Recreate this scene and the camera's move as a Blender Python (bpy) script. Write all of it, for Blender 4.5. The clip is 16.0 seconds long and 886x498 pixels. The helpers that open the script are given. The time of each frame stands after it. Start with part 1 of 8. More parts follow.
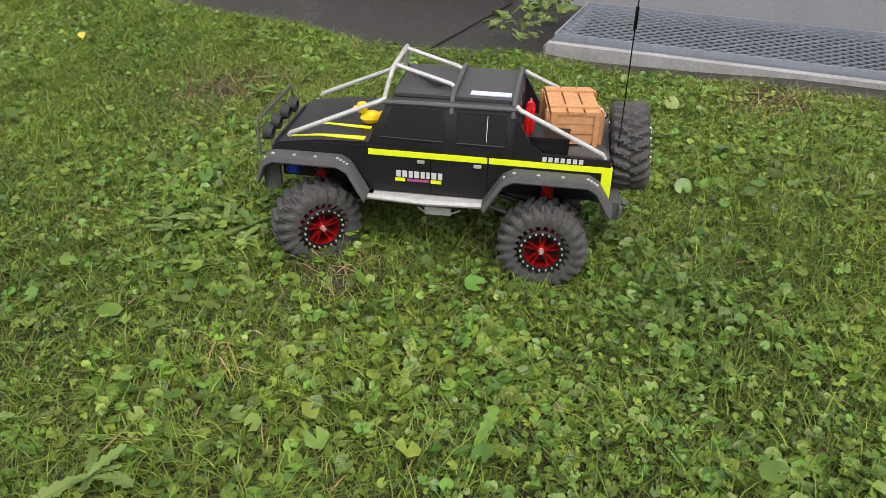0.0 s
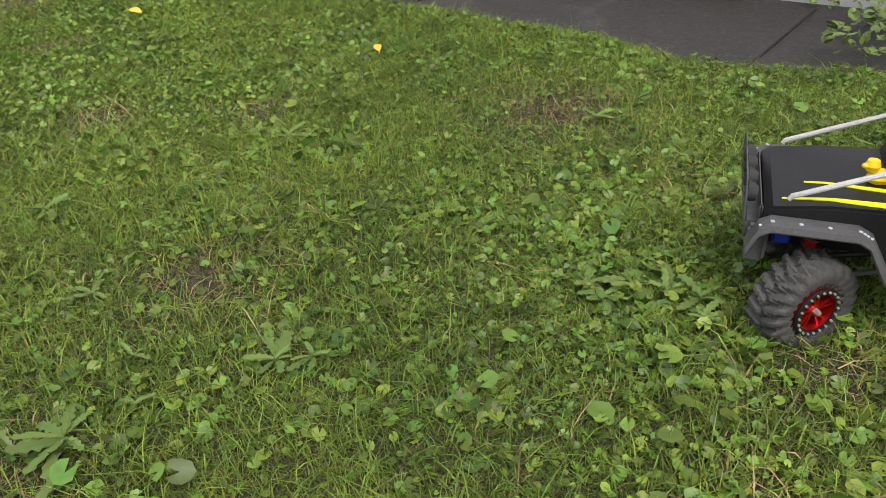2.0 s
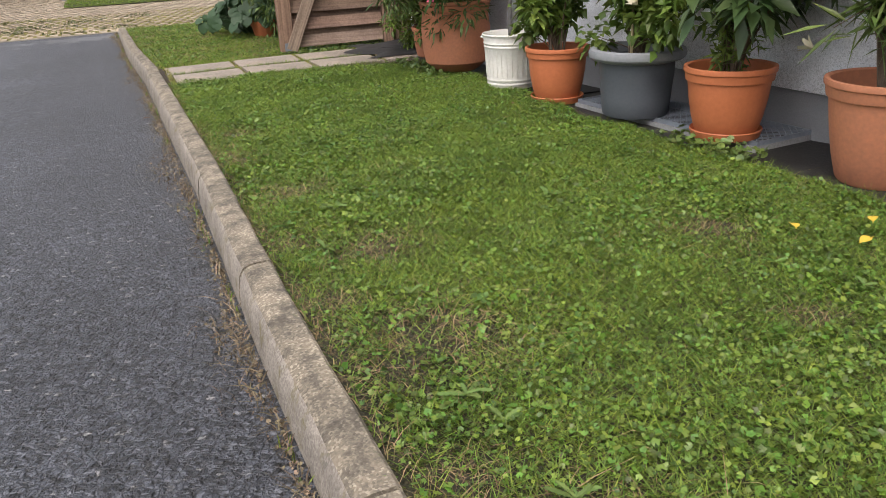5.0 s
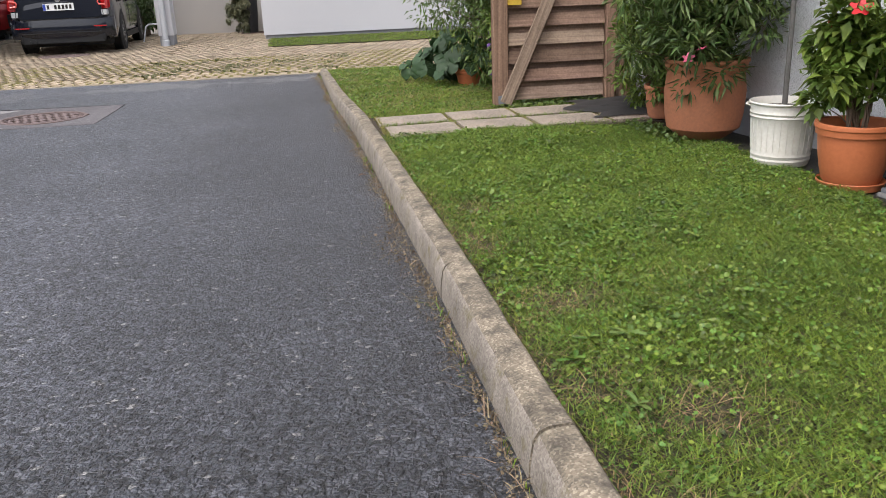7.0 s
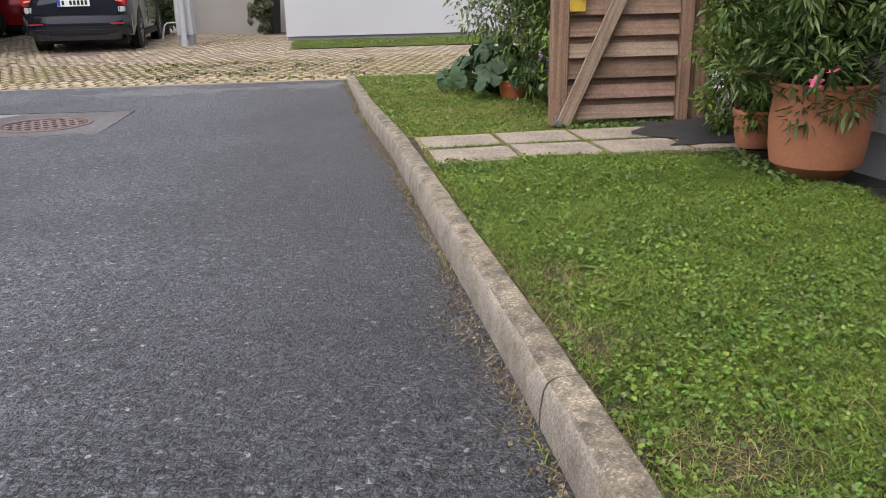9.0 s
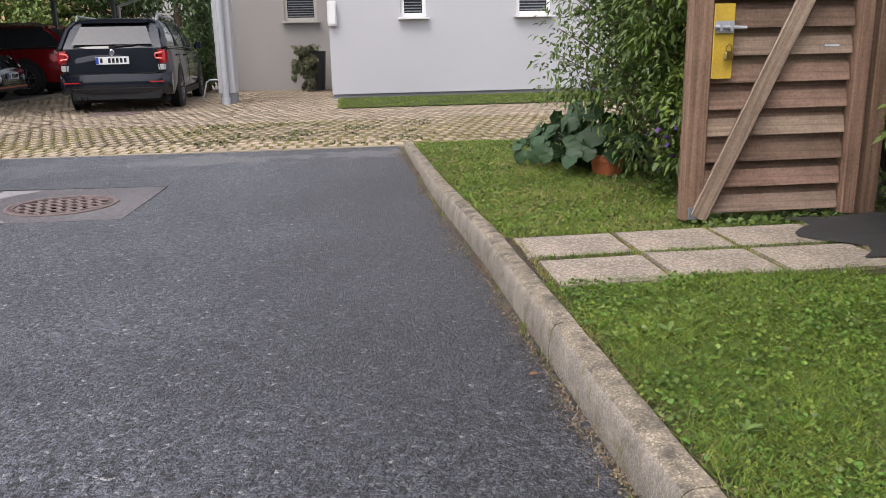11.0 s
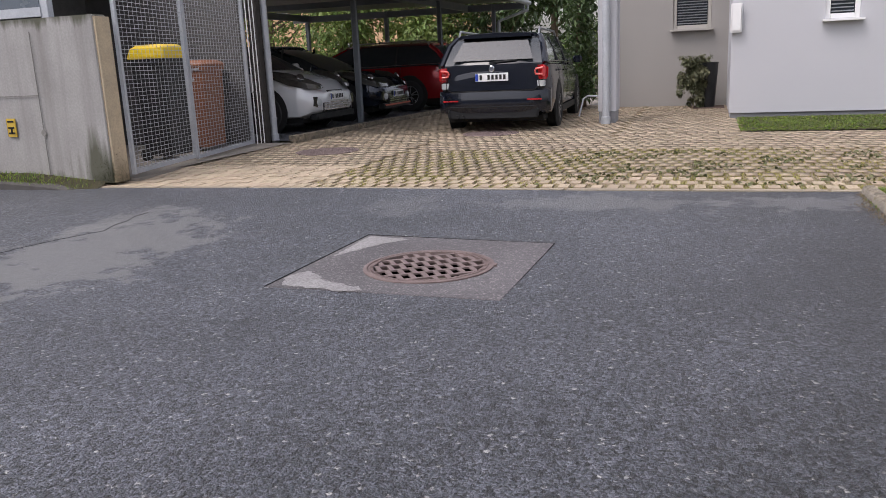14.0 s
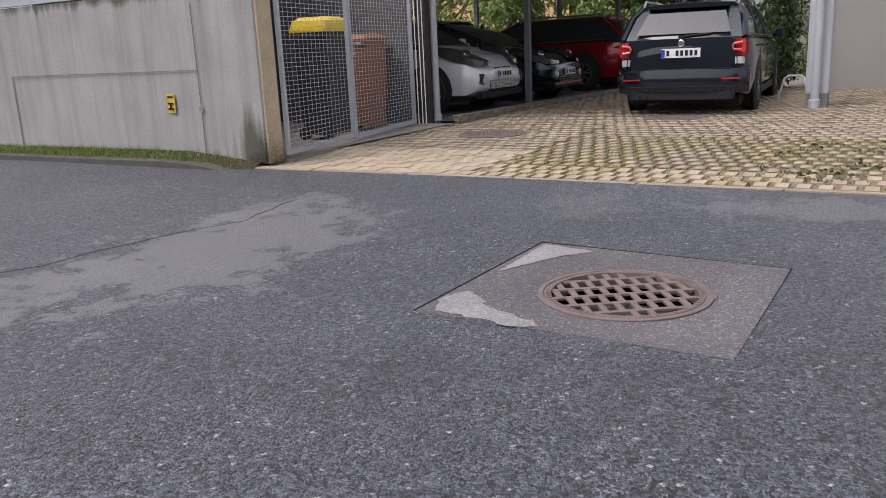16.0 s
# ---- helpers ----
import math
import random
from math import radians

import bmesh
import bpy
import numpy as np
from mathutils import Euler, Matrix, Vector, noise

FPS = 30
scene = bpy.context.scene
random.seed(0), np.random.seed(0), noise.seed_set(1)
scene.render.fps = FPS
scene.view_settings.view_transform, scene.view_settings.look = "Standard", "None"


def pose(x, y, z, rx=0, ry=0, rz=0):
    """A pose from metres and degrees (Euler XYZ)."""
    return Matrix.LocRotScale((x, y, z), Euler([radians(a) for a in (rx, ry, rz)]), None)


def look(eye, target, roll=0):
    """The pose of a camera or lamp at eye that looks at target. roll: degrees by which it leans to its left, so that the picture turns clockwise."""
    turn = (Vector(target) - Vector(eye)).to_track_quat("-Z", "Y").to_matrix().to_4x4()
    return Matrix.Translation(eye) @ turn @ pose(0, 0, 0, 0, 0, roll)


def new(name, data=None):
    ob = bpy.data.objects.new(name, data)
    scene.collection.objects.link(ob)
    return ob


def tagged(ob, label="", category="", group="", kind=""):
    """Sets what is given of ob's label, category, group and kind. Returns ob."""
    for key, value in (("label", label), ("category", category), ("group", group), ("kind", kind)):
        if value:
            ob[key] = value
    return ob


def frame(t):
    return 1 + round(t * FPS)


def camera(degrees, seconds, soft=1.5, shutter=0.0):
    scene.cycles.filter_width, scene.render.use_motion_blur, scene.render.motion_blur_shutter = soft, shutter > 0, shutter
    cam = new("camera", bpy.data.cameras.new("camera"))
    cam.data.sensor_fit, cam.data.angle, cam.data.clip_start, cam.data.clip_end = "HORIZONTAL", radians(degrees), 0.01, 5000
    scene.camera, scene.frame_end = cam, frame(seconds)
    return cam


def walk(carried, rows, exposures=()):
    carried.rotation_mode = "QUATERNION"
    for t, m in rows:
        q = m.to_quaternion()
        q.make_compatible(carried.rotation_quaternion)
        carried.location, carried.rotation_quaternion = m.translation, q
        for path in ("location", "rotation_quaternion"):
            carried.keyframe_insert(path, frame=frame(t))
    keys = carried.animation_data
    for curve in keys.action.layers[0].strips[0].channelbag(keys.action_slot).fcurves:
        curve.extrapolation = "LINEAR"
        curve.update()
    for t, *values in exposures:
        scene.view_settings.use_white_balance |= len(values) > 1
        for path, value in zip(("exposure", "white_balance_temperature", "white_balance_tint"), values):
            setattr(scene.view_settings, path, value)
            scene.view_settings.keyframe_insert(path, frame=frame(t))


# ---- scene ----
cam = camera(57.7, 16.0, soft=0.6)
PATH = [
    (0, (-0.193, 0.019, 0.785), (-1.014, 1.513, -0.26), -0.1),
    (0.5, (-0.201, 0.006, 0.749), (-1.021, 1.496, -0.304), -4.9),
    (1, (-0.282, 0.036, 0.728), (-1.082, 1.524, -0.342), -5.2),
    (1.5, (-0.481, 0.039, 0.754), (-1.321, 1.497, -0.327), -3.9),
    (2, (-0.673, -0.043, 0.791), (-1.725, 1.284, -0.272), -2.8),
    (2.5, (-0.855, -0.167, 0.833), (-2.081, 1.095, -0.118), -4.1),
    (3, (-1.003, -0.258, 0.888), (-2.458, 0.816, 0.036), -4.8),
    (3.5, (-1.185, -0.274, 0.884), (-2.782, 0.595, 0.049), -5.2),
    (4, (-1.345, -0.248, 0.928), (-3.022, 0.472, 0.11), -6.0),
    (4.5, (-1.461, -0.263, 0.926), (-3.165, 0.407, 0.122), -4.5),
    (5, (-1.64, -0.264, 0.944), (-3.369, 0.417, 0.206), -2.9),
    (5.2, (-1.709, -0.285, 0.979), (-3.457, 0.398, 0.289), -2.3),
    (7.3, (-2.358, -0.458, 0.986), (-4.23, -0.146, 0.354), -2.2),
    (7.5, (-2.408, -0.468, 0.993), (-4.28, -0.152, 0.364), -2.1),
    (8, (-2.587, -0.468, 0.953), (-4.456, -0.15, 0.316), -1.6),
    (8.2, (-2.677, -0.453, 0.958), (-4.545, -0.133, 0.32), -1.3),
    (10.3, (-3.752, -0.557, 0.995), (-5.659, -0.332, 0.435), -1.3),
    (10.5, (-3.878, -0.551, 1.018), (-5.79, -0.33, 0.475), -1.3),
    (11, (-4.189, -0.636, 1.013), (-6.112, -0.419, 0.51), -1.2),
    (11.5, (-4.459, -0.726, 1.001), (-6.391, -0.59, 0.502), -1.4),
    (12, (-4.77, -0.729, 0.962), (-6.696, -0.721, 0.423), -1.4),
    (12.5, (-5.056, -0.877, 0.934), (-6.975, -0.931, 0.372), -0.8),
    (13, (-5.287, -1.04, 0.996), (-7.19, -1.297, 0.439), -2.3),
    (13.5, (-5.554, -1.126, 1.024), (-7.417, -1.695, 0.571), -2.8),
    (14, (-5.839, -1.176, 1.04), (-7.686, -1.797, 0.59), -2.6),
    (14.5, (-6.097, -1.335, 1.024), (-7.947, -1.955, 0.581), -2.5),
    (15, (-6.337, -1.423, 1.013), (-8.161, -2.114, 0.569), -2.9),
    (15.5, (-6.54, -1.477, 1.012), (-8.277, -2.349, 0.542), -2.7),
    (16, (-6.675, -1.639, 0.993), (-8.355, -2.611, 0.511), -2.6),
]
walk(cam, [(t, look(eye, target, roll)) for t, eye, target, roll in PATH],
     exposures=[(0, -0.16, 6700, 13), (3, -0.22, 6700, 13), (5, -0.22, 6650, 13), (7.5, -0.22, 6550, 13), (10.5, -0.3, 6550, 14), (12.5, -0.36, 6500, 16), (14, -0.48, 6450, 17), (16, -0.48, 6450, 17)])

# ---- world, sun, exposure ----
world = bpy.data.worlds.new("overcast_sky")
scene.world = world
world.use_nodes = True
wt = world.node_tree
bg = wt.nodes["Background"]
sky = wt.nodes.new("ShaderNodeTexSky")
sky.sky_type = "NISHITA"
sky.sun_disc = False
sky.sun_elevation, sky.sun_rotation = radians(60), radians(128)
sky.air_density, sky.dust_density, sky.ozone_density = 1.2, 4.0, 1.0
pale = wt.nodes.new("ShaderNodeHueSaturation")
pale.inputs["Saturation"].default_value = 0.35
wt.links.new(sky.outputs[0], pale.inputs["Color"])
wt.links.new(pale.outputs[0], bg.inputs["Color"])
bg.inputs["Strength"].default_value = 0.36
sun_data = bpy.data.lights.new("sun", "SUN")
sun_data.energy, sun_data.angle, sun_data.color = 0.9, radians(25), (1.0, 0.95, 0.88)
sun = new("sun", sun_data)
# sky azimuth is clockwise from +y
sun_az, sun_el = radians(128), radians(60)
sun.matrix_world = look((0, 0, 20), Vector((0, 0, 20)) - Vector((math.sin(sun_az) * math.cos(sun_el), math.cos(sun_az) * math.cos(sun_el), math.sin(sun_el))))

# ---- materials ----
def nodes_of(name):
    m = bpy.data.materials.new(name)
    m.use_nodes = True
    t = m.node_tree
    return m, t, t.nodes["Principled BSDF"]


def mat(name, a, b=None, rough=0.6, metal=0.0, scale=8.0, fine=90.0, bump=0.25, dist=0.002, island=0.0, objvar=0.0, spec=0.5, coat=0.0, alpha=0.0, mottle=0.5, trans=0.0):
    """Base colour between a and b by a broad and a fine noise; bump from the fine one. island / objvar: brightness scatter per loose piece / per object."""
    b = b or tuple(0.75 * c for c in a)
    m, t, p = nodes_of(name)
    n, l = t.nodes, t.links
    co = n.new("ShaderNodeTexCoord")
    big = n.new("ShaderNodeTexNoise")
    big.inputs["Scale"].default_value, big.inputs["Detail"].default_value = scale, 6
    small = n.new("ShaderNodeTexNoise")
    small.inputs["Scale"].default_value, small.inputs["Detail"].default_value = fine, 4
    l.new(co.outputs["Object"], big.inputs["Vector"])
    l.new(co.outputs["Object"], small.inputs["Vector"])
    add = n.new("ShaderNodeMix")
    add.inputs[0].default_value = mottle
    l.new(big.outputs[0], add.inputs[2])
    l.new(small.outputs[0], add.inputs[3])
    rng = n.new("ShaderNodeMapRange")
    rng.inputs[1].default_value, rng.inputs[2].default_value = 0.34, 0.66
    l.new(add.outputs[0], rng.inputs[0])
    mix = n.new("ShaderNodeMix")
    mix.data_type = "RGBA"
    mix.inputs[6].default_value, mix.inputs[7].default_value = (*a, 1), (*b, 1)
    l.new(rng.outputs[0], mix.inputs[0])
    colour = mix.outputs[2]
    if island or objvar:
        hs = n.new("ShaderNodeHueSaturation")
        src = n.new("ShaderNodeNewGeometry").outputs["Random Per Island"] if island else n.new("ShaderNodeObjectInfo").outputs["Random"]
        v = island or objvar
        r1 = n.new("ShaderNodeMapRange")
        r1.inputs[3].default_value, r1.inputs[4].default_value = 1 - v, 1 + v
        l.new(src, r1.inputs[0])
        l.new(r1.outputs[0], hs.inputs["Value"])
        mul = n.new("ShaderNodeMath")
        mul.operation = "MULTIPLY"
        mul.inputs[1].default_value = 7.31
        fr = n.new("ShaderNodeMath")
        fr.operation = "FRACT"
        l.new(src, mul.inputs[0])
        l.new(mul.outputs[0], fr.inputs[0])
        r2 = n.new("ShaderNodeMapRange")
        r2.inputs[3].default_value, r2.inputs[4].default_value = 0.5 - 0.055 * v, 0.5 + 0.055 * v
        l.new(fr.outputs[0], r2.inputs[0])
        l.new(r2.outputs[0], hs.inputs["Hue"])
        l.new(colour, hs.inputs["Color"])
        colour = hs.outputs[0]
    l.new(colour, p.inputs["Base Color"])
    p.inputs["Metallic"].default_value = metal
    p.inputs["Specular IOR Level"].default_value = spec
    p.inputs["Coat Weight"].default_value = coat
    p.inputs["Coat Roughness"].default_value = 0.06
    rr = n.new("ShaderNodeMapRange")
    rr.inputs[3].default_value, rr.inputs[4].default_value = max(0.02, rough - 0.1), min(1, rough + 0.1)
    l.new(big.outputs[0], rr.inputs[0])
    l.new(rr.outputs[0], p.inputs["Roughness"])
    if bump:
        bp = n.new("ShaderNodeBump")
        bp.inputs["Strength"].default_value, bp.inputs["Distance"].default_value = bump, dist
        l.new(small.outputs[0], bp.inputs["Height"])
        l.new(bp.outputs[0], p.inputs["Normal"])
    if trans:
        tr = n.new("ShaderNodeBsdfTranslucent")
        l.new(colour, tr.inputs["Color"])
        ms = n.new("ShaderNodeMixShader")
        ms.inputs[0].default_value = trans
        l.new(p.outputs[0], ms.inputs[1])
        l.new(tr.outputs[0], ms.inputs[2])
        l.new(ms.outputs[0], n["Material Output"].inputs["Surface"])
    return m


def chips_mat(name, dark, light, scale, share, bump, dist, rough=0.8, stain=None, stain_at=(0.55, 0.75), stain_scale=0.6, dark2=None):
    """Stone chips set in a binder: cells of random tone, a share of them pale, with relief, broad wear and a stain colour."""
    m, t, p = nodes_of(name)
    n, l = t.nodes, t.links
    co = n.new("ShaderNodeTexCoord")
    vor = n.new("ShaderNodeTexVoronoi")
    vor.inputs["Scale"].default_value = scale
    l.new(co.outputs["Object"], vor.inputs["Vector"])
    sep = n.new("ShaderNodeSeparateColor")
    l.new(vor.outputs["Color"], sep.inputs[0])
    ramp = n.new("ShaderNodeValToRGB")
    e = ramp.color_ramp.elements
    e[0].position, e[0].color = 0.0, (*dark, 1)
    e[1].position, e[1].color = 1.0, (*light, 1)
    k = e.new(1 - share)
    k.color = (*[c * 1.55 for c in dark], 1)
    l.new(sep.outputs[0], ramp.inputs[0])
    fine = n.new("ShaderNodeTexNoise")
    fine.inputs["Scale"].default_value, fine.inputs["Detail"].default_value = scale * 2.2, 3
    l.new(co.outputs["Object"], fine.inputs["Vector"])
    big = n.new("ShaderNodeTexNoise")
    big.inputs["Scale"].default_value, big.inputs["Detail"].default_value, big.inputs["Roughness"].default_value = stain_scale, 7, 0.62
    l.new(co.outputs["Object"], big.inputs["Vector"])
    wear = n.new("ShaderNodeMapRange")
    wear.inputs[1].default_value, wear.inputs[2].default_value, wear.inputs[3].default_value, wear.inputs[4].default_value = 0.3, 0.7, 0.72, 1.28
    l.new(big.outputs[0], wear.inputs[0])
    mul = n.new("ShaderNodeMix")
    mul.data_type, mul.blend_type = "RGBA", "MULTIPLY"
    mul.inputs[0].default_value = 1.0
    l.new(ramp.outputs[0], mul.inputs[6])
    l.new(wear.outputs[0], mul.inputs[7])
    colour = mul.outputs[2]
    if stain:
        big2 = n.new("ShaderNodeTexNoise")
        big2.inputs["Scale"].default_value, big2.inputs["Detail"].default_value, big2.inputs["Roughness"].default_value = stain_scale * 1.7, 9, 0.7
        l.new(co.outputs["Object"], big2.inputs["Vector"])
        sr = n.new("ShaderNodeMapRange")
        sr.inputs[1].default_value, sr.inputs[2].default_value = stain_at
        sr.inputs[4].default_value = 0.8
        l.new(big2.outputs[0], sr.inputs[0])
        mx = n.new("ShaderNodeMix")
        mx.data_type = "RGBA"
        l.new(sr.outputs[0], mx.inputs[0])
        l.new(colour, mx.inputs[6])
        mx.inputs[7].default_value = (*stain, 1)
        colour = mx.outputs[2]
    l.new(colour, p.inputs["Base Color"])
    p.inputs["Roughness"].default_value = rough
    h = n.new("ShaderNodeMath")
    h.operation = "MULTIPLY_ADD"
    l.new(vor.outputs["Distance"], h.inputs[0])
    h.inputs[1].default_value = -1.0
    l.new(fine.outputs[0], h.inputs[2])
    bp = n.new("ShaderNodeBump")
    bp.inputs["Strength"].default_value, bp.inputs["Distance"].default_value = bump, dist
    l.new(h.outputs[0], bp.inputs["Height"])
    l.new(bp.outputs[0], p.inputs["Normal"])
    return m


def asphalt_mat(name, worn=()):
    """Grey chippings in dark binder, each stone tipped its own way, with worn paler areas given as (x, y, half x, half y, amount)."""
    m, t, p = nodes_of(name)
    n, l = t.nodes, t.links
    co = n.new("ShaderNodeTexCoord")

    def noise_at(scale, detail=2.0, rough=0.5):
        k = n.new("ShaderNodeTexNoise")
        k.inputs["Scale"].default_value, k.inputs["Detail"].default_value, k.inputs["Roughness"].default_value = scale, detail, rough
        l.new(co.outputs["Object"], k.inputs["Vector"])
        return k

    def ranged(src, a, b, c, d):
        k = n.new("ShaderNodeMapRange")
        for i, v in enumerate((a, b, c, d)):
            k.inputs[i + 1].default_value = v
        l.new(src, k.inputs[0])
        return k.outputs[0]

    def times(a, b):
        k = n.new("ShaderNodeMix")
        k.data_type, k.blend_type = "RGBA", "MULTIPLY"
        k.inputs[0].default_value = 1.0
        l.new(a, k.inputs[6])
        l.new(b, k.inputs[7])
        return k.outputs[2]

    warp = noise_at(120)
    wv = n.new("ShaderNodeVectorMath")
    wv.operation = "MULTIPLY_ADD"
    wv.inputs[1].default_value = (0.012, 0.012, 0.012)
    l.new(warp.outputs["Color"], wv.inputs[0])
    l.new(co.outputs["Object"], wv.inputs[2])
    vor = n.new("ShaderNodeTexVoronoi")
    edge = n.new("ShaderNodeTexVoronoi")
    edge.feature = "DISTANCE_TO_EDGE"
    for v in (vor, edge):
        v.inputs["Scale"].default_value = 70
        l.new(wv.outputs[0], v.inputs["Vector"])
    sep = n.new("ShaderNodeSeparateColor")
    l.new(vor.outputs["Color"], sep.inputs[0])
    ramp = n.new("ShaderNodeValToRGB")
    e = ramp.color_ramp.elements
    e[0].position, e[0].color = 0.0, (0.034, 0.036, 0.043, 1)
    e[1].position, e[1].color = 1.0, (0.46, 0.455, 0.45, 1)
    e.new(0.15).color = (0.080, 0.087, 0.105, 1)
    e.new(0.5).color = (0.109, 0.118, 0.142, 1)
    e.new(0.85).color = (0.152, 0.163, 0.194, 1)
    e.new(0.975).color = (0.205, 0.215, 0.245, 1)
    e.new(0.985).color = (0.32, 0.32, 0.32, 1)
    l.new(sep.outputs[0], ramp.inputs[0])
    gap = ranged(edge.outputs["Distance"], 0.0, 0.10, 0.75, 0.0)
    mix = n.new("ShaderNodeMix")
    mix.data_type = "RGBA"
    mix.inputs[7].default_value = (0.030, 0.031, 0.036, 1)
    l.new(gap, mix.inputs[0])
    l.new(ramp.outputs[0], mix.inputs[6])
    colour = times(mix.outputs[2], ranged(noise_at(0.8, 8, 0.65).outputs[0], 0.3, 0.7, 0.72, 1.3))
    # shade in the pits is put into the colour, since bump cannot occlude
    pits = noise_at(62, 3, 0.6)
    colour = times(colour, ranged(pits.outputs[0], 0.405, 0.49, 0.14, 1.10))
    colour = times(colour, ranged(noise_at(17, 2).outputs[0], 0.34, 0.46, 0.78, 1.05))
    colour = times(colour, ranged(noise_at(44, 2).outputs[0], 0.335, 0.365, 0.25, 1.0))
    # asphalt darkens towards the kerb, with a noisy border
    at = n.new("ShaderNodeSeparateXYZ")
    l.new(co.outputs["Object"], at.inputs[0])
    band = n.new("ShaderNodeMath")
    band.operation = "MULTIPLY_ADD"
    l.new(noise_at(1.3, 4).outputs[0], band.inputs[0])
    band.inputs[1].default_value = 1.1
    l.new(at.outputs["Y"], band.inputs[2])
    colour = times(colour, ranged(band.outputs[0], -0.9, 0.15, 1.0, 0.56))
    grit = noise_at(420, 2)
    colour = times(colour, ranged(grit.outputs[0], 0.35, 0.65, 0.9, 1.1))
    rag = n.new("ShaderNodeTexNoise")
    rag.inputs["Scale"].default_value, rag.inputs["Detail"].default_value, rag.inputs["Roughness"].default_value = 3.2, 10, 0.74
    l.new(co.outputs["Object"], rag.inputs["Vector"])
    for x, y, hx, hy, amount in worn:
        off = n.new("ShaderNodeVectorMath")
        off.operation = "SUBTRACT"
        off.inputs[1].default_value = (x, y, 0)
        l.new(co.outputs["Object"], off.inputs[0])
        sc = n.new("ShaderNodeVectorMath")
        sc.operation = "MULTIPLY"
        sc.inputs[1].default_value = (1 / hx, 1 / hy, 0)
        l.new(off.outputs[0], sc.inputs[0])
        ln = n.new("ShaderNodeVectorMath")
        ln.operation = "LENGTH"
        l.new(sc.outputs[0], ln.inputs[0])
        ad = n.new("ShaderNodeMath")
        ad.operation = "MULTIPLY_ADD"
        ad.inputs[1].default_value = 5.0
        l.new(rag.outputs[0], ad.inputs[0])
        sb = n.new("ShaderNodeMath")
        sb.operation = "MULTIPLY"
        sb.inputs[1].default_value = -1.0
        l.new(ln.outputs["Value"], sb.inputs[0])
        l.new(sb.outputs[0], ad.inputs[2])
        mr = n.new("ShaderNodeMapRange")
        mr.inputs[1].default_value, mr.inputs[2].default_value, mr.inputs[4].default_value = 1.5, 1.7, amount
        l.new(ad.outputs[0], mr.inputs[0])
        mx = n.new("ShaderNodeMix")
        mx.data_type = "RGBA"
        mx.inputs[7].default_value = (0.225, 0.225, 0.225, 1)
        l.new(mr.outputs[0], mx.inputs[0])
        l.new(colour, mx.inputs[6])
        colour = mx.outputs[2]
    colour = times(colour, ranged(noise_at(170, 3).outputs[0], 0.36, 0.64, 0.78, 1.16))
    l.new(colour, p.inputs["Base Color"])
    p.inputs["Roughness"].default_value = 0.46
    p.inputs["Specular IOR Level"].default_value = 0.8
    hh = n.new("ShaderNodeMath")
    hh.operation = "MULTIPLY_ADD"
    l.new(sep.outputs[0], hh.inputs[0])
    hh.inputs[1].default_value = 0.25
    l.new(ranged(edge.outputs["Distance"], 0.0, 0.3, 0.0, 0.6), hh.inputs[2])
    hp = n.new("ShaderNodeMath")
    hp.operation = "MULTIPLY_ADD"
    l.new(pits.outputs[0], hp.inputs[0])
    hp.inputs[1].default_value = 1.6
    l.new(hh.outputs[0], hp.inputs[2])
    bp = n.new("ShaderNodeBump")
    bp.inputs["Strength"].default_value, bp.inputs["Distance"].default_value = 1.0, 0.012
    l.new(hp.outputs[0], bp.inputs["Height"])
    tip = n.new("ShaderNodeVectorMath")
    tip.operation = "MULTIPLY_ADD"
    tip.inputs[1].default_value, tip.inputs[2].default_value = (0.4, 0.4, 0.0), (-0.2, -0.2, 0.0)
    l.new(vor.outputs["Color"], tip.inputs[0])
    both = n.new("ShaderNodeVectorMath")
    l.new(bp.outputs[0], both.inputs[0])
    l.new(tip.outputs[0], both.inputs[1])
    unit = n.new("ShaderNodeVectorMath")
    unit.operation = "NORMALIZE"
    l.new(both.outputs[0], unit.inputs[0])
    l.new(unit.outputs[0], p.inputs["Normal"])
    return m


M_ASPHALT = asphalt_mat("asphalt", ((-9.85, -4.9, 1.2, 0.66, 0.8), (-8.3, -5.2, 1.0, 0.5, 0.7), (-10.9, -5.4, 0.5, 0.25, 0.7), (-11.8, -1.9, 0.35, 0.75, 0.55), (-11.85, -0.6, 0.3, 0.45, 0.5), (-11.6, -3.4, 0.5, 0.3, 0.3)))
M_PATCH = chips_mat("patch_asphalt", (0.075, 0.07, 0.074), (0.23, 0.21, 0.21), 130, 0.2, 0.5, 0.004, 0.8)
M_PALE = chips_mat("pale_mortar", (0.19, 0.183, 0.183), (0.33, 0.32, 0.315), 130, 0.2, 0.4, 0.003, 0.85)
M_KERB = chips_mat("kerb_concrete", (0.165, 0.138, 0.102), (0.40, 0.345, 0.26), 210, 0.3, 0.5, 0.002, 0.9, stain=(0.045, 0.04, 0.032), stain_at=(0.43, 0.63), stain_scale=8.0)
M_KERB_FACE = chips_mat("kerb_face_concrete", (0.175, 0.153, 0.128), (0.31, 0.275, 0.235), 230, 0.25, 0.4, 0.0015, 0.9, stain=(0.13, 0.11, 0.035), stain_at=(0.52, 0.68), stain_scale=9.0)
M_CRUMB = mat("kerb_crumbs", (0.25, 0.20, 0.13), (0.12, 0.09, 0.06), 0.9, scale=6, fine=40, bump=0, island=0.5, spec=0.2)
M_SLAB = chips_mat("washed_slab", (0.185, 0.155, 0.125), (0.40, 0.345, 0.285), 110, 0.35, 0.5, 0.003, 0.85, stain=(0.3, 0.15, 0.11), stain_at=(0.58, 0.75), stain_scale=3.0)
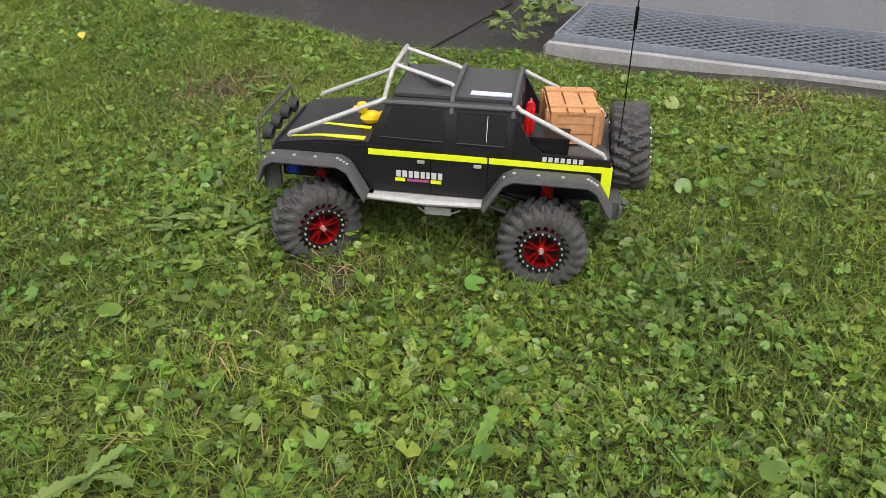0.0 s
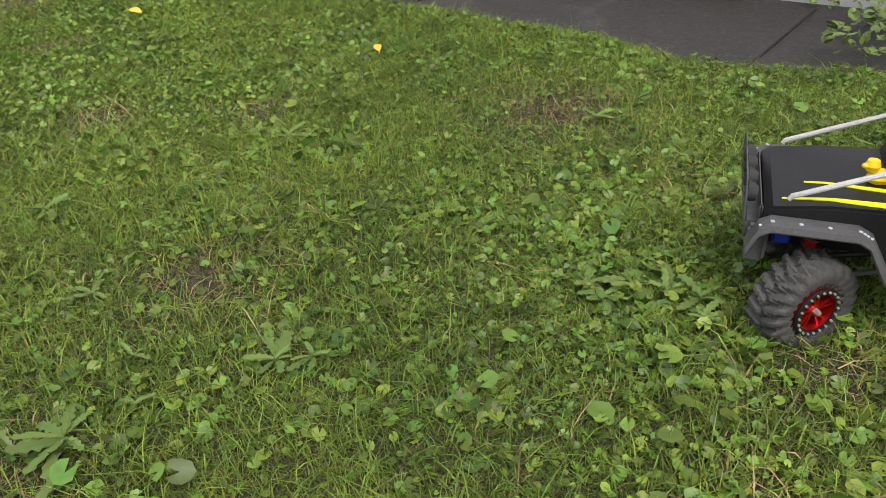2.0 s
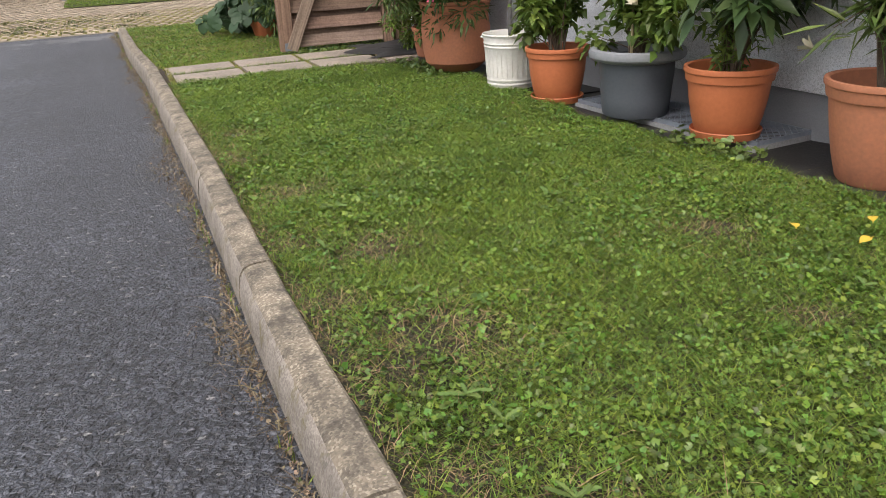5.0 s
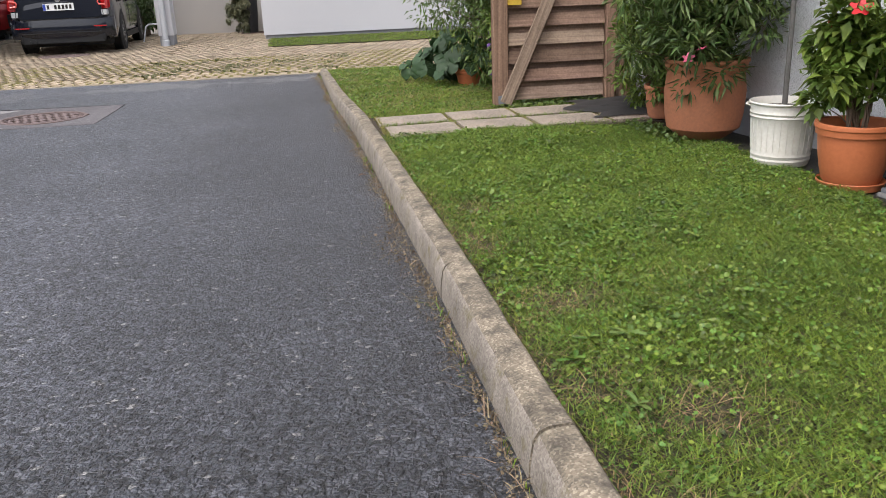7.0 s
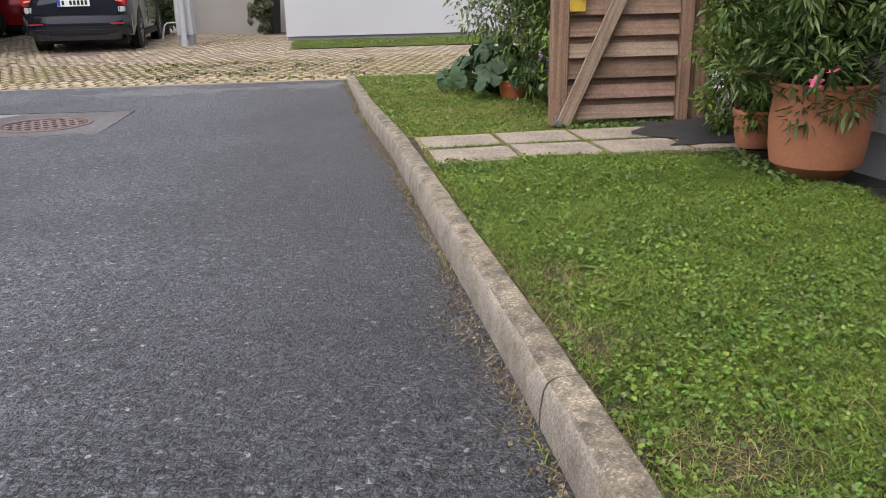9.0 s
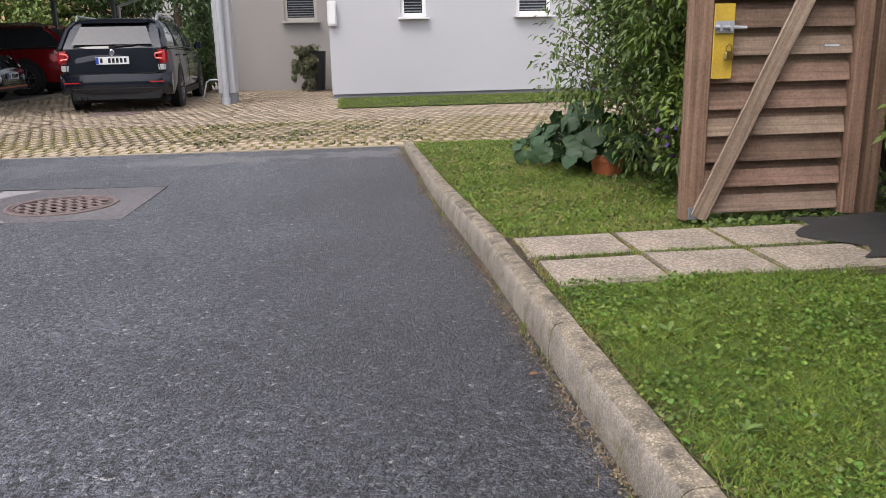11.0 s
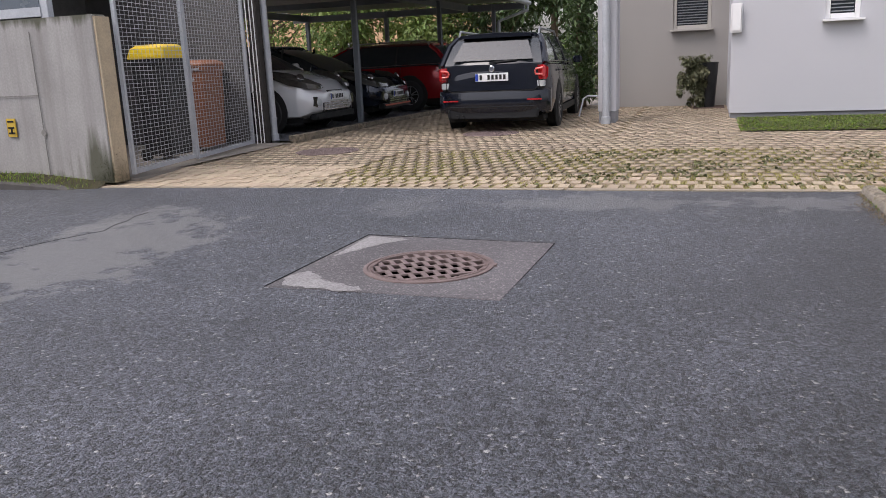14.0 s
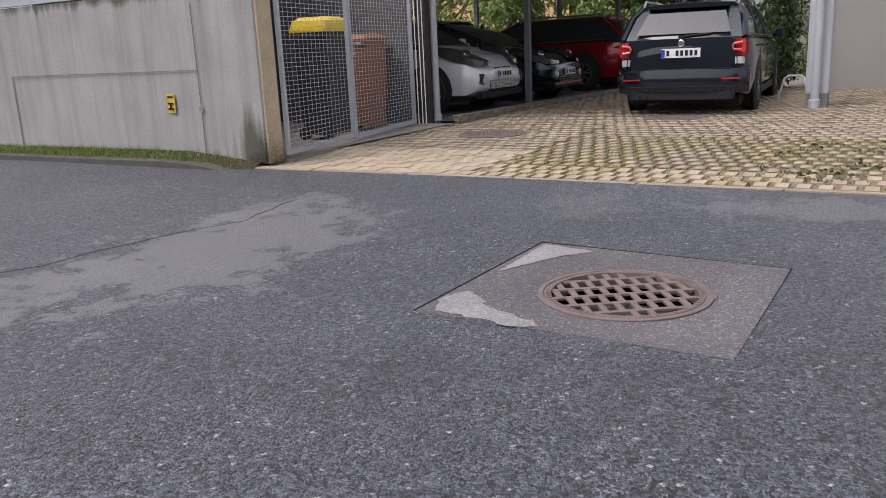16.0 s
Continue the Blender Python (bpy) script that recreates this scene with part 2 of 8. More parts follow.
M_STRIP = chips_mat("wet_dark_paving", (0.013, 0.0115, 0.0105), (0.042, 0.038, 0.034), 140, 0.2, 0.35, 0.002, 0.6, stain=(0.11, 0.10, 0.095), stain_at=(0.6, 0.8), stain_scale=2.0)
M_SOIL = chips_mat("soil", (0.035, 0.026, 0.018), (0.11, 0.085, 0.06), 160, 0.25, 0.8, 0.006, 0.95)
M_TURF = chips_mat("turf_soil", (0.028, 0.026, 0.012), (0.12, 0.095, 0.045), 150, 0.35, 0.9, 0.008, 0.95)
M_GROUND = chips_mat("far_ground", (0.07, 0.065, 0.045), (0.2, 0.18, 0.14), 40, 0.2, 0.5, 0.004, 0.9)
M_PLASTER_GREY = chips_mat("rough_render_white", (0.53, 0.54, 0.57), (0.69, 0.70, 0.73), 210, 0.4, 0.7, 0.004, 0.9)
M_PLINTH = mat("plinth_grey", (0.30, 0.305, 0.32), (0.23, 0.235, 0.25), 0.9, scale=3, fine=220, bump=0.5, dist=0.002)
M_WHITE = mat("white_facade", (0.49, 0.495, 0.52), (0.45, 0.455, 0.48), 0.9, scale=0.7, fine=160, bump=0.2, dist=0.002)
# beige-grey render, darkened to carry the shade of the entrance recess
M_WHITE_SHADED = mat("grey_recess_render", (0.325, 0.31, 0.296), (0.29, 0.277, 0.265), 0.9, scale=0.7, fine=160, bump=0.2, dist=0.002)
def streaked_concrete(name, grime=()):
    """Cast concrete with cloudy tone, fine pores, streaks that run down, and grime patches (y, z, half y, half z)."""
    m = mat(name, (0.355, 0.345, 0.33), (0.265, 0.255, 0.245), 0.85, scale=2.4, fine=45, bump=0.35, dist=0.003)
    t = m.node_tree
    n, l = t.nodes, t.links
    p = n["Principled BSDF"]
    colour = p.inputs["Base Color"].links[0].from_socket
    co = n.new("ShaderNodeTexCoord")
    mp = n.new("ShaderNodeMapping")
    mp.inputs["Scale"].default_value = (6.0, 6.0, 0.4)
    l.new(co.outputs["Object"], mp.inputs["Vector"])
    st = n.new("ShaderNodeTexNoise")
    st.inputs["Scale"].default_value, st.inputs["Detail"].default_value, st.inputs["Roughness"].default_value = 1.0, 7, 0.6
    l.new(mp.outputs[0], st.inputs["Vector"])
    sr = n.new("ShaderNodeMapRange")
    sr.inputs[1].default_value, sr.inputs[2].default_value, sr.inputs[4].default_value = 0.47, 0.74, 0.62
    l.new(st.outputs[0], sr.inputs[0])
    mx = n.new("ShaderNodeMix")
    mx.data_type = "RGBA"
    mx.inputs[7].default_value = (0.17, 0.16, 0.15, 1)
    l.new(sr.outputs[0], mx.inputs[0])
    l.new(colour, mx.inputs[6])
    colour = mx.outputs[2]
    for y, z, hy, hz in grime:
        off = n.new("ShaderNodeVectorMath")
        off.operation = "SUBTRACT"
        off.inputs[1].default_value = (0, y, z)
        l.new(co.outputs["Object"], off.inputs[0])
        sc = n.new("ShaderNodeVectorMath")
        sc.operation = "MULTIPLY"
        sc.inputs[1].default_value = (0, 1 / hy, 1 / hz)
        l.new(off.outputs[0], sc.inputs[0])
        ln = n.new("ShaderNodeVectorMath")
        ln.operation = "LENGTH"
        l.new(sc.outputs[0], ln.inputs[0])
        ad = n.new("ShaderNodeMath")
        ad.operation = "MULTIPLY_ADD"
        ad.inputs[1].default_value = 2.6
        l.new(st.outputs[0], ad.inputs[0])
        ng = n.new("ShaderNodeMath")
        ng.operation = "MULTIPLY"
        ng.inputs[1].default_value = -1
        l.new(ln.outputs["Value"], ng.inputs[0])
        l.new(ng.outputs[0], ad.inputs[2])
        mr = n.new("ShaderNodeMapRange")
        mr.inputs[1].default_value, mr.inputs[2].default_value, mr.inputs[4].default_value = 0.35, 0.95, 0.85
        l.new(ad.outputs[0], mr.inputs[0])
        m2 = n.new("ShaderNodeMix")
        m2.data_type = "RGBA"
        m2.inputs[7].default_value = (0.055, 0.058, 0.03, 1)
        l.new(mr.outputs[0], m2.inputs[0])
        l.new(colour, m2.inputs[6])
        colour = m2.outputs[2]
    l.new(colour, p.inputs["Base Color"])
    return m


M_CONC = streaked_concrete("cast_concrete", ((-7.0, 0.1, 0.45, 0.42), (-8.8, 1.68, 3.5, 0.12), (-9.5, 0.0, 2.6, 0.14)))
M_CONC_EDGE = mat("concrete_edge_yellowed", (0.56, 0.46, 0.31), (0.40, 0.33, 0.24), 0.85, scale=5, fine=60, bump=0.4, dist=0.003)
M_MOSS = mat("dark_wall_moss", (0.055, 0.06, 0.022), (0.025, 0.028, 0.014), 0.95, scale=14, fine=90, bump=0.6, dist=0.006)
M_STEEL = mat("galvanised_steel", (0.46, 0.48, 0.51), (0.36, 0.38, 0.41), 0.5, metal=0.15, scale=5, fine=50, bump=0.05)
M_STEEL_GREY = mat("grey_painted_steel", (0.20, 0.22, 0.25), (0.16, 0.18, 0.2), 0.5, metal=0.2, scale=5, fine=50, bump=0.05)
M_GRATE = mat("grate_steel", (0.33, 0.36, 0.41), (0.24, 0.27, 0.31), 0.5, metal=0.5, scale=8, fine=80, bump=0.1)
M_IRON = mat("rusty_cast_iron", (0.23, 0.175, 0.165), (0.14, 0.105, 0.10), 0.75, metal=0.3, scale=9, fine=120, bump=0.4, dist=0.002)
M_DARK = mat("dark_pit", (0.012, 0.012, 0.013), rough=0.9, bump=0.0)
M_TERRA = mat("terracotta_plastic", (0.56, 0.175, 0.070), (0.47, 0.14, 0.055), 0.55, scale=3, fine=60, bump=0.12, dist=0.001)
M_TERRA2 = mat("weathered_terracotta", (0.50, 0.19, 0.095), (0.36, 0.145, 0.08), 0.7, scale=5, fine=70, bump=0.3, dist=0.001)
M_GREYPOT = mat("grey_plastic_pot", (0.105, 0.115, 0.13), (0.085, 0.095, 0.108), 0.6, scale=3, fine=70, bump=0.12, dist=0.001)
M_GREYRIM = mat("pale_grey_rim", (0.26, 0.27, 0.28), (0.2, 0.21, 0.22), 0.6, scale=12, fine=70, bump=0.15, dist=0.001)
M_ENAMEL = mat("white_enamel_bucket", (0.74, 0.73, 0.68), (0.62, 0.60, 0.54), 0.45, scale=6, fine=60, bump=0.1, dist=0.001)
def wood_mat(name, a, b, along, objvar):
    """Weathered timber: grain drawn out along one axis, darker streaks and knots, relief in the grain."""
    m = mat(name, a, b, 0.8, scale=4, fine=70, bump=0, objvar=objvar, spec=0.3)
    t = m.node_tree
    n, l = t.nodes, t.links
    p = n["Principled BSDF"]
    colour = p.inputs["Base Color"].links[0].from_socket
    co = n.new("ShaderNodeTexCoord")
    mp = n.new("ShaderNodeMapping")
    mp.inputs["Scale"].default_value = tuple(1.6 if k == along else 55.0 for k in "xyz")
    l.new(co.outputs["Object"], mp.inputs["Vector"])
    gr = n.new("ShaderNodeTexNoise")
    gr.inputs["Scale"].default_value, gr.inputs["Detail"].default_value, gr.inputs["Distortion"].default_value = 1.0, 5, 0.6
    l.new(mp.outputs[0], gr.inputs["Vector"])
    r = n.new("ShaderNodeMapRange")
    for k, v in enumerate((0.34, 0.66, 0.68, 1.2)):
        r.inputs[k + 1].default_value = v
    l.new(gr.outputs[0], r.inputs[0])
    mx = n.new("ShaderNodeMix")
    mx.data_type, mx.blend_type = "RGBA", "MULTIPLY"
    mx.inputs[0].default_value = 1.0
    l.new(colour, mx.inputs[6])
    l.new(r.outputs[0], mx.inputs[7])
    l.new(mx.outputs[2], p.inputs["Base Color"])
    bp = n.new("ShaderNodeBump")
    bp.inputs["Strength"].default_value, bp.inputs["Distance"].default_value = 0.5, 0.002
    l.new(gr.outputs[0], bp.inputs["Height"])
    l.new(bp.outputs[0], p.inputs["Normal"])
    return m


M_WOOD = wood_mat("weathered_boards", (0.275, 0.186, 0.135), (0.16, 0.106, 0.076), "y", 0.25)
M_WOOD_GREY = wood_mat("greyed_boards", (0.36, 0.27, 0.205), (0.23, 0.165, 0.125), "y", 0.15)
M_STILE = wood_mat("orange_brown_timber", (0.27, 0.175, 0.12), (0.165, 0.105, 0.073), "z", 0.15)
M_BRACE = wood_mat("greyed_brace", (0.36, 0.27, 0.205), (0.23, 0.165, 0.125), "z", 0.1)
M_YELLOWWOOD = mat("yellow_painted_block", (0.62, 0.43, 0.05), (0.5, 0.33, 0.04), 0.6, scale=6, fine=70, bump=0.2)
M_BLADE = mat("grass_blade", (0.205, 0.290, 0.042), (0.100, 0.165, 0.026), 0.6, scale=3.0, fine=14, bump=0, island=0.55, spec=0.35, trans=0.3)
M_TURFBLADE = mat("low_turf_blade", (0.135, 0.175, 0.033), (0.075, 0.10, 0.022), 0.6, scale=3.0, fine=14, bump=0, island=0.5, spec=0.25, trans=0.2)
M_STRAW = mat("dry_grass", (0.33, 0.25, 0.13), (0.19, 0.13, 0.07), 0.8, scale=3, fine=20, bump=0, island=0.5, spec=0.2)
M_WEED = mat("weed_leaf", (0.155, 0.225, 0.06), (0.105, 0.165, 0.042), 0.65, scale=4.0, fine=40, bump=0.1, island=0.3, spec=0.25, trans=0.15)
M_CLOVER = mat("ground_ivy_leaf", (0.160, 0.248, 0.033), (0.070, 0.132, 0.023), 0.42, scale=2.6, fine=60, bump=0, island=0.6, spec=0.45, trans=0.2)
M_LEAF = mat("shrub_leaf", (0.135, 0.195, 0.045), (0.075, 0.122, 0.03), 0.45, scale=3, fine=20, bump=0, island=0.4, spec=0.45, trans=0.2)
M_LEAF_DARK = mat("dark_leaf", (0.07, 0.115, 0.034), (0.042, 0.075, 0.024), 0.42, scale=3, fine=20, bump=0, island=0.35, spec=0.5, trans=0.15)
M_LEAF_BLUE = mat("blue_green_large_leaf", (0.055, 0.105, 0.038), (0.032, 0.066, 0.024), 0.5, scale=5, fine=30, bump=0.1, island=0.3, spec=0.5, trans=0.12)
M_LEAF_LIGHT = mat("light_leaf", (0.175, 0.25, 0.045), (0.105, 0.17, 0.032), 0.45, scale=4, fine=20, bump=0, island=0.35, spec=0.45, trans=0.25)
# leaf colour lightened to stand for sunlight on the far crowns and hedge
M_TREE_SUNLIT = mat("tree_leaf", (0.20, 0.265, 0.07), (0.11, 0.165, 0.045), 0.5, scale=1.5, fine=20, bump=0, island=0.45, spec=0.4, trans=0.3)
M_STEM = mat("stem_bark", (0.15, 0.105, 0.07), (0.09, 0.065, 0.045), 0.9, scale=20, fine=120, bump=0.4)
M_PAVER = mat("yellow_concrete_paver", (0.43, 0.348, 0.25), (0.315, 0.255, 0.182), 0.85, scale=2.5, fine=120, bump=0.35, dist=0.002, objvar=0.13)
M_PAVER_STUFF = mat("yellow_concrete_pavers", (0.43, 0.348, 0.25), (0.315, 0.255, 0.182), 0.85, scale=2.5, fine=120, bump=0.35, dist=0.002, island=0.13)
M_BAY = mat("parking_bay_concrete", (0.26, 0.235, 0.20), (0.19, 0.17, 0.15), 0.85, scale=1.5, fine=60, bump=0.3)
M_SAND = mat("joint_sand", (0.24, 0.19, 0.12), (0.15, 0.13, 0.07), 0.95, scale=2, fine=60, bump=0.5, dist=0.004)
M_EDGE = mat("edging_stone", (0.36, 0.31, 0.235), (0.28, 0.24, 0.18), 0.85, scale=3, fine=120, bump=0.3, objvar=0.1)

# ---- mesh helpers ----
def mesh_of(name, bm, material, smooth=True):
    me = bpy.data.meshes.new(name)
    bm.normal_update()
    bm.to_mesh(me)
    bm.free()
    me.materials.append(material)
    if smooth:
        me.shade_smooth()
        me.set_sharp_from_angle(angle=radians(32))
    return me


def part(name, bm, material, parent=None, label="", m=None, smooth=True):
    ob = new(name, mesh_of(name, bm, material, smooth) if isinstance(bm, bmesh.types.BMesh) else bm)
    if parent:
        ob.parent = parent
    if m is not None:
        ob.matrix_basis = m
    return tagged(ob, label)


def thing(name, label, category, m=None, group="", kind=""):
    ob = new(name)
    ob.empty_display_size = 0.1
    if m is not None:
        ob.matrix_basis = m
    return tagged(ob, label, category, group, kind)


def B():
    return bmesh.new()


def box(bm, c, s, m=None, bev=0.0):
    """A box of size s about c, bevelled by hand (chamfered vertical and horizontal edges) when bev is given."""
    x, y, z = s[0] / 2, s[1] / 2, s[2] / 2
    m = m or Matrix()
    c = Vector(c)
    if not bev:
        v = [bm.verts.new(m @ (c + Vector((a * x, b * y, d * z)))) for d in (-1, 1) for a, b in ((-1, -1), (1, -1), (1, 1), (-1, 1))]
        for f in ((3, 2, 1, 0), (4, 5, 6, 7), (0, 1, 5, 4), (1, 2, 6, 5), (2, 3, 7, 6), (3, 0, 4, 7)):
            bm.faces.new([v[i] for i in f])
        return
    e = min(bev, x * 0.9, y * 0.9, z * 0.9)
    rings = []
    for zz, k in ((-z, e), (-z + e, 0), (z - e, 0), (z, e)):
        ring = []
        for a, b in ((-1, -1), (1, -1), (1, 1), (-1, 1)):
            p, q = (e, 0) if a * b > 0 else (0, e)
            ring += [(a * (x - (e if k else p)) if not k else a * (x - e - p * 0.0), b * (y - (e if k else q)), zz)] if k else [(a * (x - p), b * (y - q), zz), (a * (x - q), b * (y - p), zz)]
        if k:
            ring = [r for r in ring for _ in (0, 1)]
        rings.append(ring)
    vs = []
    for i, ring in enumerate(rings):
        if i in (0, 3):
            four = [bm.verts.new(m @ (c + Vector(ring[j]))) for j in (0, 2, 4, 6)]
            vs.append([four[j // 2] for j in range(8)])
        else:
            vs.append([bm.verts.new(m @ (c + Vector(r))) for r in ring])
    for lo, hi in zip(vs, vs[1:]):
        for j in range(8):
            q = []
            for v in (lo[j], lo[(j + 1) % 8], hi[(j + 1) % 8], hi[j]):
                if v not in q:
                    q.append(v)
            if len(q) > 2:
                bm.faces.new(q)
    bm.faces.new([vs[0][j] for j in (6, 4, 2, 0)])
    bm.faces.new([vs[3][j] for j in (0, 2, 4, 6)])


def frame_of(d):
    d = Vector(d).normalized()
    u = d.orthogonal().normalized()
    return u, d.cross(u)


def tube(bm, pts, r, seg=8, caps=True):
    """A round bar through pts; r is one radius or one for each point."""
    pts = [Vector(p) for p in pts]
    rs = r if isinstance(r, (list, tuple)) else [r] * len(pts)
    rings, u = [], None
    for i, p in enumerate(pts):
        d = (pts[min(i + 1, len(pts) - 1)] - pts[max(i - 1, 0)]).normalized()
        u = frame_of(d)[0] if u is None else (u - d * u.dot(d)).normalized()
        w = d.cross(u)
        rings.append([bm.verts.new(p + rs[i] * (math.cos(k * math.tau / seg) * u + math.sin(k * math.tau / seg) * w)) for k in range(seg)])
    for a, b in zip(rings, rings[1:]):
        for k in range(seg):
            bm.faces.new((a[k], a[(k + 1) % seg], b[(k + 1) % seg], b[k]))
    if caps:
        bm.faces.new(rings[0][::-1])
        bm.faces.new(rings[-1])


def lathe(bm, prof, seg=40, m=None):
    """Turn a profile of (radius, height) about z; a radius of 0 closes it."""
    m = m or Matrix()
    rings = []
    for r, z in prof:
        if r <= 0:
            rings.append([bm.verts.new(m @ Vector((0, 0, z)))])
        else:
            rings.append([bm.verts.new(m @ Vector((r * math.cos(k * math.tau / seg), r * math.sin(k * math.tau / seg), z))) for k in range(seg)])
    for a, b in zip(rings, rings[1:]):
        if len(a) == 1 and len(b) == 1:
            continue
        for k in range(seg):
            j = (k + 1) % seg
            if len(a) == 1:
                bm.faces.new((a[0], b[j], b[k]))
            elif len(b) == 1:
                bm.faces.new((a[k], a[j], b[0]))
            else:
                bm.faces.new((a[k], a[j], b[j], b[k]))


def prism(bm, poly, a, b, m=None):
    """Extrude a polygon of (u, v) points along the third axis from a to b: (u, w, v) with w running from a to b."""
    m = m or Matrix()
    lo = [bm.verts.new(m @ Vector((u, a, v))) for u, v in poly]
    hi = [bm.verts.new(m @ Vector((u, b, v))) for u, v in poly]
    n = len(poly)
    bm.faces.new(lo)
    bm.faces.new(hi[::-1])
    for i in range(n):
        bm.faces.new((lo[i], hi[i], hi[(i + 1) % n], lo[(i + 1) % n]))
    bmesh.ops.recalc_face_normals(bm, faces=bm.faces[:])


def loft(bm, sections, close=True, caps=True):
    """Skin rings of equal length."""
    rings = [[bm.verts.new(Vector(p)) for p in s] for s in sections]
    n = len(rings[0])
    for a, b in zip(rings, rings[1:]):
        for k in range(n if close else n - 1):
            bm.faces.new((a[k], a[(k + 1) % n], b[(k + 1) % n], b[k]))
    if caps and close:
        bm.faces.new(rings[0][::-1])
        bm.faces.new(rings[-1])
    bmesh.ops.recalc_face_normals(bm, faces=bm.faces[:])


def soup(name, verts, faces, material, parent=None, label="", smooth=False):
    """One mesh from arrays: verts (n, 3), faces (m, k) all of k corners."""
    verts, faces = np.asarray(verts, np.float32), np.asarray(faces, np.int32)
    me = bpy.data.meshes.new(name)
    me.vertices.add(len(verts))
    me.vertices.foreach_set("co", verts.ravel())
    k = faces.shape[1]
    me.loops.add(faces.size)
    me.loops.foreach_set("vertex_index", faces.ravel())
    me.polygons.add(len(faces))
    me.polygons.foreach_set("loop_start", np.arange(0, faces.size, k, dtype=np.int32))
    me.update(calc_edges=True)
    me.materials.append(material)
    if smooth:
        me.shade_smooth()
    ob = new(name, me)
    if parent:
        ob.parent = parent
    return tagged(ob, label)


def scatter_leaves(rng, pts, out, length, width, fold=0.25, droop=0.3, spread=0.9):
    """Verts and quads of leaves at pts growing along out: two bent halves each, four quads, pointed."""
    n = len(pts)
    d = out + rng.normal(0, spread * 0.5, (n, 3))
    d /= np.linalg.norm(d, axis=1, keepdims=True) + 1e-9
    up = np.tile((0, 0, 1.0), (n, 1)) + rng.normal(0, 0.35, (n, 3))
    side = np.cross(d, up)
    side /= np.linalg.norm(side, axis=1, keepdims=True) + 1e-9
    nor = np.cross(side, d)
    L = (length * rng.uniform(0.6, 1.25, n))[:, None]
    W = (width * rng.uniform(0.7, 1.2, n))[:, None]
    base, drop = pts, np.array((0, 0, -1.0)) * L * droop
    mid = base + d * L * 0.5 - nor * W * fold * 0.3 + drop * 0.25
    tip = base + d * L + drop
    l1 = base + d * L * 0.42 - side * W * 0.5 + nor * W * fold + drop * 0.2
    r1 = base + d * L * 0.42 + side * W * 0.5 + nor * W * fold + drop * 0.2
    V = np.stack([base, l1, mid, r1, tip], 1).reshape(-1, 3)
    i = np.arange(n)[:, None] * 5
    F = np.concatenate([i + np.array([[0, 2, 1]]), i + np.array([[0, 3, 2]]), i + np.array([[1, 2, 4]]), i + np.array([[2, 3, 4]])], 1).reshape(-1, 3)
    return V, F


def round_leaves(rng, pts, radius, tilt=0.45, corners=7, notch=True):
    """Small round, slightly cupped leaves: a fan about the middle, with a notch at the stalk."""
    n = len(pts)
    nor = np.tile((0, 0, 1.0), (n, 1)) + rng.normal(0, tilt, (n, 3))
    nor /= np.linalg.norm(nor, axis=1, keepdims=True)
    u = np.cross(nor, rng.normal(0, 1, (n, 3)))
    u /= np.linalg.norm(u, axis=1, keepdims=True)
    w = np.cross(nor, u)
    R = (radius * rng.uniform(0.55, 1.35, n))[:, None]
    rim = []
    for k in range(corners):
        a = math.tau * (k + 0.5) / corners if not notch else 0.35 + (math.tau - 0.7) * k / (corners - 1)
        rim.append(pts + R * (math.cos(a) * u + math.sin(a) * w) * rng.uniform(0.86, 1.1, (n, 1)) + nor * R * rng.uniform(0.05, 0.3, (n, 1)))
    V = np.stack([pts] + rim, 1).reshape(-1, 3)
    i = np.arange(n)[:, None] * (corners + 1)
    tri = [[0, k + 1, k + 2] for k in range(corners - 1)] + ([] if notch else [[0, corners, 1]])
    F = np.concatenate([i + np.array([t]) for t in tri], 1).reshape(-1, 3)
    return V, F


def blades(rng, pts, height, width, lean=0.5):
    """Grass blades: a bent strip of a quad and a triangle each, as three triangles."""
    n = len(pts)
    a = rng.uniform(0, math.tau, n)
    side = np.stack([np.cos(a), np.sin(a), 0 * a], 1)
    b = rng.uniform(0, math.tau, n)
    out = np.stack([np.cos(b), np.sin(b), 0 * b], 1) * np.abs(rng.normal(0, lean, n))[:, None]
    H = (height * rng.uniform(0.45, 1.3, n))[:, None]
    W = (width * rng.uniform(0.6, 1.4, n))[:, None]
    up = np.array((0, 0, 1.0))
    v0, v1 = pts - side * W / 2, pts + side * W / 2
    mid = pts + (up * 0.62 + out * 0.35) * H
    v2, v3 = mid - side * W * 0.4, mid + side * W * 0.4
    tip = pts + (up * 0.85 + out * 1.05) * H
    V = np.stack([v0, v1, v2, v3, tip], 1).reshape(-1, 3)
    i = np.arange(n)[:, None] * 5
    F = np.concatenate([i + np.array([t]) for t in ([0, 1, 3], [0, 3, 2], [2, 3, 4])], 1).reshape(-1, 3)
    return V, F


def slivers(rng, pts, height, width, lean=1.1):
    """Fine blades: one triangle each."""
    n = len(pts)
    a, b = rng.uniform(0, math.tau, n), rng.uniform(0, math.tau, n)
    side = np.stack([np.cos(a), np.sin(a), 0 * a], 1) * (width * rng.uniform(0.7, 1.3, n))[:, None] / 2
    tip = pts + (height * rng.uniform(0.5, 1.2, n))[:, None] * np.stack([np.cos(b) * lean, np.sin(b) * lean, 0 * b + 0.85], 1)
    return np.stack([pts - side, pts + side, tip], 1).reshape(-1, 3), np.arange(3 * n).reshape(-1, 3)


def merge(*pairs):
    vs, fs, k = [], [], 0
    for v, f in pairs:
        vs.append(v)
        fs.append(f + k)
        k += len(v)
    return np.concatenate(vs), np.concatenate(fs)


def lerp(x, xs, zs):
    return np.interp(x, xs, zs)


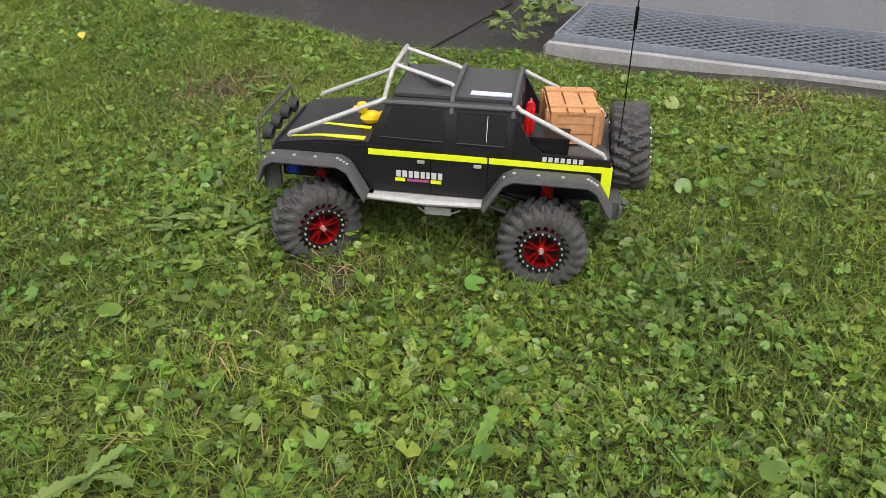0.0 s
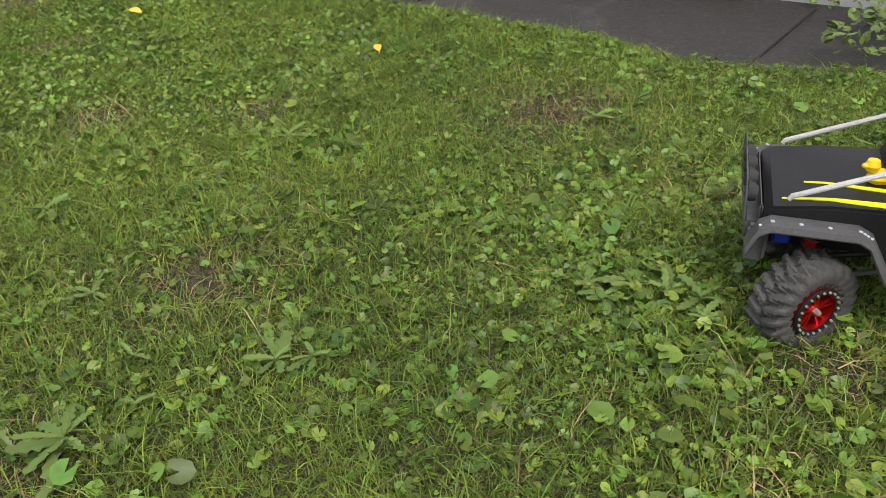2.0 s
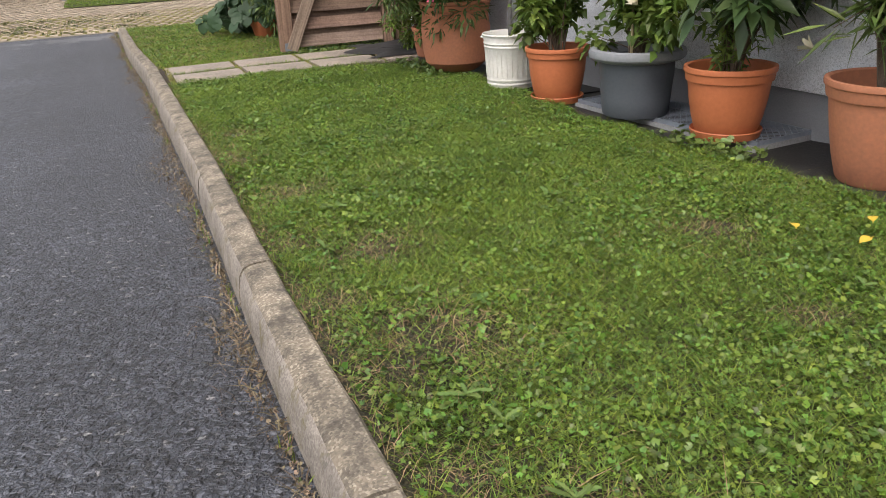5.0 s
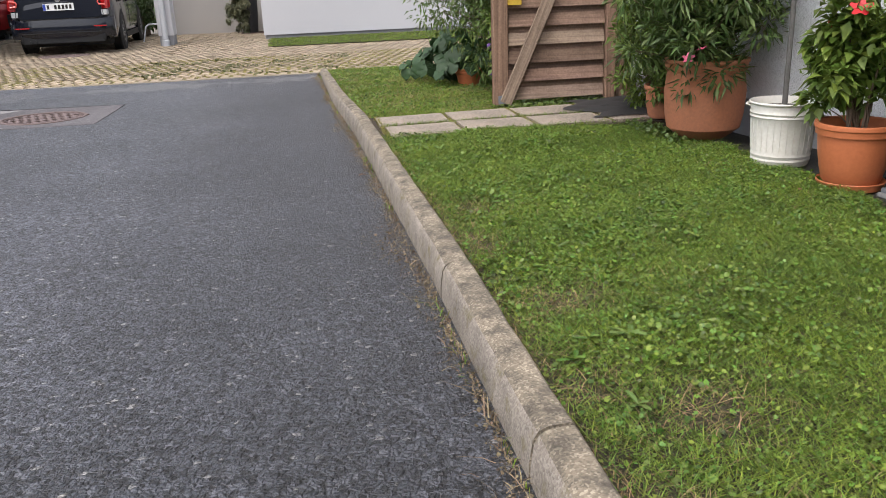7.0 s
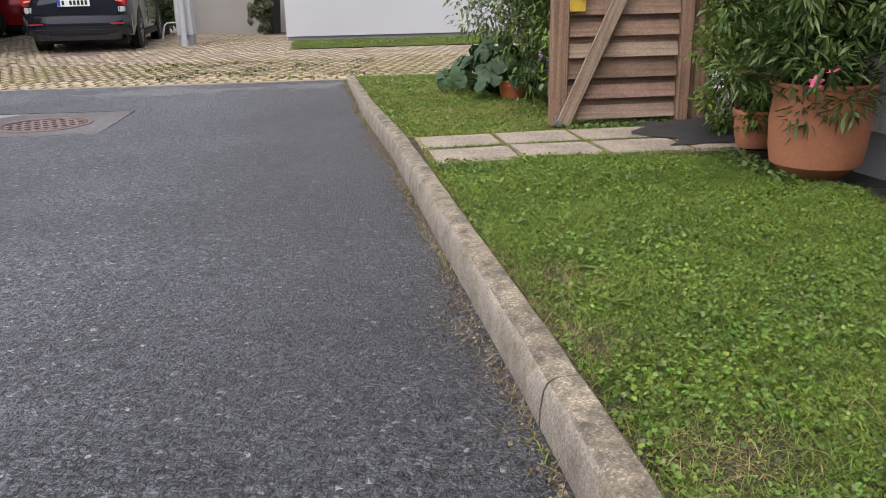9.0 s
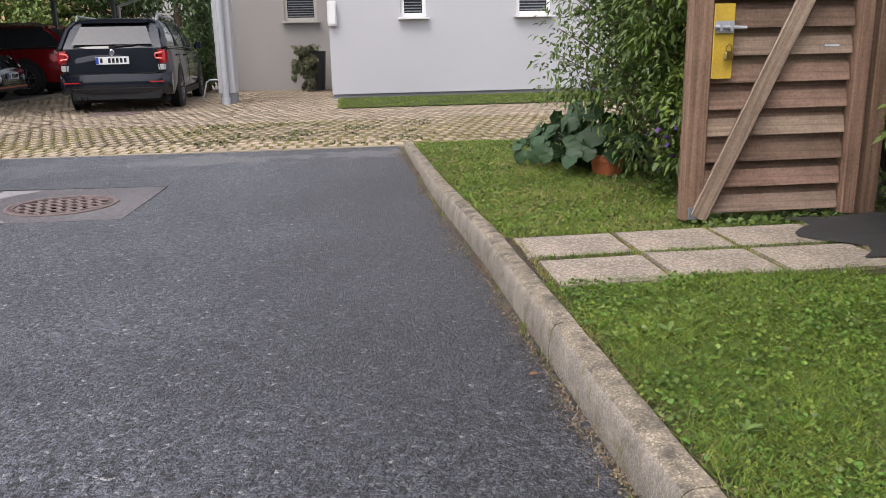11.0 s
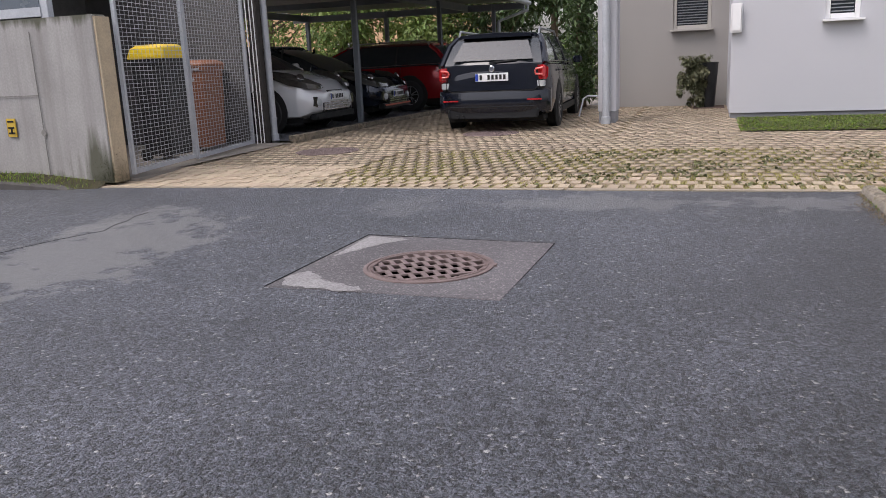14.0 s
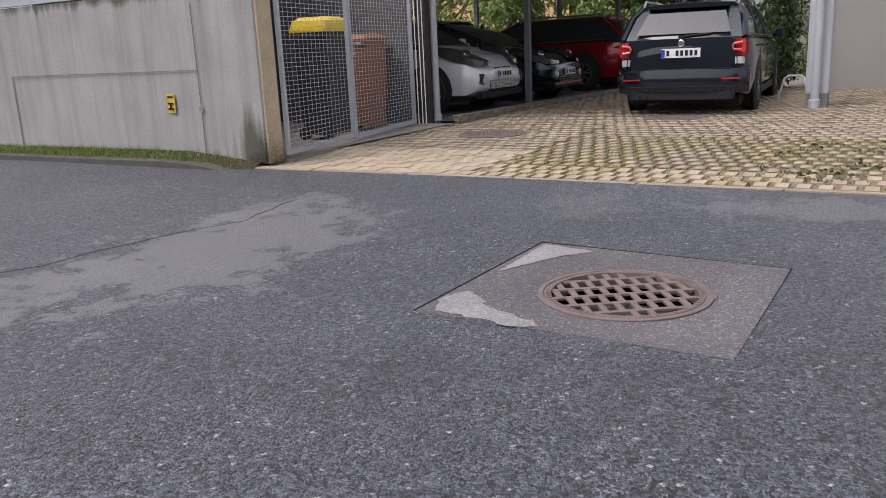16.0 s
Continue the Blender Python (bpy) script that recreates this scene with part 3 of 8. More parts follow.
def road_z(x):
    return lerp(x, (-16, -12.4, -9.3, -4, 0, 6), (0.0, -0.025, -0.02, 0.083, 0.125, 0.14))


def kerb_z(x):
    return lerp(x, (-12.6, -9.5, -7.7, -6.5, -4.5, -2.57, 0, 6), (0.02, 0.095, 0.14, 0.159, 0.187, 0.209, 0.222, 0.25))


def kerb_y(x):
    """Middle line of the kerb, which bows slightly."""
    return lerp(x, (-12.4, -9.6, -7.8, -4.6, -3.2, 0, 6), (-0.045, -0.042, 0.004, 0.0, -0.022, -0.026, -0.026))


def lawn_z(x, y):
    bumps = 0.012 * np.sin(2.1 * x + 0.7) * np.sin(3.3 * y + 1.9) + 0.006 * np.sin(7.7 * x + 2 * y)
    return kerb_z(x) - 0.026 - 0.026 * np.clip(y / 1.7, 0, 1.2) + bumps


def sheet(name, x0, x1, y0, y1, nx, ny, zf, material, label="", kind="structure", thick=0.0):
    xs, ys = np.linspace(x0, x1, nx + 1), np.linspace(y0, y1, ny + 1)
    X, Y = np.meshgrid(xs, ys, indexing="ij")
    Z = zf(X, Y) + 0 * X
    V = np.stack([X, Y, Z], -1).reshape(-1, 3)
    i, j = np.meshgrid(np.arange(nx), np.arange(ny), indexing="ij")
    a = (i * (ny + 1) + j).ravel()
    F = np.stack([a, a + ny + 1, a + ny + 2, a + 1], 1)
    ob = soup(name, V, F, material, smooth=True)
    return tagged(ob, label, name.split("_")[0], "", kind)

# ---- ground, road, kerb, lawn sheets ----
sheet("ground", -400, 400, -400, 400, 8, 8, lambda x, y: -0.16, M_GROUND, "wide bare earth ground around the houses")
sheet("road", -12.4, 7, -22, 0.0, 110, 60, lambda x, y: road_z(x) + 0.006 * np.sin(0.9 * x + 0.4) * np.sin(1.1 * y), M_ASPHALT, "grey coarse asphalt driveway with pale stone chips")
sheet("lawn", -7.0, 7, 0.0, 1.72, 160, 24, lawn_z, M_TURF, "lawn soil under short grass and ground ivy")
sheet("lawn_edge", -1.0, 7, 1.69, 1.875, 60, 4, lambda x, y: lawn_z(x, y) - 0.005, M_TURF, "lawn soil reaching the grating")
sheet("lawn_far", -12.5, -7.74, -0.02, 7, 60, 60, lawn_z, M_TURF, "lawn soil beside the garden gate")

# kerb stones of a metre, worn and chamfered towards the road
kerb = thing("kerb", "long row of worn stained concrete kerb stones", "kerb", kind="structure")
k_rng = random.Random(4)


def kerb_stone(x0, x1):
    bm = B()
    secs = []
    for i in range(9):
        x = x0 + (x1 - x0) * i / 8
        zt = float(kerb_z(x)) + k_rng.uniform(-0.002, 0.002)
        zb = float(road_z(x)) - 0.08
        yc = float(kerb_y(x)) + k_rng.uniform(-0.0015, 0.0015)
        f, b = yc - 0.044, yc + 0.039
        secs.append([(x, f - 0.014, zb), (x, f - 0.010, zt - 0.075), (x, f - 0.003, zt - 0.028), (x, f + 0.007, zt - 0.011), (x, f + 0.02, zt - 0.003), (x, f + 0.034, zt), (x, b - 0.01, zt + 0.001), (x, b - 0.003, zt - 0.006), (x, b, zt - 0.03), (x, b, zb)])
    loft(bm, secs)
    ob = part("kerb_stone", bm, M_KERB, kerb)
    ob.data.materials.append(M_KERB_FACE)
    for f in ob.data.polygons:
        if f.normal.y < -0.6:
            f.material_index = 1


x = 3.36
while x > -12.3:
    x1 = max(x - 0.984, -12.38)
    kerb_stone(x - 0.003, x1 + 0.003)
    x = x1
bm = B()
box(bm, ((3.36 - 12.37) / 2, -0.012, -0.03), (15.7, 0.06, 0.02))
part("mortar_bed", bm, M_SOIL, kerb)

# dark paved strip along the house wall
sheet("pavement_strip", -6.75, 7, 1.66, 2.75, 60, 10, lambda x, y: lawn_z(x, 1.7) - 0.012 - 0.004 * np.cos(6 * x), M_STRIP, "dark damp concrete strip along the house wall")


def wall_box(name, c, s, material, label, bev=0.01, m=None):
    bm = B()
    box(bm, c, s, bev=bev)
    return tagged(part(name, bm, material, label=label, m=m), category="wall", kind="structure")


# the house stands a little askew to the kerb
HOUSE = Matrix.Translation((-2.2, 2.285, 0)) @ pose(0, 0, 0, 0, 0, 3.15) @ Matrix.Translation((2.2, -2.32, 0))
wall_box("wall_north", (-0.5, 2.42, 1.805), (14.6, 0.24, 3.01), M_PLASTER_GREY, "white rough rendered house wall", m=HOUSE)
wall_box("wall_north_plinth", (-0.5, 2.43, 0.135), (14.58, 0.22, 0.33), M_PLINTH, "smooth grey plinth under the rendered wall", m=HOUSE)
wall_box("wall_west_end", (-7.69, 4.55, 1.65), (0.22, 4.0, 3.3), M_PLASTER_GREY, "end wall of the white rendered house", m=HOUSE)
wall_box("roof_slab", (-0.4, 4.4, 3.4), (15.4, 4.8, 0.16), M_PLINTH, "flat roof edge of the house", m=HOUSE)

# added wall, never in view, keeps bright horizon out of the car paint
wall_box("wall_east", (10.5, -7, 2.4), (0.3, 42, 5.2), M_PLINTH, "unseen plain wall added to darken reflections in the car paint")

for xj in (-6.1, -5.2, -3.2, -2.2, -1.2, 0.5, 1.6):
    bm = B()
    box(bm, (xj, 1.99, float(lawn_z(xj, 1.7)) - 0.0155), (0.004, 0.6, 0.012))
    tagged(part("strip_joint", bm, M_DARK, label="joint between the dark slabs of the strip"), category="joint", kind="structure")

# washed concrete slabs of the garden path
path_rng = random.Random(2)
garden_path = thing("garden_path", "path of washed concrete slabs leading to the gate", "path", kind="structure")
for row, (xa, xb) in enumerate(((-7.72, -7.36), (-7.34, -6.97))):
    edges = (0.075, 0.535, 1.0, 1.47, 1.97) if row else (0.05, 0.53, 0.985, 1.46, 1.95)
    for ya, yb in zip(edges, edges[1:]):
        bm = B()
        t = path_rng.uniform(-0.6, 0.6)
        cx, cy = (xa + xb) / 2 + path_rng.uniform(-0.006, 0.006), (ya + yb) / 2
        box(bm, (0, 0, 0), (xb - xa - 0.012, yb - ya - 0.018, 0.05), bev=0.006)
        part("path_slab", bm, M_SLAB, garden_path, m=pose(cx + (0.03 if row and ya < 0.1 else 0), cy + 0.02, 0.106 + path_rng.uniform(-0.003, 0.003), t, t * 0.5, path_rng.uniform(-0.8, 0.8)))
bm = B()
box(bm, (-7.35, 1.05, 0.085), (0.85, 2.0, 0.06))
part("path_bed", bm, M_SOIL, garden_path)

# road opened under the manhole
def cut_road(x0, x1, y0, y1):
    me = bpy.data.objects["road"].data
    bm = bmesh.new()
    bm.from_mesh(me)
    gone = [f for f in bm.faces if x0 < f.calc_center_median().x < x1 and y0 < f.calc_center_median().y < y1]
    bmesh.ops.delete(bm, geom=gone, context="FACES")
    bm.to_mesh(me)
    bm.free()


MH, MR = Vector((-9.78, -2.585, -0.019)), 0.352
cut_road(-10.2, -9.4, -3.1, -2.1)
corners = [(-10.51, -3.25), (-10.40, -2.02), (-9.21, -2.05), (-9.27, -3.29)]
bm = B()
n = 48
outer, inner, low = [], [], []
for k in range(n):
    a = math.tau * k / n
    d = Vector((math.cos(a), math.sin(a)))
    best = 9.0
    for (xa, ya), (xb, yb) in zip(corners, corners[1:] + corners[:1]):
        e = Vector((xb - xa, yb - ya))
        q = Vector((xa - MH.x, ya - MH.y))
        den = d.x * e.y - d.y * e.x
        if abs(den) > 1e-6:
            s = (q.x * e.y - q.y * e.x) / den
            u = (q.x * d.y - q.y * d.x) / den
            if s > 0 and -1e-6 <= u <= 1 + 1e-6:
                best = min(best, s)
    px, py = MH.x + d.x * best, MH.y + d.y * best
    outer.append((px, py))
for cx, cy in corners:
    k = min(range(n), key=lambda i: (outer[i][0] - cx) ** 2 + (outer[i][1] - cy) ** 2)
    outer[k] = (cx, cy)
vo = [bm.verts.new((x, y, float(road_z(x)) + 0.003 + 0.006 * math.sin(0.9 * x + 0.4) * math.sin(1.1 * y))) for x, y in outer]
vl = [bm.verts.new((v.co.x, v.co.y, v.co.z - 0.05)) for v in vo]
vi = [bm.verts.new((MH.x + MR * math.cos(math.tau * k / n), MH.y + MR * math.sin(math.tau * k / n), MH.z + 0.002)) for k in range(n)]
for k in range(n):
    j = (k + 1) % n
    bm.faces.new((vo[k], vo[j], vi[j], vi[k]))
    bm.faces.new((vl[k], vl[j], vo[j], vo[k]))
bmesh.ops.recalc_face_normals(bm, faces=bm.faces[:])
tagged(part("road_patch", bm, M_PATCH, label="square reddish-grey asphalt repair round the manhole", smooth=False), category="road patch", kind="structure")


def blot(name, pts, material, label, lift, wob, seed):
    """A thin film of worn surface with a ragged outline, laid on the road."""
    r = random.Random(seed)
    loop = []
    for (xa, ya), (xb, yb) in zip(pts, pts[1:] + pts[:1]):
        steps = max(2, int(math.hypot(xb - xa, yb - ya) / 0.03))
        for i in range(steps):
            f = i / steps
            loop.append((xa + (xb - xa) * f + r.gauss(0, wob), ya + (yb - ya) * f + r.gauss(0, wob)))
    bm = B()
    bm.faces.new([bm.verts.new((x, y, float(road_z(x)) + 0.006 * math.sin(0.9 * x + 0.4) * math.sin(1.1 * y) + lift)) for x, y in loop])
    bmesh.ops.triangulate(bm, faces=bm.faces[:])
    bmesh.ops.recalc_face_normals(bm, faces=bm.faces[:])
    for f in bm.faces:
        if f.normal.z < 0:
            f.normal_flip()
    return tagged(part(name, bm, material, label=label, smooth=False), category="road wear", kind="structure")


blot("worn_mortar", [(-10.47, -3.22), (-10.40, -2.93), (-10.25, -3.06), (-9.90, -3.22)], M_PALE, "pale mortar patch at the corner of the repair", 0.0065, 0.006, 1)
blot("worn_mortar", [(-9.60, -3.20), (-9.40, -3.00), (-9.28, -2.74), (-9.22, -2.80), (-9.30, -3.20), (-9.45, -3.27)], M_PALE, "pale mortar patch at the corner of the repair", 0.0065, 0.008, 2)
bm = B()
crack = [(-8.7, -5.6), (-9.2, -5.5), (-9.8, -5.46), (-10.45, -5.27), (-10.8, -5.36), (-11.15, -5.44)]
for (xa, ya), (xb, yb) in zip(crack, crack[1:]):
    tube(bm, [(xa, ya, float(road_z(xa)) + 0.004), ((xa + xb) / 2 + 0.02, (ya + yb) / 2 - 0.02, float(road_z(xa)) + 0.004), (xb, yb, float(road_z(xb)) + 0.001)], 0.0016, 5)
for (xa, ya), (xb, yb) in (corners[0:2], corners[1:3], (corners[3], corners[0])):
    tube(bm, [(xa, ya, -0.0195), (xb, yb, -0.0195)], 0.0045, 5)
tagged(part("road_joint", bm, M_DARK, label="thin black cracks and sawn joints in the asphalt"), category="joint", kind="structure")

manhole = thing("manhole_cover", "round rusty cast-iron drain grate set in the asphalt", "manhole cover", Matrix.Translation(MH))
bm = B()
lathe(bm, [(0.352, -0.06), (0.352, 0.008), (0.347, 0.010), (0.332, 0.010), (0.330, 0.005), (0.322, 0.005), (0.320, 0.009), (0.298, 0.009), (0.294, -0.03), (0.294, -0.06)], 64)
part("frame_ring", bm, M_IRON, manhole)
bm = B()
for k in range(72):
    a = math.tau * k / 72
    box(bm, (0.309, 0, 0.0102), (0.018, 0.007, 0.003), pose(0, 0, 0, 0, 0, math.degrees(a)))
part("rim_notches", bm, M_IRON, manhole)
# ribs: slanted slots in rows
slant = pose(0, 0, 0, 0, 0, 124)
bm = B()
pitch_u, pitch_v, rib = 0.066, 0.108, 0.026
for i in range(-5, 6):
    v = i * pitch_v
    h = 0.297 ** 2 - v * v
    if h > 0.004:
        h = math.sqrt(h)
        box(bm, (0, v, 0.0), (2 * h, 0.024, 0.009), slant)
for i in range(-3, 3):
    v = (i + 0.5) * pitch_v
    for j in range(-7, 8):
        u = (j + (0.5 if i % 2 else 0.0)) * pitch_u
        if u * u + v * v < 0.285 ** 2:
            box(bm, (u, v, -0.0006), (rib, pitch_v - 0.022, 0.009), slant)
part("grate", bm, M_IRON, manhole)
bm = B()
lathe(bm, [(0.30, -0.01), (0.30, -0.5), (0, -0.5)], 32)
part("shaft", bm, mat("drain_shaft", (0.004, 0.004, 0.004), rough=1.0, bump=0, spec=0.0), manhole)
bm = B()
box(bm, (0.0, 0.352, 0.004), (0.05, 0.03, 0.014), bev=0.004)
part("lug", bm, M_IRON, manhole, m=pose(0, 0, 0, 0, 0, 10))

# ---- paved yard at the end of the driveway ----
def yard_z(x):
    return lerp(x, (-40, -19, -16, -12.4), (0.03, 0.02, 0.0, -0.022))


sheet("yard_bed", -30, -12.4, -16, 9, 40, 20, lambda x, y: yard_z(x) - 0.012, M_SAND, "sand and moss bed under the yard paving")
sheet("parking_bay", -27, -23.4, -6.75, -2.42, 30, 12, lambda x, y: yard_z(x) + 0.002, M_BAY, "dull brown-grey concrete at the head of the parking bay")

# flush edging stones between asphalt and paving
edging = thing("edging", "row of flush pale edging stones ending the asphalt", "edging", kind="structure")
bm = B()
box(bm, (0, 0, 0), (0.075, 0.985, 0.1), bev=0.006)
me = mesh_of("edging_stone", bm, M_EDGE)
y = -7.3
while y < 5:
    part("edging_stone", me, None, edging, m=pose(-12.43, y + 0.5, -0.07 + 0.0, 0, 0, 0))
    y += 1.0

pav_rng = random.Random(11)
paving = thing("yard_paving", "yellowish concrete paving stones in staggered courses", "paving", kind="structure")
bm = B()
box(bm, (0, 0, 0), (0.199, 0.129, 0.05), bev=0.004)
ME_PAVER = mesh_of("paving_stone", bm, M_PAVER)
bm = B()
box(bm, (0, 0, 0), (0.188, 0.112, 0.05), bev=0.012)
ME_GRASS_PAVER = mesh_of("grass_paver", bm, M_PAVER)
stuff_v, stuff_f, moss_pts = [], [], []


def template(me):
    v = np.zeros(len(me.vertices) * 3, np.float32)
    me.vertices.foreach_get("co", v)
    me.calc_loop_triangles()
    f = np.zeros(len(me.loop_triangles) * 3, np.int32)
    me.loop_triangles.foreach_get("vertices", f)
    return v.reshape(-1, 3), f.reshape(-1, 3)


T_PAVER, T_GRASS = template(ME_PAVER), template(ME_GRASS_PAVER)
single = [0]


def lay(x0, x1, y0, y1, px, py, me, tpl, near=False, tilt=0.8):
    n, row = 0, 0
    x = x1 - px / 2
    while x > x0:
        y = y0 + py / 2 + (py / 2 if row % 2 else 0)
        while y < y1:
            z = float(yard_z(x)) - 0.023 + pav_rng.uniform(-0.003, 0.003)
            m = pose(x + pav_rng.uniform(-0.003, 0.003), y, z, pav_rng.uniform(-tilt, tilt), pav_rng.uniform(-tilt, tilt), pav_rng.uniform(-1.5, 1.5) * tilt)
            if near and single[0] < 300:
                part(me.name, me, None, paving, m=m)
                single[0] += 1
            else:
                v = tpl[0] @ np.array(m.to_3x3()).T + np.array(m.translation)
                stuff_f.append(tpl[1] + sum(len(a) for a in stuff_v[-1:]) * 0 + lay.count)
                stuff_v.append(v)
                lay.count += len(v)
            y += py
        x -= px
        row += 1


lay.count = 0
lay(-13.9, -12.48, -7.25, -4.8, 0.202, 0.132, ME_PAVER, T_PAVER, True)
lay(-13.15, -12.48, -4.75, 0.1, 0.208, 0.138, ME_GRASS_PAVER, T_GRASS, True)
lay(-16.3, -13.9, -7.25, -4.8, 0.202, 0.132, ME_PAVER, T_PAVER)
lay(-15.2, -13.15, -4.75, 3.8, 0.208, 0.138, ME_GRASS_PAVER, T_GRASS)
lay(-13.15, -12.48, 0.14, 3.8, 0.208, 0.138, ME_GRASS_PAVER, T_GRASS)
lay(-16.35, -15.2, -4.75, 3.8, 0.202, 0.132, ME_PAVER, T_PAVER)
lay(-16.95, -16.35, -2.38, 3.8, 0.202, 0.132, ME_PAVER, T_PAVER)
lay(-22.4, -16.95, -2.38, -0.78, 0.202, 0.132, ME_PAVER, T_PAVER)
lay(-23.4, -16.35, -6.85, -2.42, 0.202, 0.132, ME_PAVER, T_PAVER)
tagged(soup("paving_field", np.concatenate(stuff_v), np.concatenate(stuff_f), M_PAVER_STUFF, paving), kind="stuff")

# grass strip before the white building
sheet("grass_strip", -19.05, -16.95, -0.75, 7, 20, 40, lambda x, y: yard_z(x) + 0.015, M_TURF, "narrow grass strip before the white house")

# ---- white building ----
def wall_with_holes(name, x0, x1, y0, y1, z0, z1, holes, material, label):
    """A wall in the y-z plane between x0 and x1, with openings (ya, yb, za, zb)."""
    bm = B()
    ys = sorted({y0, y1, *[h[0] for h in holes], *[h[1] for h in holes]})
    zs = sorted({z0, z1, *[h[2] for h in holes], *[h[3] for h in holes]})
    for ya, yb in zip(ys, ys[1:]):
        for za, zb in zip(zs, zs[1:]):
            if not any(h[0] <= ya and yb <= h[1] and h[2] <= za and zb <= h[3] for h in holes):
                box(bm, ((x0 + x1) / 2, (ya + yb) / 2, (za + zb) / 2), (abs(x1 - x0), yb - ya, zb - za))
    bmesh.ops.remove_doubles(bm, verts=bm.verts[:], dist=1e-5)
    dup = {}
    for f in bm.faces:
        dup.setdefault(tuple(round(c, 4) for c in f.calc_center_median()), []).append(f)
    bmesh.ops.delete(bm, geom=[f for fs in dup.values() if len(fs) > 1 for f in fs], context="FACES")
    return tagged(part(name, bm, material, label=label, smooth=False), category="wall", kind="structure")


F_WINS = [(0.37, 0.83, 1.42, 2.3), (2.46, 3.1, 1.42, 2.3)]
wall_with_holes("wall_west", -19.35, -19.05, -0.9, 9.0, 0.1, 5.6, F_WINS, M_WHITE, "plain white rendered facade")
wall_box("wall_west_plinth", (-19.21, 4.05, 0.03), (0.26, 9.86, 0.14), M_PLINTH, "low grey plinth under the white facade")
wall_box("wall_recess_side", (-20.75, -0.79, 2.8), (2.76, 0.2, 5.56), M_WHITE, "white side wall of the entrance recess")
R_WIN = [(-1.9, -1.2, 1.47, 2.4)]
wall_with_holes("wall_recess_back", -22.75, -22.45, -3.12, -0.65, 0.0, 5.6, R_WIN, M_WHITE_SHADED, "rendered back wall of the entrance recess, shade in its colour")
wall_box("wall_blade", (-18.86, -2.69, 2.9), (0.5, 0.28, 5.4), M_WHITE, "white rendered pier beside the entrance")
wall_box("wall_blade_plinth", (-18.86, -2.69, 0.1), (0.46, 0.25, 0.22), M_PLINTH, "grey foot of the white pier")
M_FRAMEW = mat("white_window_frame", (0.8, 0.8, 0.8), (0.74, 0.74, 0.74), 0.4, bump=0.0)
M_PANE = mat("dark_window_pane", (0.03, 0.035, 0.045), (0.02, 0.025, 0.03), 0.06, bump=0.0, spec=0.8)
M_BLIND = mat("grey_blind", (0.3, 0.31, 0.33), (0.24, 0.25, 0.27), 0.5, bump=0.0)


# frame colour toned down for the shade inside the recess
M_FRAME_SHADED = mat("beige_window_frame", (0.42, 0.40, 0.37), (0.37, 0.35, 0.325), 0.5, bump=0.0)


def window(name, x, ya, yb, za, zb, label, frame_paint=M_FRAMEW):
    w = thing(name, label, "window", kind="structure")
    bm = B()
    t = 0.07
    for c, s in (((x, ya + t / 2, (za + zb) / 2), (0.08, t, zb - za)), ((x, yb - t / 2, (za + zb) / 2), (0.08, t, zb - za)), ((x, (ya + yb) / 2, za + t / 2), (0.079, yb - ya - 2 * t, t)), ((x, (ya + yb) / 2, zb - t / 2), (0.079, yb - ya - 2 * t, t))):
        box(bm, c, s, bev=0.008)
    part("window_frame", bm, frame_paint, w)
    bm = B()
    box(bm, (x - 0.02, (ya + yb) / 2, (za + zb) / 2), (0.012, yb - ya - 0.12, zb - za - 0.12))
    part("pane", bm, M_PANE, w)
    z = za + 0.1
    while z < zb - 0.1:
        bm = B()
        box(bm, (x - 0.004, (ya + yb) / 2, z), (0.004, yb - ya - 0.16, 0.018), pose(x, 0, z, 0, 35, 0) @ pose(-x, 0, -z))
        part("blind_slat", bm, M_BLIND, w)
        z += 0.05
    bm = B()
    box(bm, (x + 0.1, (ya + yb) / 2, za - 0.022), (0.24, yb - ya + 0.1, 0.03), bev=0.008)
    part("window_sill", bm, frame_paint, w)


window("window_1", -19.14, 0.37, 0.83, 1.42, 2.3, "small white window with lowered grey blinds")
window("window_2", -19.14, 2.46, 3.1, 1.42, 2.3, "small white window with lowered grey blinds")
window("window_3", -22.53, -1.9, -1.2, 1.47, 2.4, "recess window with grey blinds, beige frame toned down for shade", M_FRAME_SHADED)

meter = thing("meter_box", "small white meter box on the house corner", "meter box")
bm = B()
box(bm, (-19.0, -0.84, 1.5), (0.1, 0.16, 0.42), bev=0.012)
part("housing", bm, M_FRAMEW, meter)
bm = B()
box(bm, (-18.945, -0.84, 1.5), (0.012, 0.12, 0.36), bev=0.004)
part("cover", bm, M_FRAMEW, meter)


def downpipe(x, y, z0, z1, r, material, label):
    d = thing("downpipe", label, "downpipe")
    bm = B()
    tube(bm, [(x, y, z0), (x, y, z1)], r, 16)
    part("pipe", bm, material, d)
    z = z0 + 0.35
    while z < z1:
        bm = B()
        lathe(bm, [(r, -0.015), (r + 0.008, -0.015), (r + 0.008, 0.015), (r, 0.015)], 16, pose(x, y, z))
        box(bm, (x - r - 0.02, y, z), (0.05, 0.012, 0.02))
        part("bracket", bm, material, d)
        z += 0.95
    bm = B()
    lathe(bm, [(r + 0.002, 0), (r + 0.016, 0), (r + 0.016, 0.12), (r + 0.002, 0.13)], 16, pose(x, y, z0))
    part("foot_socket", bm, material, d)


downpipe(-18.53, -2.70, 0.0, 4.6, 0.055, M_STEEL, "grey zinc downpipe on the blade wall")

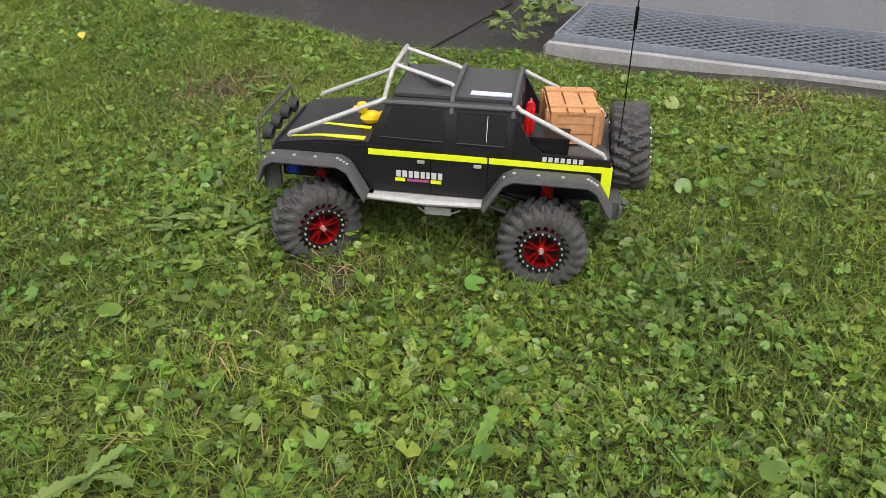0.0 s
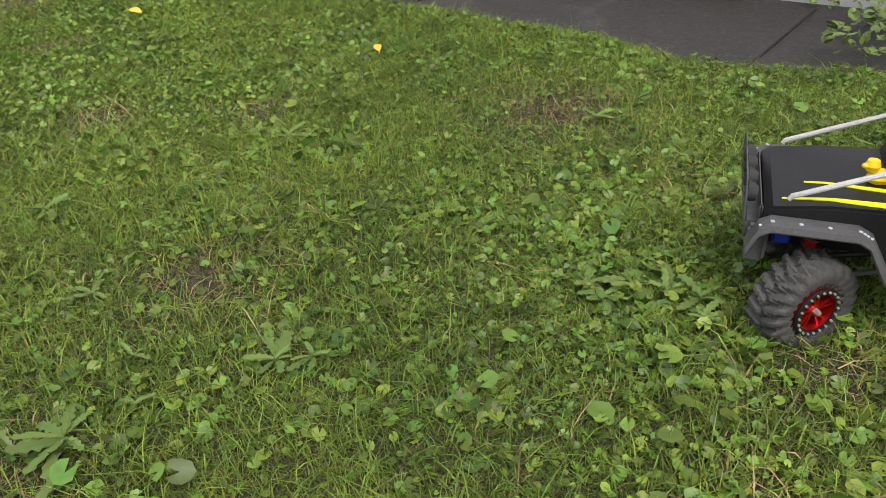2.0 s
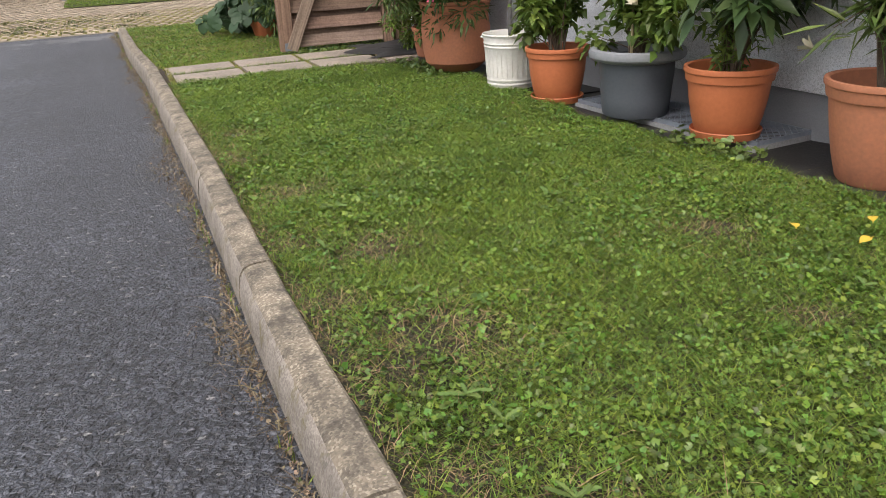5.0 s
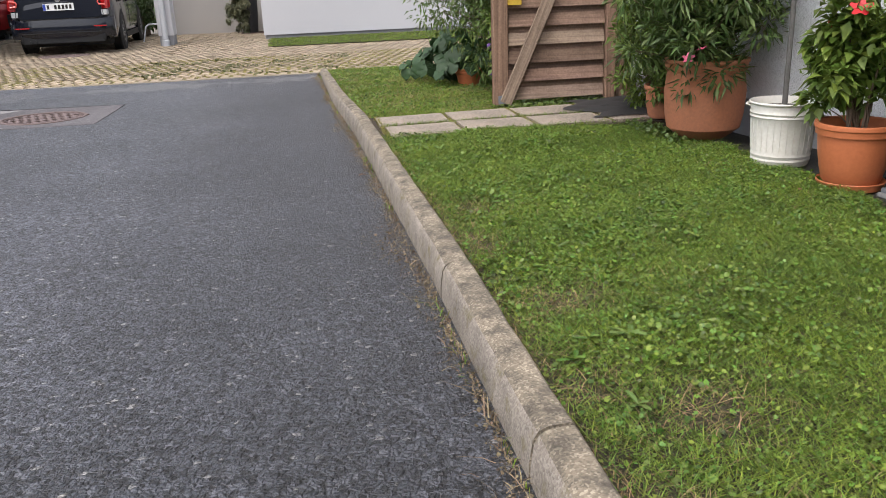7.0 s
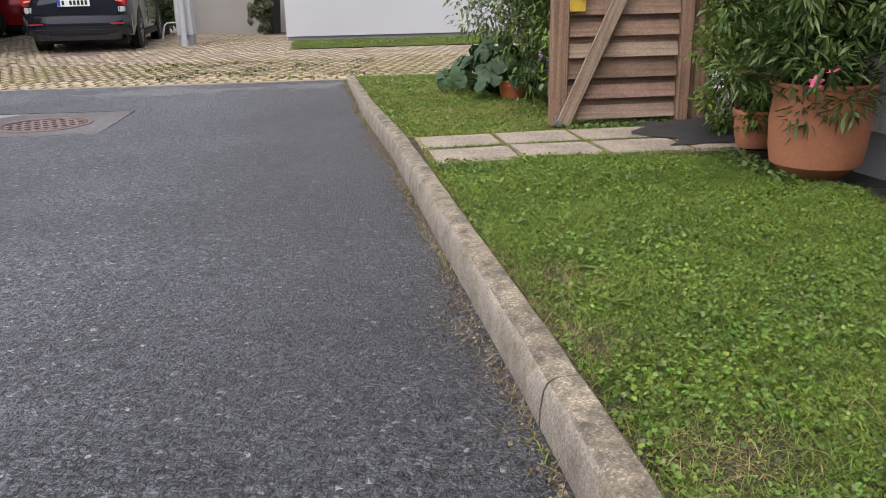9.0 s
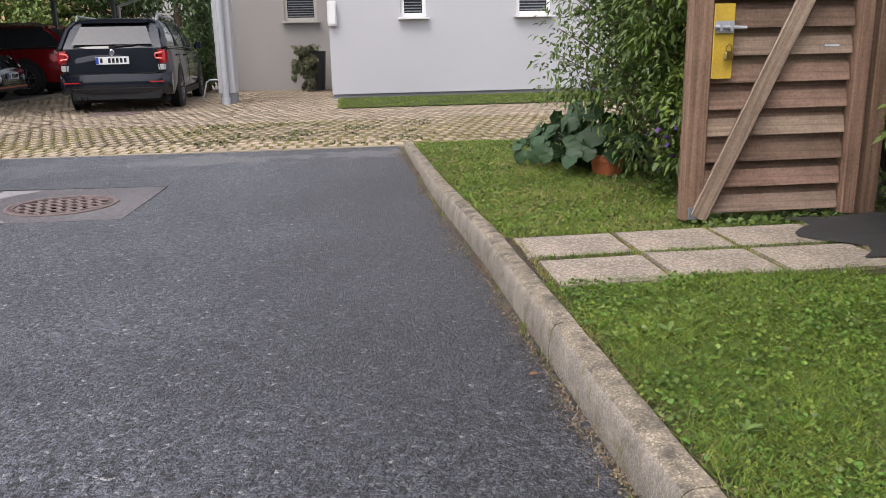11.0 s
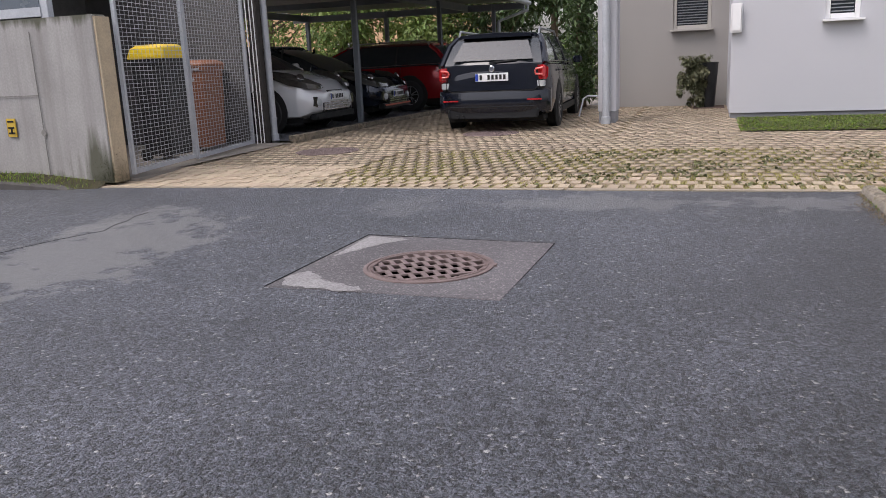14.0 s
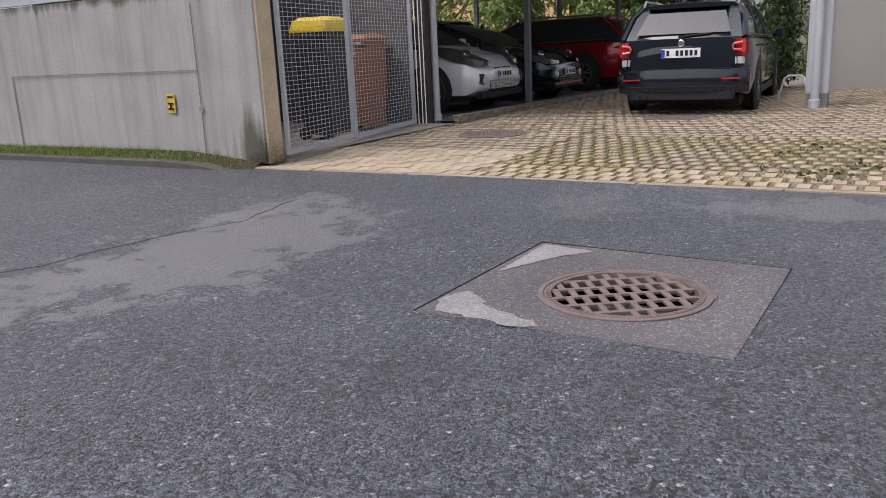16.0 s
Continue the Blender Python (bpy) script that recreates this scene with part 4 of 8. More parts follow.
# ---- bin enclosure of cast concrete ----
wall_box("wall_concrete", (-12.6, -10.4, 0.83), (0.2, 7.0, 1.65), M_CONC, "cast concrete wall with water streaks", bev=0.012)
bm = B()
for c, s in (((-12.498, -9.17, 0.9), (0.006, 2.96, 0.007)), ((-12.498, -7.69, 0.78), (0.006, 0.007, 1.5)), ((-12.498, -10.65, 0.45), (0.006, 0.012, 0.9))):
    box(bm, c, s)
tagged(part("formwork_joint", bm, mat("concrete_joint", (0.20, 0.19, 0.175), rough=0.9), label="dark formwork joints in the concrete"), category="joint", kind="structure")
bm = B()
box(bm, (-12.61, -6.885, 0.82), (0.21, 0.03, 1.63), bev=0.006)
tagged(part("wall_end", bm, M_CONC_EDGE, label="yellowed end face of the concrete wall"), category="wall", kind="structure")
ms_rng = np.random.default_rng(8)
mn = 1500
mh = np.abs(ms_rng.normal(0, 0.11, mn))
mp_ = np.stack([np.full(mn, -12.497) - (ms_rng.uniform(0, 1, mn) < 0.45) * ms_rng.uniform(0, 0.21, mn), np.full(mn, -6.868), 0.0 + mh], 1)
front = mp_[:, 0] > -12.4975
mp_[front, 1] = -6.87 - np.abs(ms_rng.normal(0, 0.16, front.sum())) * np.exp(-mh[front] * 2)
V, F = round_leaves(ms_rng, mp_, 0.004, 1.2, 5)
tagged(soup("wall_moss", V, F, M_MOSS), "dark green moss at the foot of the concrete wall end", "moss", kind="stuff")
bm = B()
lathe(bm, [(0.012, 0), (0.03, 0.002), (0.034, 0.006), (0.03, 0.008), (0.012, 0.005), (0, 0.004)], 20, pose(-12.5, -7.69, 0.52, 0, 90, 0))
tagged(part("formwork_tie", bm, mat("tie_plug", (0.25, 0.24, 0.22), rough=0.9), label="round formwork tie mark in the concrete"), category="tie mark", kind="structure")
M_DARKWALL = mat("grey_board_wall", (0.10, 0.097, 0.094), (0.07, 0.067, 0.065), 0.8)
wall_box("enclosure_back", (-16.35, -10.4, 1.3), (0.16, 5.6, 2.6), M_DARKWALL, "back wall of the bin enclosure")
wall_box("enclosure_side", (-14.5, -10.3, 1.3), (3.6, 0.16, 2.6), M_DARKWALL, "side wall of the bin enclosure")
# roof out of sight, added to hold daylight off the enclosure's back
wall_box("enclosure_roof", (-14.4, -11.5, 2.75), (4.6, 4.9, 0.16), M_STEEL_GREY, "unseen flat roof added to keep the bin enclosure dim")
sheet("enclosure_floor", -16.3, -12.7, -13.8, -6.95, 6, 6, lambda x, y: 0.012, M_BAY, "concrete floor of the bin enclosure")
screen = thing("screen_panel", "grey steel framed translucent screen above the concrete wall", "screen")
bm = B()
for c, s in (((-12.6, -7.52, 2.15), (0.08, 0.1, 1.0)), ((-12.6, -10.6, 1.72), (0.08, 6.1, 0.09)), ((-12.6, -10.6, 2.62), (0.08, 6.1, 0.08))):
    box(bm, c, s, bev=0.006)
part("screen_frame", bm, M_STEEL, screen)
bm = B()
box(bm, (-12.6, -10.6, 2.17), (0.02, 6.0, 0.8))
part("screen_infill", bm, mat("smoked_panel", (0.10, 0.12, 0.15), (0.08, 0.1, 0.12), 0.25, bump=0.0), screen)

# gate of welded wire mesh, two leaves
G0, G1 = Vector((-12.74, -6.845, 0)), Vector((-16.05, -7.405, 0))
g_len = (G1 - G0).length
g_yaw = math.degrees(math.atan2(G1.y - G0.y, G1.x - G0.x))
mesh_gate = thing("mesh_gate", "double gate of galvanised welded wire mesh", "gate", pose(G0.x, G0.y, 0.0, 0, 0, g_yaw))
half = 1.50
for a, b in ((0.0, half), (half, g_len)):
    leaf = B()
    z0, z1 = 0.055 - 0.012 * a, 2.45
    for c, s in (((a + 0.025, 0, (z0 + z1) / 2), (0.045, 0.045, z1 - z0)), ((b - 0.025, 0, (z0 + z1) / 2), (0.045, 0.045, z1 - z0)), (((a + b) / 2, 0, z0 + 0.025), (b - a - 0.1, 0.044, 0.045)), (((a + b) / 2, 0, z1 - 0.025), (b - a - 0.1, 0.044, 0.045))):
        box(leaf, c, s, bev=0.005)
    gl = part("gate_leaf", leaf, M_STEEL, mesh_gate)
    wires = B()
    x = a + 0.05
    while x < b - 0.04:
        tube(wires, [(x, 0.0, z0 + 0.03), (x, 0.0, z1 - 0.03)], 0.0026, 4, False)
        x += 0.085
    z = z0 + 0.06
    while z < z1 - 0.03:
        tube(wires, [(a + 0.04, -0.005, z), (b - 0.04, -0.005, z)], 0.0032, 4, False)
        z += 0.043
    part("wire_mesh", wires, M_STEEL, gl)
bm = B()
box(bm, (half + 0.01, -0.03, 1.05), (0.03, 0.02, 0.2), bev=0.004)
tube(bm, [(half + 0.01, -0.04, 1.1), (half + 0.01, -0.08, 1.1), (half + 0.13, -0.08, 1.1)], 0.01, 8)
lathe(bm, [(0, 0.035), (0.012, 0.035), (0.012, 0.0)], 12, pose(half + 0.01, -0.03, 0.98, 90, 0, 0))
part("gate_lock", bm, M_STEEL, mesh_gate, "steel lever handle and cylinder")
bm = B()
box(bm, (g_len / 2, 0, 0.0), (g_len, 0.12, 0.03), bev=0.006)
part("threshold", bm, M_BAY, mesh_gate)

dark_post = thing("dark_post", "tarred dark steel post with pale cables clipped to it", "post")
bm = B()
box(bm, (-16.36, -7.40, 1.3), (0.14, 0.15, 2.6), bev=0.01)
part("post", bm, mat("tarred_steel", (0.035, 0.03, 0.027), (0.02, 0.018, 0.016), 0.7, scale=12), dark_post)
for dy in (0.0, 0.035, 0.065):
    bm = B()
    tube(bm, [(-16.14 - dy, -7.40 + dy * 1.2, 0.02), (-16.14 - dy, -7.40 + dy * 1.2, 2.6)], 0.0075, 8)
    part("cable", bm, M_FRAMEW, dark_post)
downpipe(-16.52, -7.33, 0.0, 3.0, 0.05, M_STEEL, "zinc downpipe with a terracotta foot beside the carport")

# yellow warning tag on the concrete, unreadable marks as bars
sign = thing("yellow_sign", "small yellow hydrant plate with dark marks", "sign", pose(-12.495, -8.1, 0.58))
bm = B()
box(bm, (0, 0, 0), (0.012, 0.12, 0.19), bev=0.004)
part("plate", bm, M_YELLOWWOOD, sign)
for z, w in ((0.065, 0.08), (0.0, 0.08), (-0.055, 0.08)):
    bm = B()
    box(bm, (0.008, 0, z), (0.003, w, 0.018))
    part("mark", bm, M_DARK, sign)
bm = B()
box(bm, (0.008, 0, -0.025), (0.003, 0.02, 0.07))
part("mark", bm, M_DARK, sign)


# bins behind the gate
M_BIN_GREEN = mat("bin_green", (0.055, 0.085, 0.05), (0.04, 0.06, 0.04), 0.5)
M_BIN_BLACK = mat("bin_black", (0.02, 0.021, 0.023), (0.015, 0.015, 0.017), 0.5)
M_BIN_BROWN = mat("bin_brown", (0.24, 0.095, 0.045), (0.19, 0.075, 0.035), 0.5)
M_BIN_YELLOW = mat("bin_yellow", (0.72, 0.52, 0.01), (0.66, 0.46, 0.01), 0.4)
M_RUBBER = mat("black_rubber", (0.022, 0.022, 0.023), (0.016, 0.016, 0.017), 0.75, scale=12, fine=120, bump=0.2)


def bin_at(x, y, w, d, h, body, lid, label, yaw=0.0, dome=0.09):
    b = thing("waste_bin", label, "waste bin", pose(x, y, 0.015, 0, 0, yaw), "bins in the enclosure")
    bm = B()
    loft(bm, [[(sx * w / 2 * k, sy * d / 2 * k, z) for sx, sy in ((-1, -0.9), (-0.9, -1), (0.9, -1), (1, -0.9), (1, 0.9), (0.9, 1), (-0.9, 1), (-1, 0.9))] for z, k in ((0.06, 0.8), (0.1, 0.83), (h - 0.06, 0.97), (h - 0.05, 1.03), (h, 1.03))])
    part("bin_body", bm, body, b)
    bm = B()
    loft(bm, [[(sx * w / 2 * k, sy * d / 2 * k, z) for sx, sy in ((-1, -0.9), (-0.9, -1), (0.9, -1), (1, -0.9), (1, 0.9), (0.9, 1), (-0.9, 1), (-1, 0.9))] for z, k in ((h + 0.004, 1.06), (h + 0.03, 1.07), (h + dome * 0.75, 0.95), (h + dome, 0.7))])
    part("bin_lid", bm, lid, b)
    for s in (-1, 1):
        bm = B()
        lathe(bm, [(0, -0.02), (0.07, -0.02), (0.085, -0.012), (0.085, 0.012), (0.07, 0.02), (0, 0.02)], 16, pose(s * w * 0.4, -d * 0.36, 0.07, 0, 90, 0))
        part("bin_wheel", bm, M_RUBBER, b)
    return b


bin_at(-14.45, -7.66, 0.5, 0.5, 1.23, M_BIN_BLACK, M_BIN_YELLOW, "large dark container with a domed yellow lid", dome=0.17)
bin_at(-13.45, -8.5, 0.6, 0.7, 1.14, M_BIN_BLACK, mat("dull_yellow_lid", (0.13, 0.06, 0.02), (0.1, 0.045, 0.015), 0.6), "dark container with a dull yellow-brown lid")
bin_at(-15.45, -7.85, 0.5, 0.6, 1.12, M_BIN_BROWN, M_BIN_BROWN, "brown organic waste bin behind the gate")
bin_at(-12.98, -7.7, 0.36, 0.6, 1.0, M_BIN_GREEN, M_BIN_BLACK, "dark green waste bin behind the gate")
bin_at(-16.0, -8.1, 0.4, 0.6, 1.0, M_BIN_BLACK, M_BIN_BLACK, "black waste bin behind the gate")
bin_at(-13.9, -9.1, 0.6, 0.7, 1.25, M_BIN_GREEN, M_BIN_GREEN, "green waste container at the back")

# grass and kerb edge below the concrete wall
wall_kerb = thing("wall_kerb", "low dark kerb edge below the concrete wall", "kerb", kind="structure")
bm = B()
loft(bm, [[(-12.22, y, -0.1), (-12.22, y, 0.03 - d), (-12.25, y, 0.045 - d), (-12.36, y, 0.05 - d), (-12.36, y, -0.1)] for y, d in ((-15, 0), (-11, 0), (-8.0, 0.0), (-7.5, 0.03), (-7.2, 0.075))])
part("kerb_edge", bm, mat("dark_kerb", (0.09, 0.085, 0.08), (0.06, 0.055, 0.05), 0.9), wall_kerb)
sheet("grass_verge", -12.5, -12.3, -15, -6.98, 4, 40, lambda x, y: 0.045 + (-12.3 - x) * 0.3 - 0.09 * np.clip((y + 7.9) / 0.9, 0, 1), M_TURF, "thin grass verge along the concrete wall")

# rusty round lids in the paving
for x, y, r in ((-15.25, -5.85, 0.36), (-17.25, -4.2, 0.36)):
    lid = thing("iron_lid", "flat rusty round iron lid in the paving", "manhole cover", pose(x, y, float(yard_z(x)) + 0.004))
    bm = B()
    lathe(bm, [(r + 0.05, -0.02), (r + 0.05, 0.004), (r + 0.01, 0.006), (r + 0.008, 0.001), (r, 0.001), (r - 0.004, 0.006), (0, 0.006)], 40)
    part("lid_plate", bm, M_IRON, lid)
    bm = B()
    for k in range(-6, 7):
        h = math.sqrt(max(0.0, (r - 0.04) ** 2 - (k * 0.05) ** 2))
        box(bm, (0, k * 0.05, 0.0075), (2 * h, 0.016, 0.003))
    part("lid_ribs", bm, M_IRON, lid)

# ---- carport ----
carport = thing("carport", "open carport of grey steel posts with a flat metal roof", "carport")
for x, y in ((-19.42, -7.2), (-23.7, -7.02), (-26.2, -9.3), (-26.2, -6.4), (-26.2, -11.6), (-19.4, -11.6)):
    bm = B()
    box(bm, (x, y, 1.2), (0.1, 0.1, 2.4), bev=0.012)
    part("carport_post", bm, M_STEEL_GREY, carport)
for c, s in (((-21.4, -7.1, 2.36), (10.2, 0.1, 0.16)), ((-21.4, -11.6, 2.36), (10.2, 0.1, 0.16)), ((-26.2, -8.8, 2.34), (0.1, 6.4, 0.16)), ((-22.4, -8.8, 2.38), (0.1, 6.4, 0.12)), ((-19.2, -8.8, 2.38), (0.1, 6.4, 0.12))):
    bm = B()
    box(bm, c, s, bev=0.008)
    part("beam", bm, M_STEEL_GREY, carport)
bm = B()
nn = 60
loft(bm, [[(-26.6 + 10.1 * i / nn, -5.65, 2.47 + 0.02 * (i % 2)), (-26.6 + 10.1 * i / nn, -12.3, 2.55 + 0.02 * (i % 2)), (-26.6 + 10.1 * i / nn, -12.3, 2.57 + 0.02 * (i % 2)), (-26.6 + 10.1 * i / nn, -5.65, 2.49 + 0.02 * (i % 2))] for i in range(nn + 1)])
part("roof_sheet", bm, mat("roof_metal", (0.26, 0.26, 0.265), (0.2, 0.2, 0.205), 0.5, metal=0.3), carport, smooth=False)
bm = B()
tube(bm, [(-26.7, -5.6, 2.42), (-16.5, -5.6, 2.46)], 0.06, 10)
part("gutter", bm, M_STEEL, carport)
bm = B()
tube(bm, [(-26.5, -5.6, 2.4), (-26.5, -5.6, 2.25), (-26.3, -6.3, 2.0), (-26.3, -6.3, 0.0)], 0.045, 10)
part("gutter_pipe", bm, M_STEEL, carport)
carport_kerb = thing("carport_kerb", "pale concrete kerb along the carport", "kerb", kind="structure")
for i in range(8):
    a, b = i / 8, (i + 1) / 8
    xa, ya, xb, yb = -16.45 - 7.9 * a, -7.0 + 0.6 * a, -16.45 - 7.9 * b, -7.0 + 0.6 * b
    bm = B()
    box(bm, (0, 0, 0), (0.98, 0.16, 0.2), bev=0.015)
    part("kerb_stone", bm, M_KERB, carport_kerb, m=pose((xa + xb) / 2, (ya + yb) / 2, 0.0, 0, 0, -4.3))
sheet("carport_floor", -27, -16.4, -14, -7.0, 10, 10, lambda x, y: 0.03, M_ASPHALT, "dark asphalt floor under the carport")

# ---- light-well gratings by the house wall ----
M_FRAMEGREY = mat("grey_grate_frame", (0.35, 0.35, 0.35), (0.22, 0.22, 0.215), 0.85, scale=14, fine=120, bump=0.3)


def floor_grate(x, y, z, w, d, yaw, label, frame_w, mesh):
    """x, y: the front edge's western corner."""
    m = pose(x, y, z, 0, 0, yaw) @ Matrix.Translation((w / 2, d / 2, 0))
    g = thing("floor_grate", label, "grating", m, "gratings by the wall")
    f = frame_w
    bm = B()
    for c, s in (((0, -d / 2 + f / 2, -0.008), (w, f, 0.036)), ((0, d / 2 - f / 2, -0.008), (w, f, 0.036)), ((-w / 2 + f / 2, 0, -0.009), (f, d - 2 * f, 0.036)), ((w / 2 - f / 2, 0, -0.009), (f, d - 2 * f, 0.036))):
        box(bm, c, s, bev=min(0.008, f * 0.3))
    part("concrete_frame", bm, M_FRAMEGREY, g, "pale worn frame of the light well")
    bm = B()
    for c, s in (((0, -d / 2 + f + 0.003, 0.014), (w - f, 0.005, 0.026)), ((0, d / 2 - f - 0.003, 0.014), (w - f, 0.005, 0.026)), ((-w / 2 + f * 0.5, 0, 0.014), (0.005, d - 2 * f, 0.026)), ((w / 2 - f * 0.5, 0, 0.014), (0.005, d - 2 * f, 0.026))):
        box(bm, c, s)
    part("steel_border", bm, M_GRATE, g)
    bm = B()
    for i in range(int((d - 2 * f - 0.012) / 0.016)):
        yy = -d / 2 + f + 0.013 + i * 0.016
        pts = [(-w / 2 + 0.025 + k * 0.0165, yy + (0.0072 if (k + i) % 2 else -0.0072), 0.022) for k in range(int((w - 0.05) / 0.0165) + 1)]
        tube(bm, pts, 0.0021, 4, False)
    part("expanded_mesh", bm, mesh, g)
    # near-black sheet close below the mesh stands in for the well's unlit depth
    bm = B()
    box(bm, (0, 0, -0.03), (w - 0.04, d - 0.04, 0.01))
    part("well_bottom", bm, M_DARK, g)


floor_grate(-0.925, 1.868, 0.165, 1.24, 0.41, 5.5, "grey expanded-metal grating in a pale concrete frame", 0.04, M_GRATE)
floor_grate(-4.98, 1.768, 0.128, 1.09, 0.34, 6.2, "grey expanded-metal grating under potted plants", 0.018, M_GRATE)


# ---- pots ----
def lathe_part(name, prof, material, parent, label="", seg=44):
    bm = B()
    lathe(bm, prof, seg)
    return part(name, bm, material, parent, label)


def plant_pot(x, y, z, r_top, r_base, h, material, label, saucer=0.0, rim=0.06, name="plant_pot", soil=True, band=True, bulge=0.0):
    p = thing(name, label, "plant pot", pose(x, y, z), "pots along the wall")
    z0 = 0.02 if saucer else 0.0
    mid = (r_base + r_top) / 2 + bulge
    r_in = r_top * 0.9
    prof = [(0, z0), (r_base * 0.93, z0), (r_base, z0 + 0.012), (r_base + (mid - r_base) * 0.55, z0 + h * 0.25), (mid, z0 + h * 0.5), (r_in, z0 + h - rim)]
    if bulge:
        prof = [(0, z0), (r_base * 0.8, z0), (r_base, z0 + 0.02), (r_base + (r_top - r_base) * 0.62, z0 + h * 0.14), (r_base + (r_top - r_base) * 0.78, z0 + h * 0.3), (r_base + (r_top - r_base) * 0.88, z0 + h * 0.6), (r_in, z0 + h - rim)]
    inner = [(r_top * 0.9, z0 + h - 0.004), (r_top * 0.86, z0 + h - 0.05), (r_top * 0.84, z0 + h - 0.07)]
    lathe_part("pot_body", prof + [(r_in * 1.0, z0 + h - rim + 0.002), (r_in * 0.97, z0 + h - rim + 0.003)], material, p)
    lathe_part("pot_rim", [(r_in - 0.004, z0 + h - rim - 0.004), (r_in + 0.008, z0 + h - rim), (r_top * 0.955, z0 + h - rim + 0.012), (r_top * 0.965, z0 + h - 0.022), (r_top * 0.995, z0 + h - 0.018), (r_top, z0 + h - 0.008), (r_top * 0.99, z0 + h), (r_top * 0.93, z0 + h + 0.001)] + inner, material, p)
    if soil:
        lathe_part("soil", [(r_top * 0.855, z0 + h - 0.062), (r_top * 0.5, z0 + h - 0.052), (0, z0 + h - 0.048)], M_SOIL, p, "dark crumbly potting soil")
    if saucer:
        lathe_part("saucer", [(0, 0.004), (saucer * 0.9, 0.0), (saucer * 0.93, 0.002), (saucer, 0.03), (saucer * 0.985, 0.034), (saucer * 0.95, 0.03), (saucer * 0.9, 0.012), (0, 0.012)], material, p)
    return p


plant_pot(-2.79, 1.95, 0.142, 0.205, 0.145, 0.335, M_TERRA, "large terracotta-coloured pot on a saucer by the wall", 0.178, 0.08)
plant_pot(-3.40, 1.93, 0.136, 0.194, 0.128, 0.325, M_TERRA2, "weathered terracotta pot with a plain rim by the wall", 0.0, 0.055)
plant_pot(-4.06, 1.885, 0.152, 0.170, 0.118, 0.25, M_TERRA, "terracotta-coloured pot and saucer on the grating", 0.135, 0.05)
plant_pot(-5.12, 1.755, 0.128, 0.157, 0.110, 0.245, M_TERRA, "smaller terracotta-coloured pot on a saucer at the lawn edge", 0.131, 0.045)
plant_pot(-6.33, 1.74, 0.125, 0.222, 0.145, 0.42, M_TERRA2, "very large rounded terracotta pot with an oleander", 0.0, 0.06, bulge=0.04)
plant_pot(-7.0, 1.83, 0.125, 0.125, 0.095, 0.2, M_TERRA2, "small brown terracotta pot beside the path", 0.0, 0.04)
plant_pot(-9.72, 1.18, float(lawn_z(-9.72, 1.18)) - 0.005, 0.132, 0.09, 0.165, M_TERRA, "small terracotta pot in the garden bed", 0.0, 0.045)

grey_pot = thing("plant_pot", "wide dark grey plastic tub with thick pale rim", "plant pot", pose(-4.58, 1.835, 0.152) @ Matrix.Scale(0.84, 4), "pots along the wall")
lathe_part("pot_body", [(0, 0), (0.162, 0), (0.17, 0.012), (0.178, 0.09), (0.186, 0.19), (0.189, 0.2), (0.192, 0.29), (0.2, 0.3)], M_GREYPOT, grey_pot)
lathe_part("pot_rim", [(0.195, 0.285), (0.232, 0.288), (0.243, 0.3), (0.246, 0.318), (0.24, 0.334), (0.225, 0.342), (0.205, 0.338), (0.196, 0.32), (0.19, 0.26)], M_GREYRIM, grey_pot)
lathe_part("soil", [(0.192, 0.285), (0.1, 0.295), (0, 0.298)], M_SOIL, grey_pot, "dark crumbly potting soil")

bucket = thing("bucket", "white enamelled ribbed metal bucket used as planter", "bucket", pose(-5.61, 1.75, 0.126) @ Matrix.Scale(0.89, 4), "pots along the wall")
prof = [(0, 0), (0.13, 0), (0.138, 0.004)]
for z, dr in ((0.02, 0.002), (0.03, 0.006), (0.04, 0.002), (0.055, 0.006), (0.065, 0.002), (0.18, 0.0), (0.24, 0.0), (0.25, 0.006), (0.26, 0.001), (0.27, 0.006), (0.28, 0.001), (0.31, 0.002)):
    prof.append((0.138 + 0.024 * z / 0.31 + dr, z))
lathe_part("bucket_body", prof + [(0.170, 0.313), (0.173, 0.319), (0.170, 0.325), (0.163, 0.325), (0.160, 0.318), (0.154, 0.22)], M_ENAMEL, bucket)
bm = B()
for k in range(30):
    a = math.tau * k / 30
    tube(bm, [(0.147 * math.cos(a), 0.147 * math.sin(a), 0.075), (0.1565 * math.cos(a), 0.1565 * math.sin(a), 0.235)], 0.0022, 5)
part("ribs", bm, M_ENAMEL, bucket)
for s in (-1, 1):
    bm = B()
    tube(bm, [(s * 0.165, -0.03, 0.29), (s * 0.192, -0.022, 0.296), (s * 0.197, 0, 0.298), (s * 0.192, 0.022, 0.296), (s * 0.165, 0.03, 0.29)], 0.005, 6)
    part("handle", bm, M_ENAMEL, bucket, m=pose(0, 0, 0, 0, 0, 35))
lathe_part("soil", [(0.156, 0.285), (0.08, 0.292), (0, 0.294)], M_SOIL, bucket, "mossy dark soil")


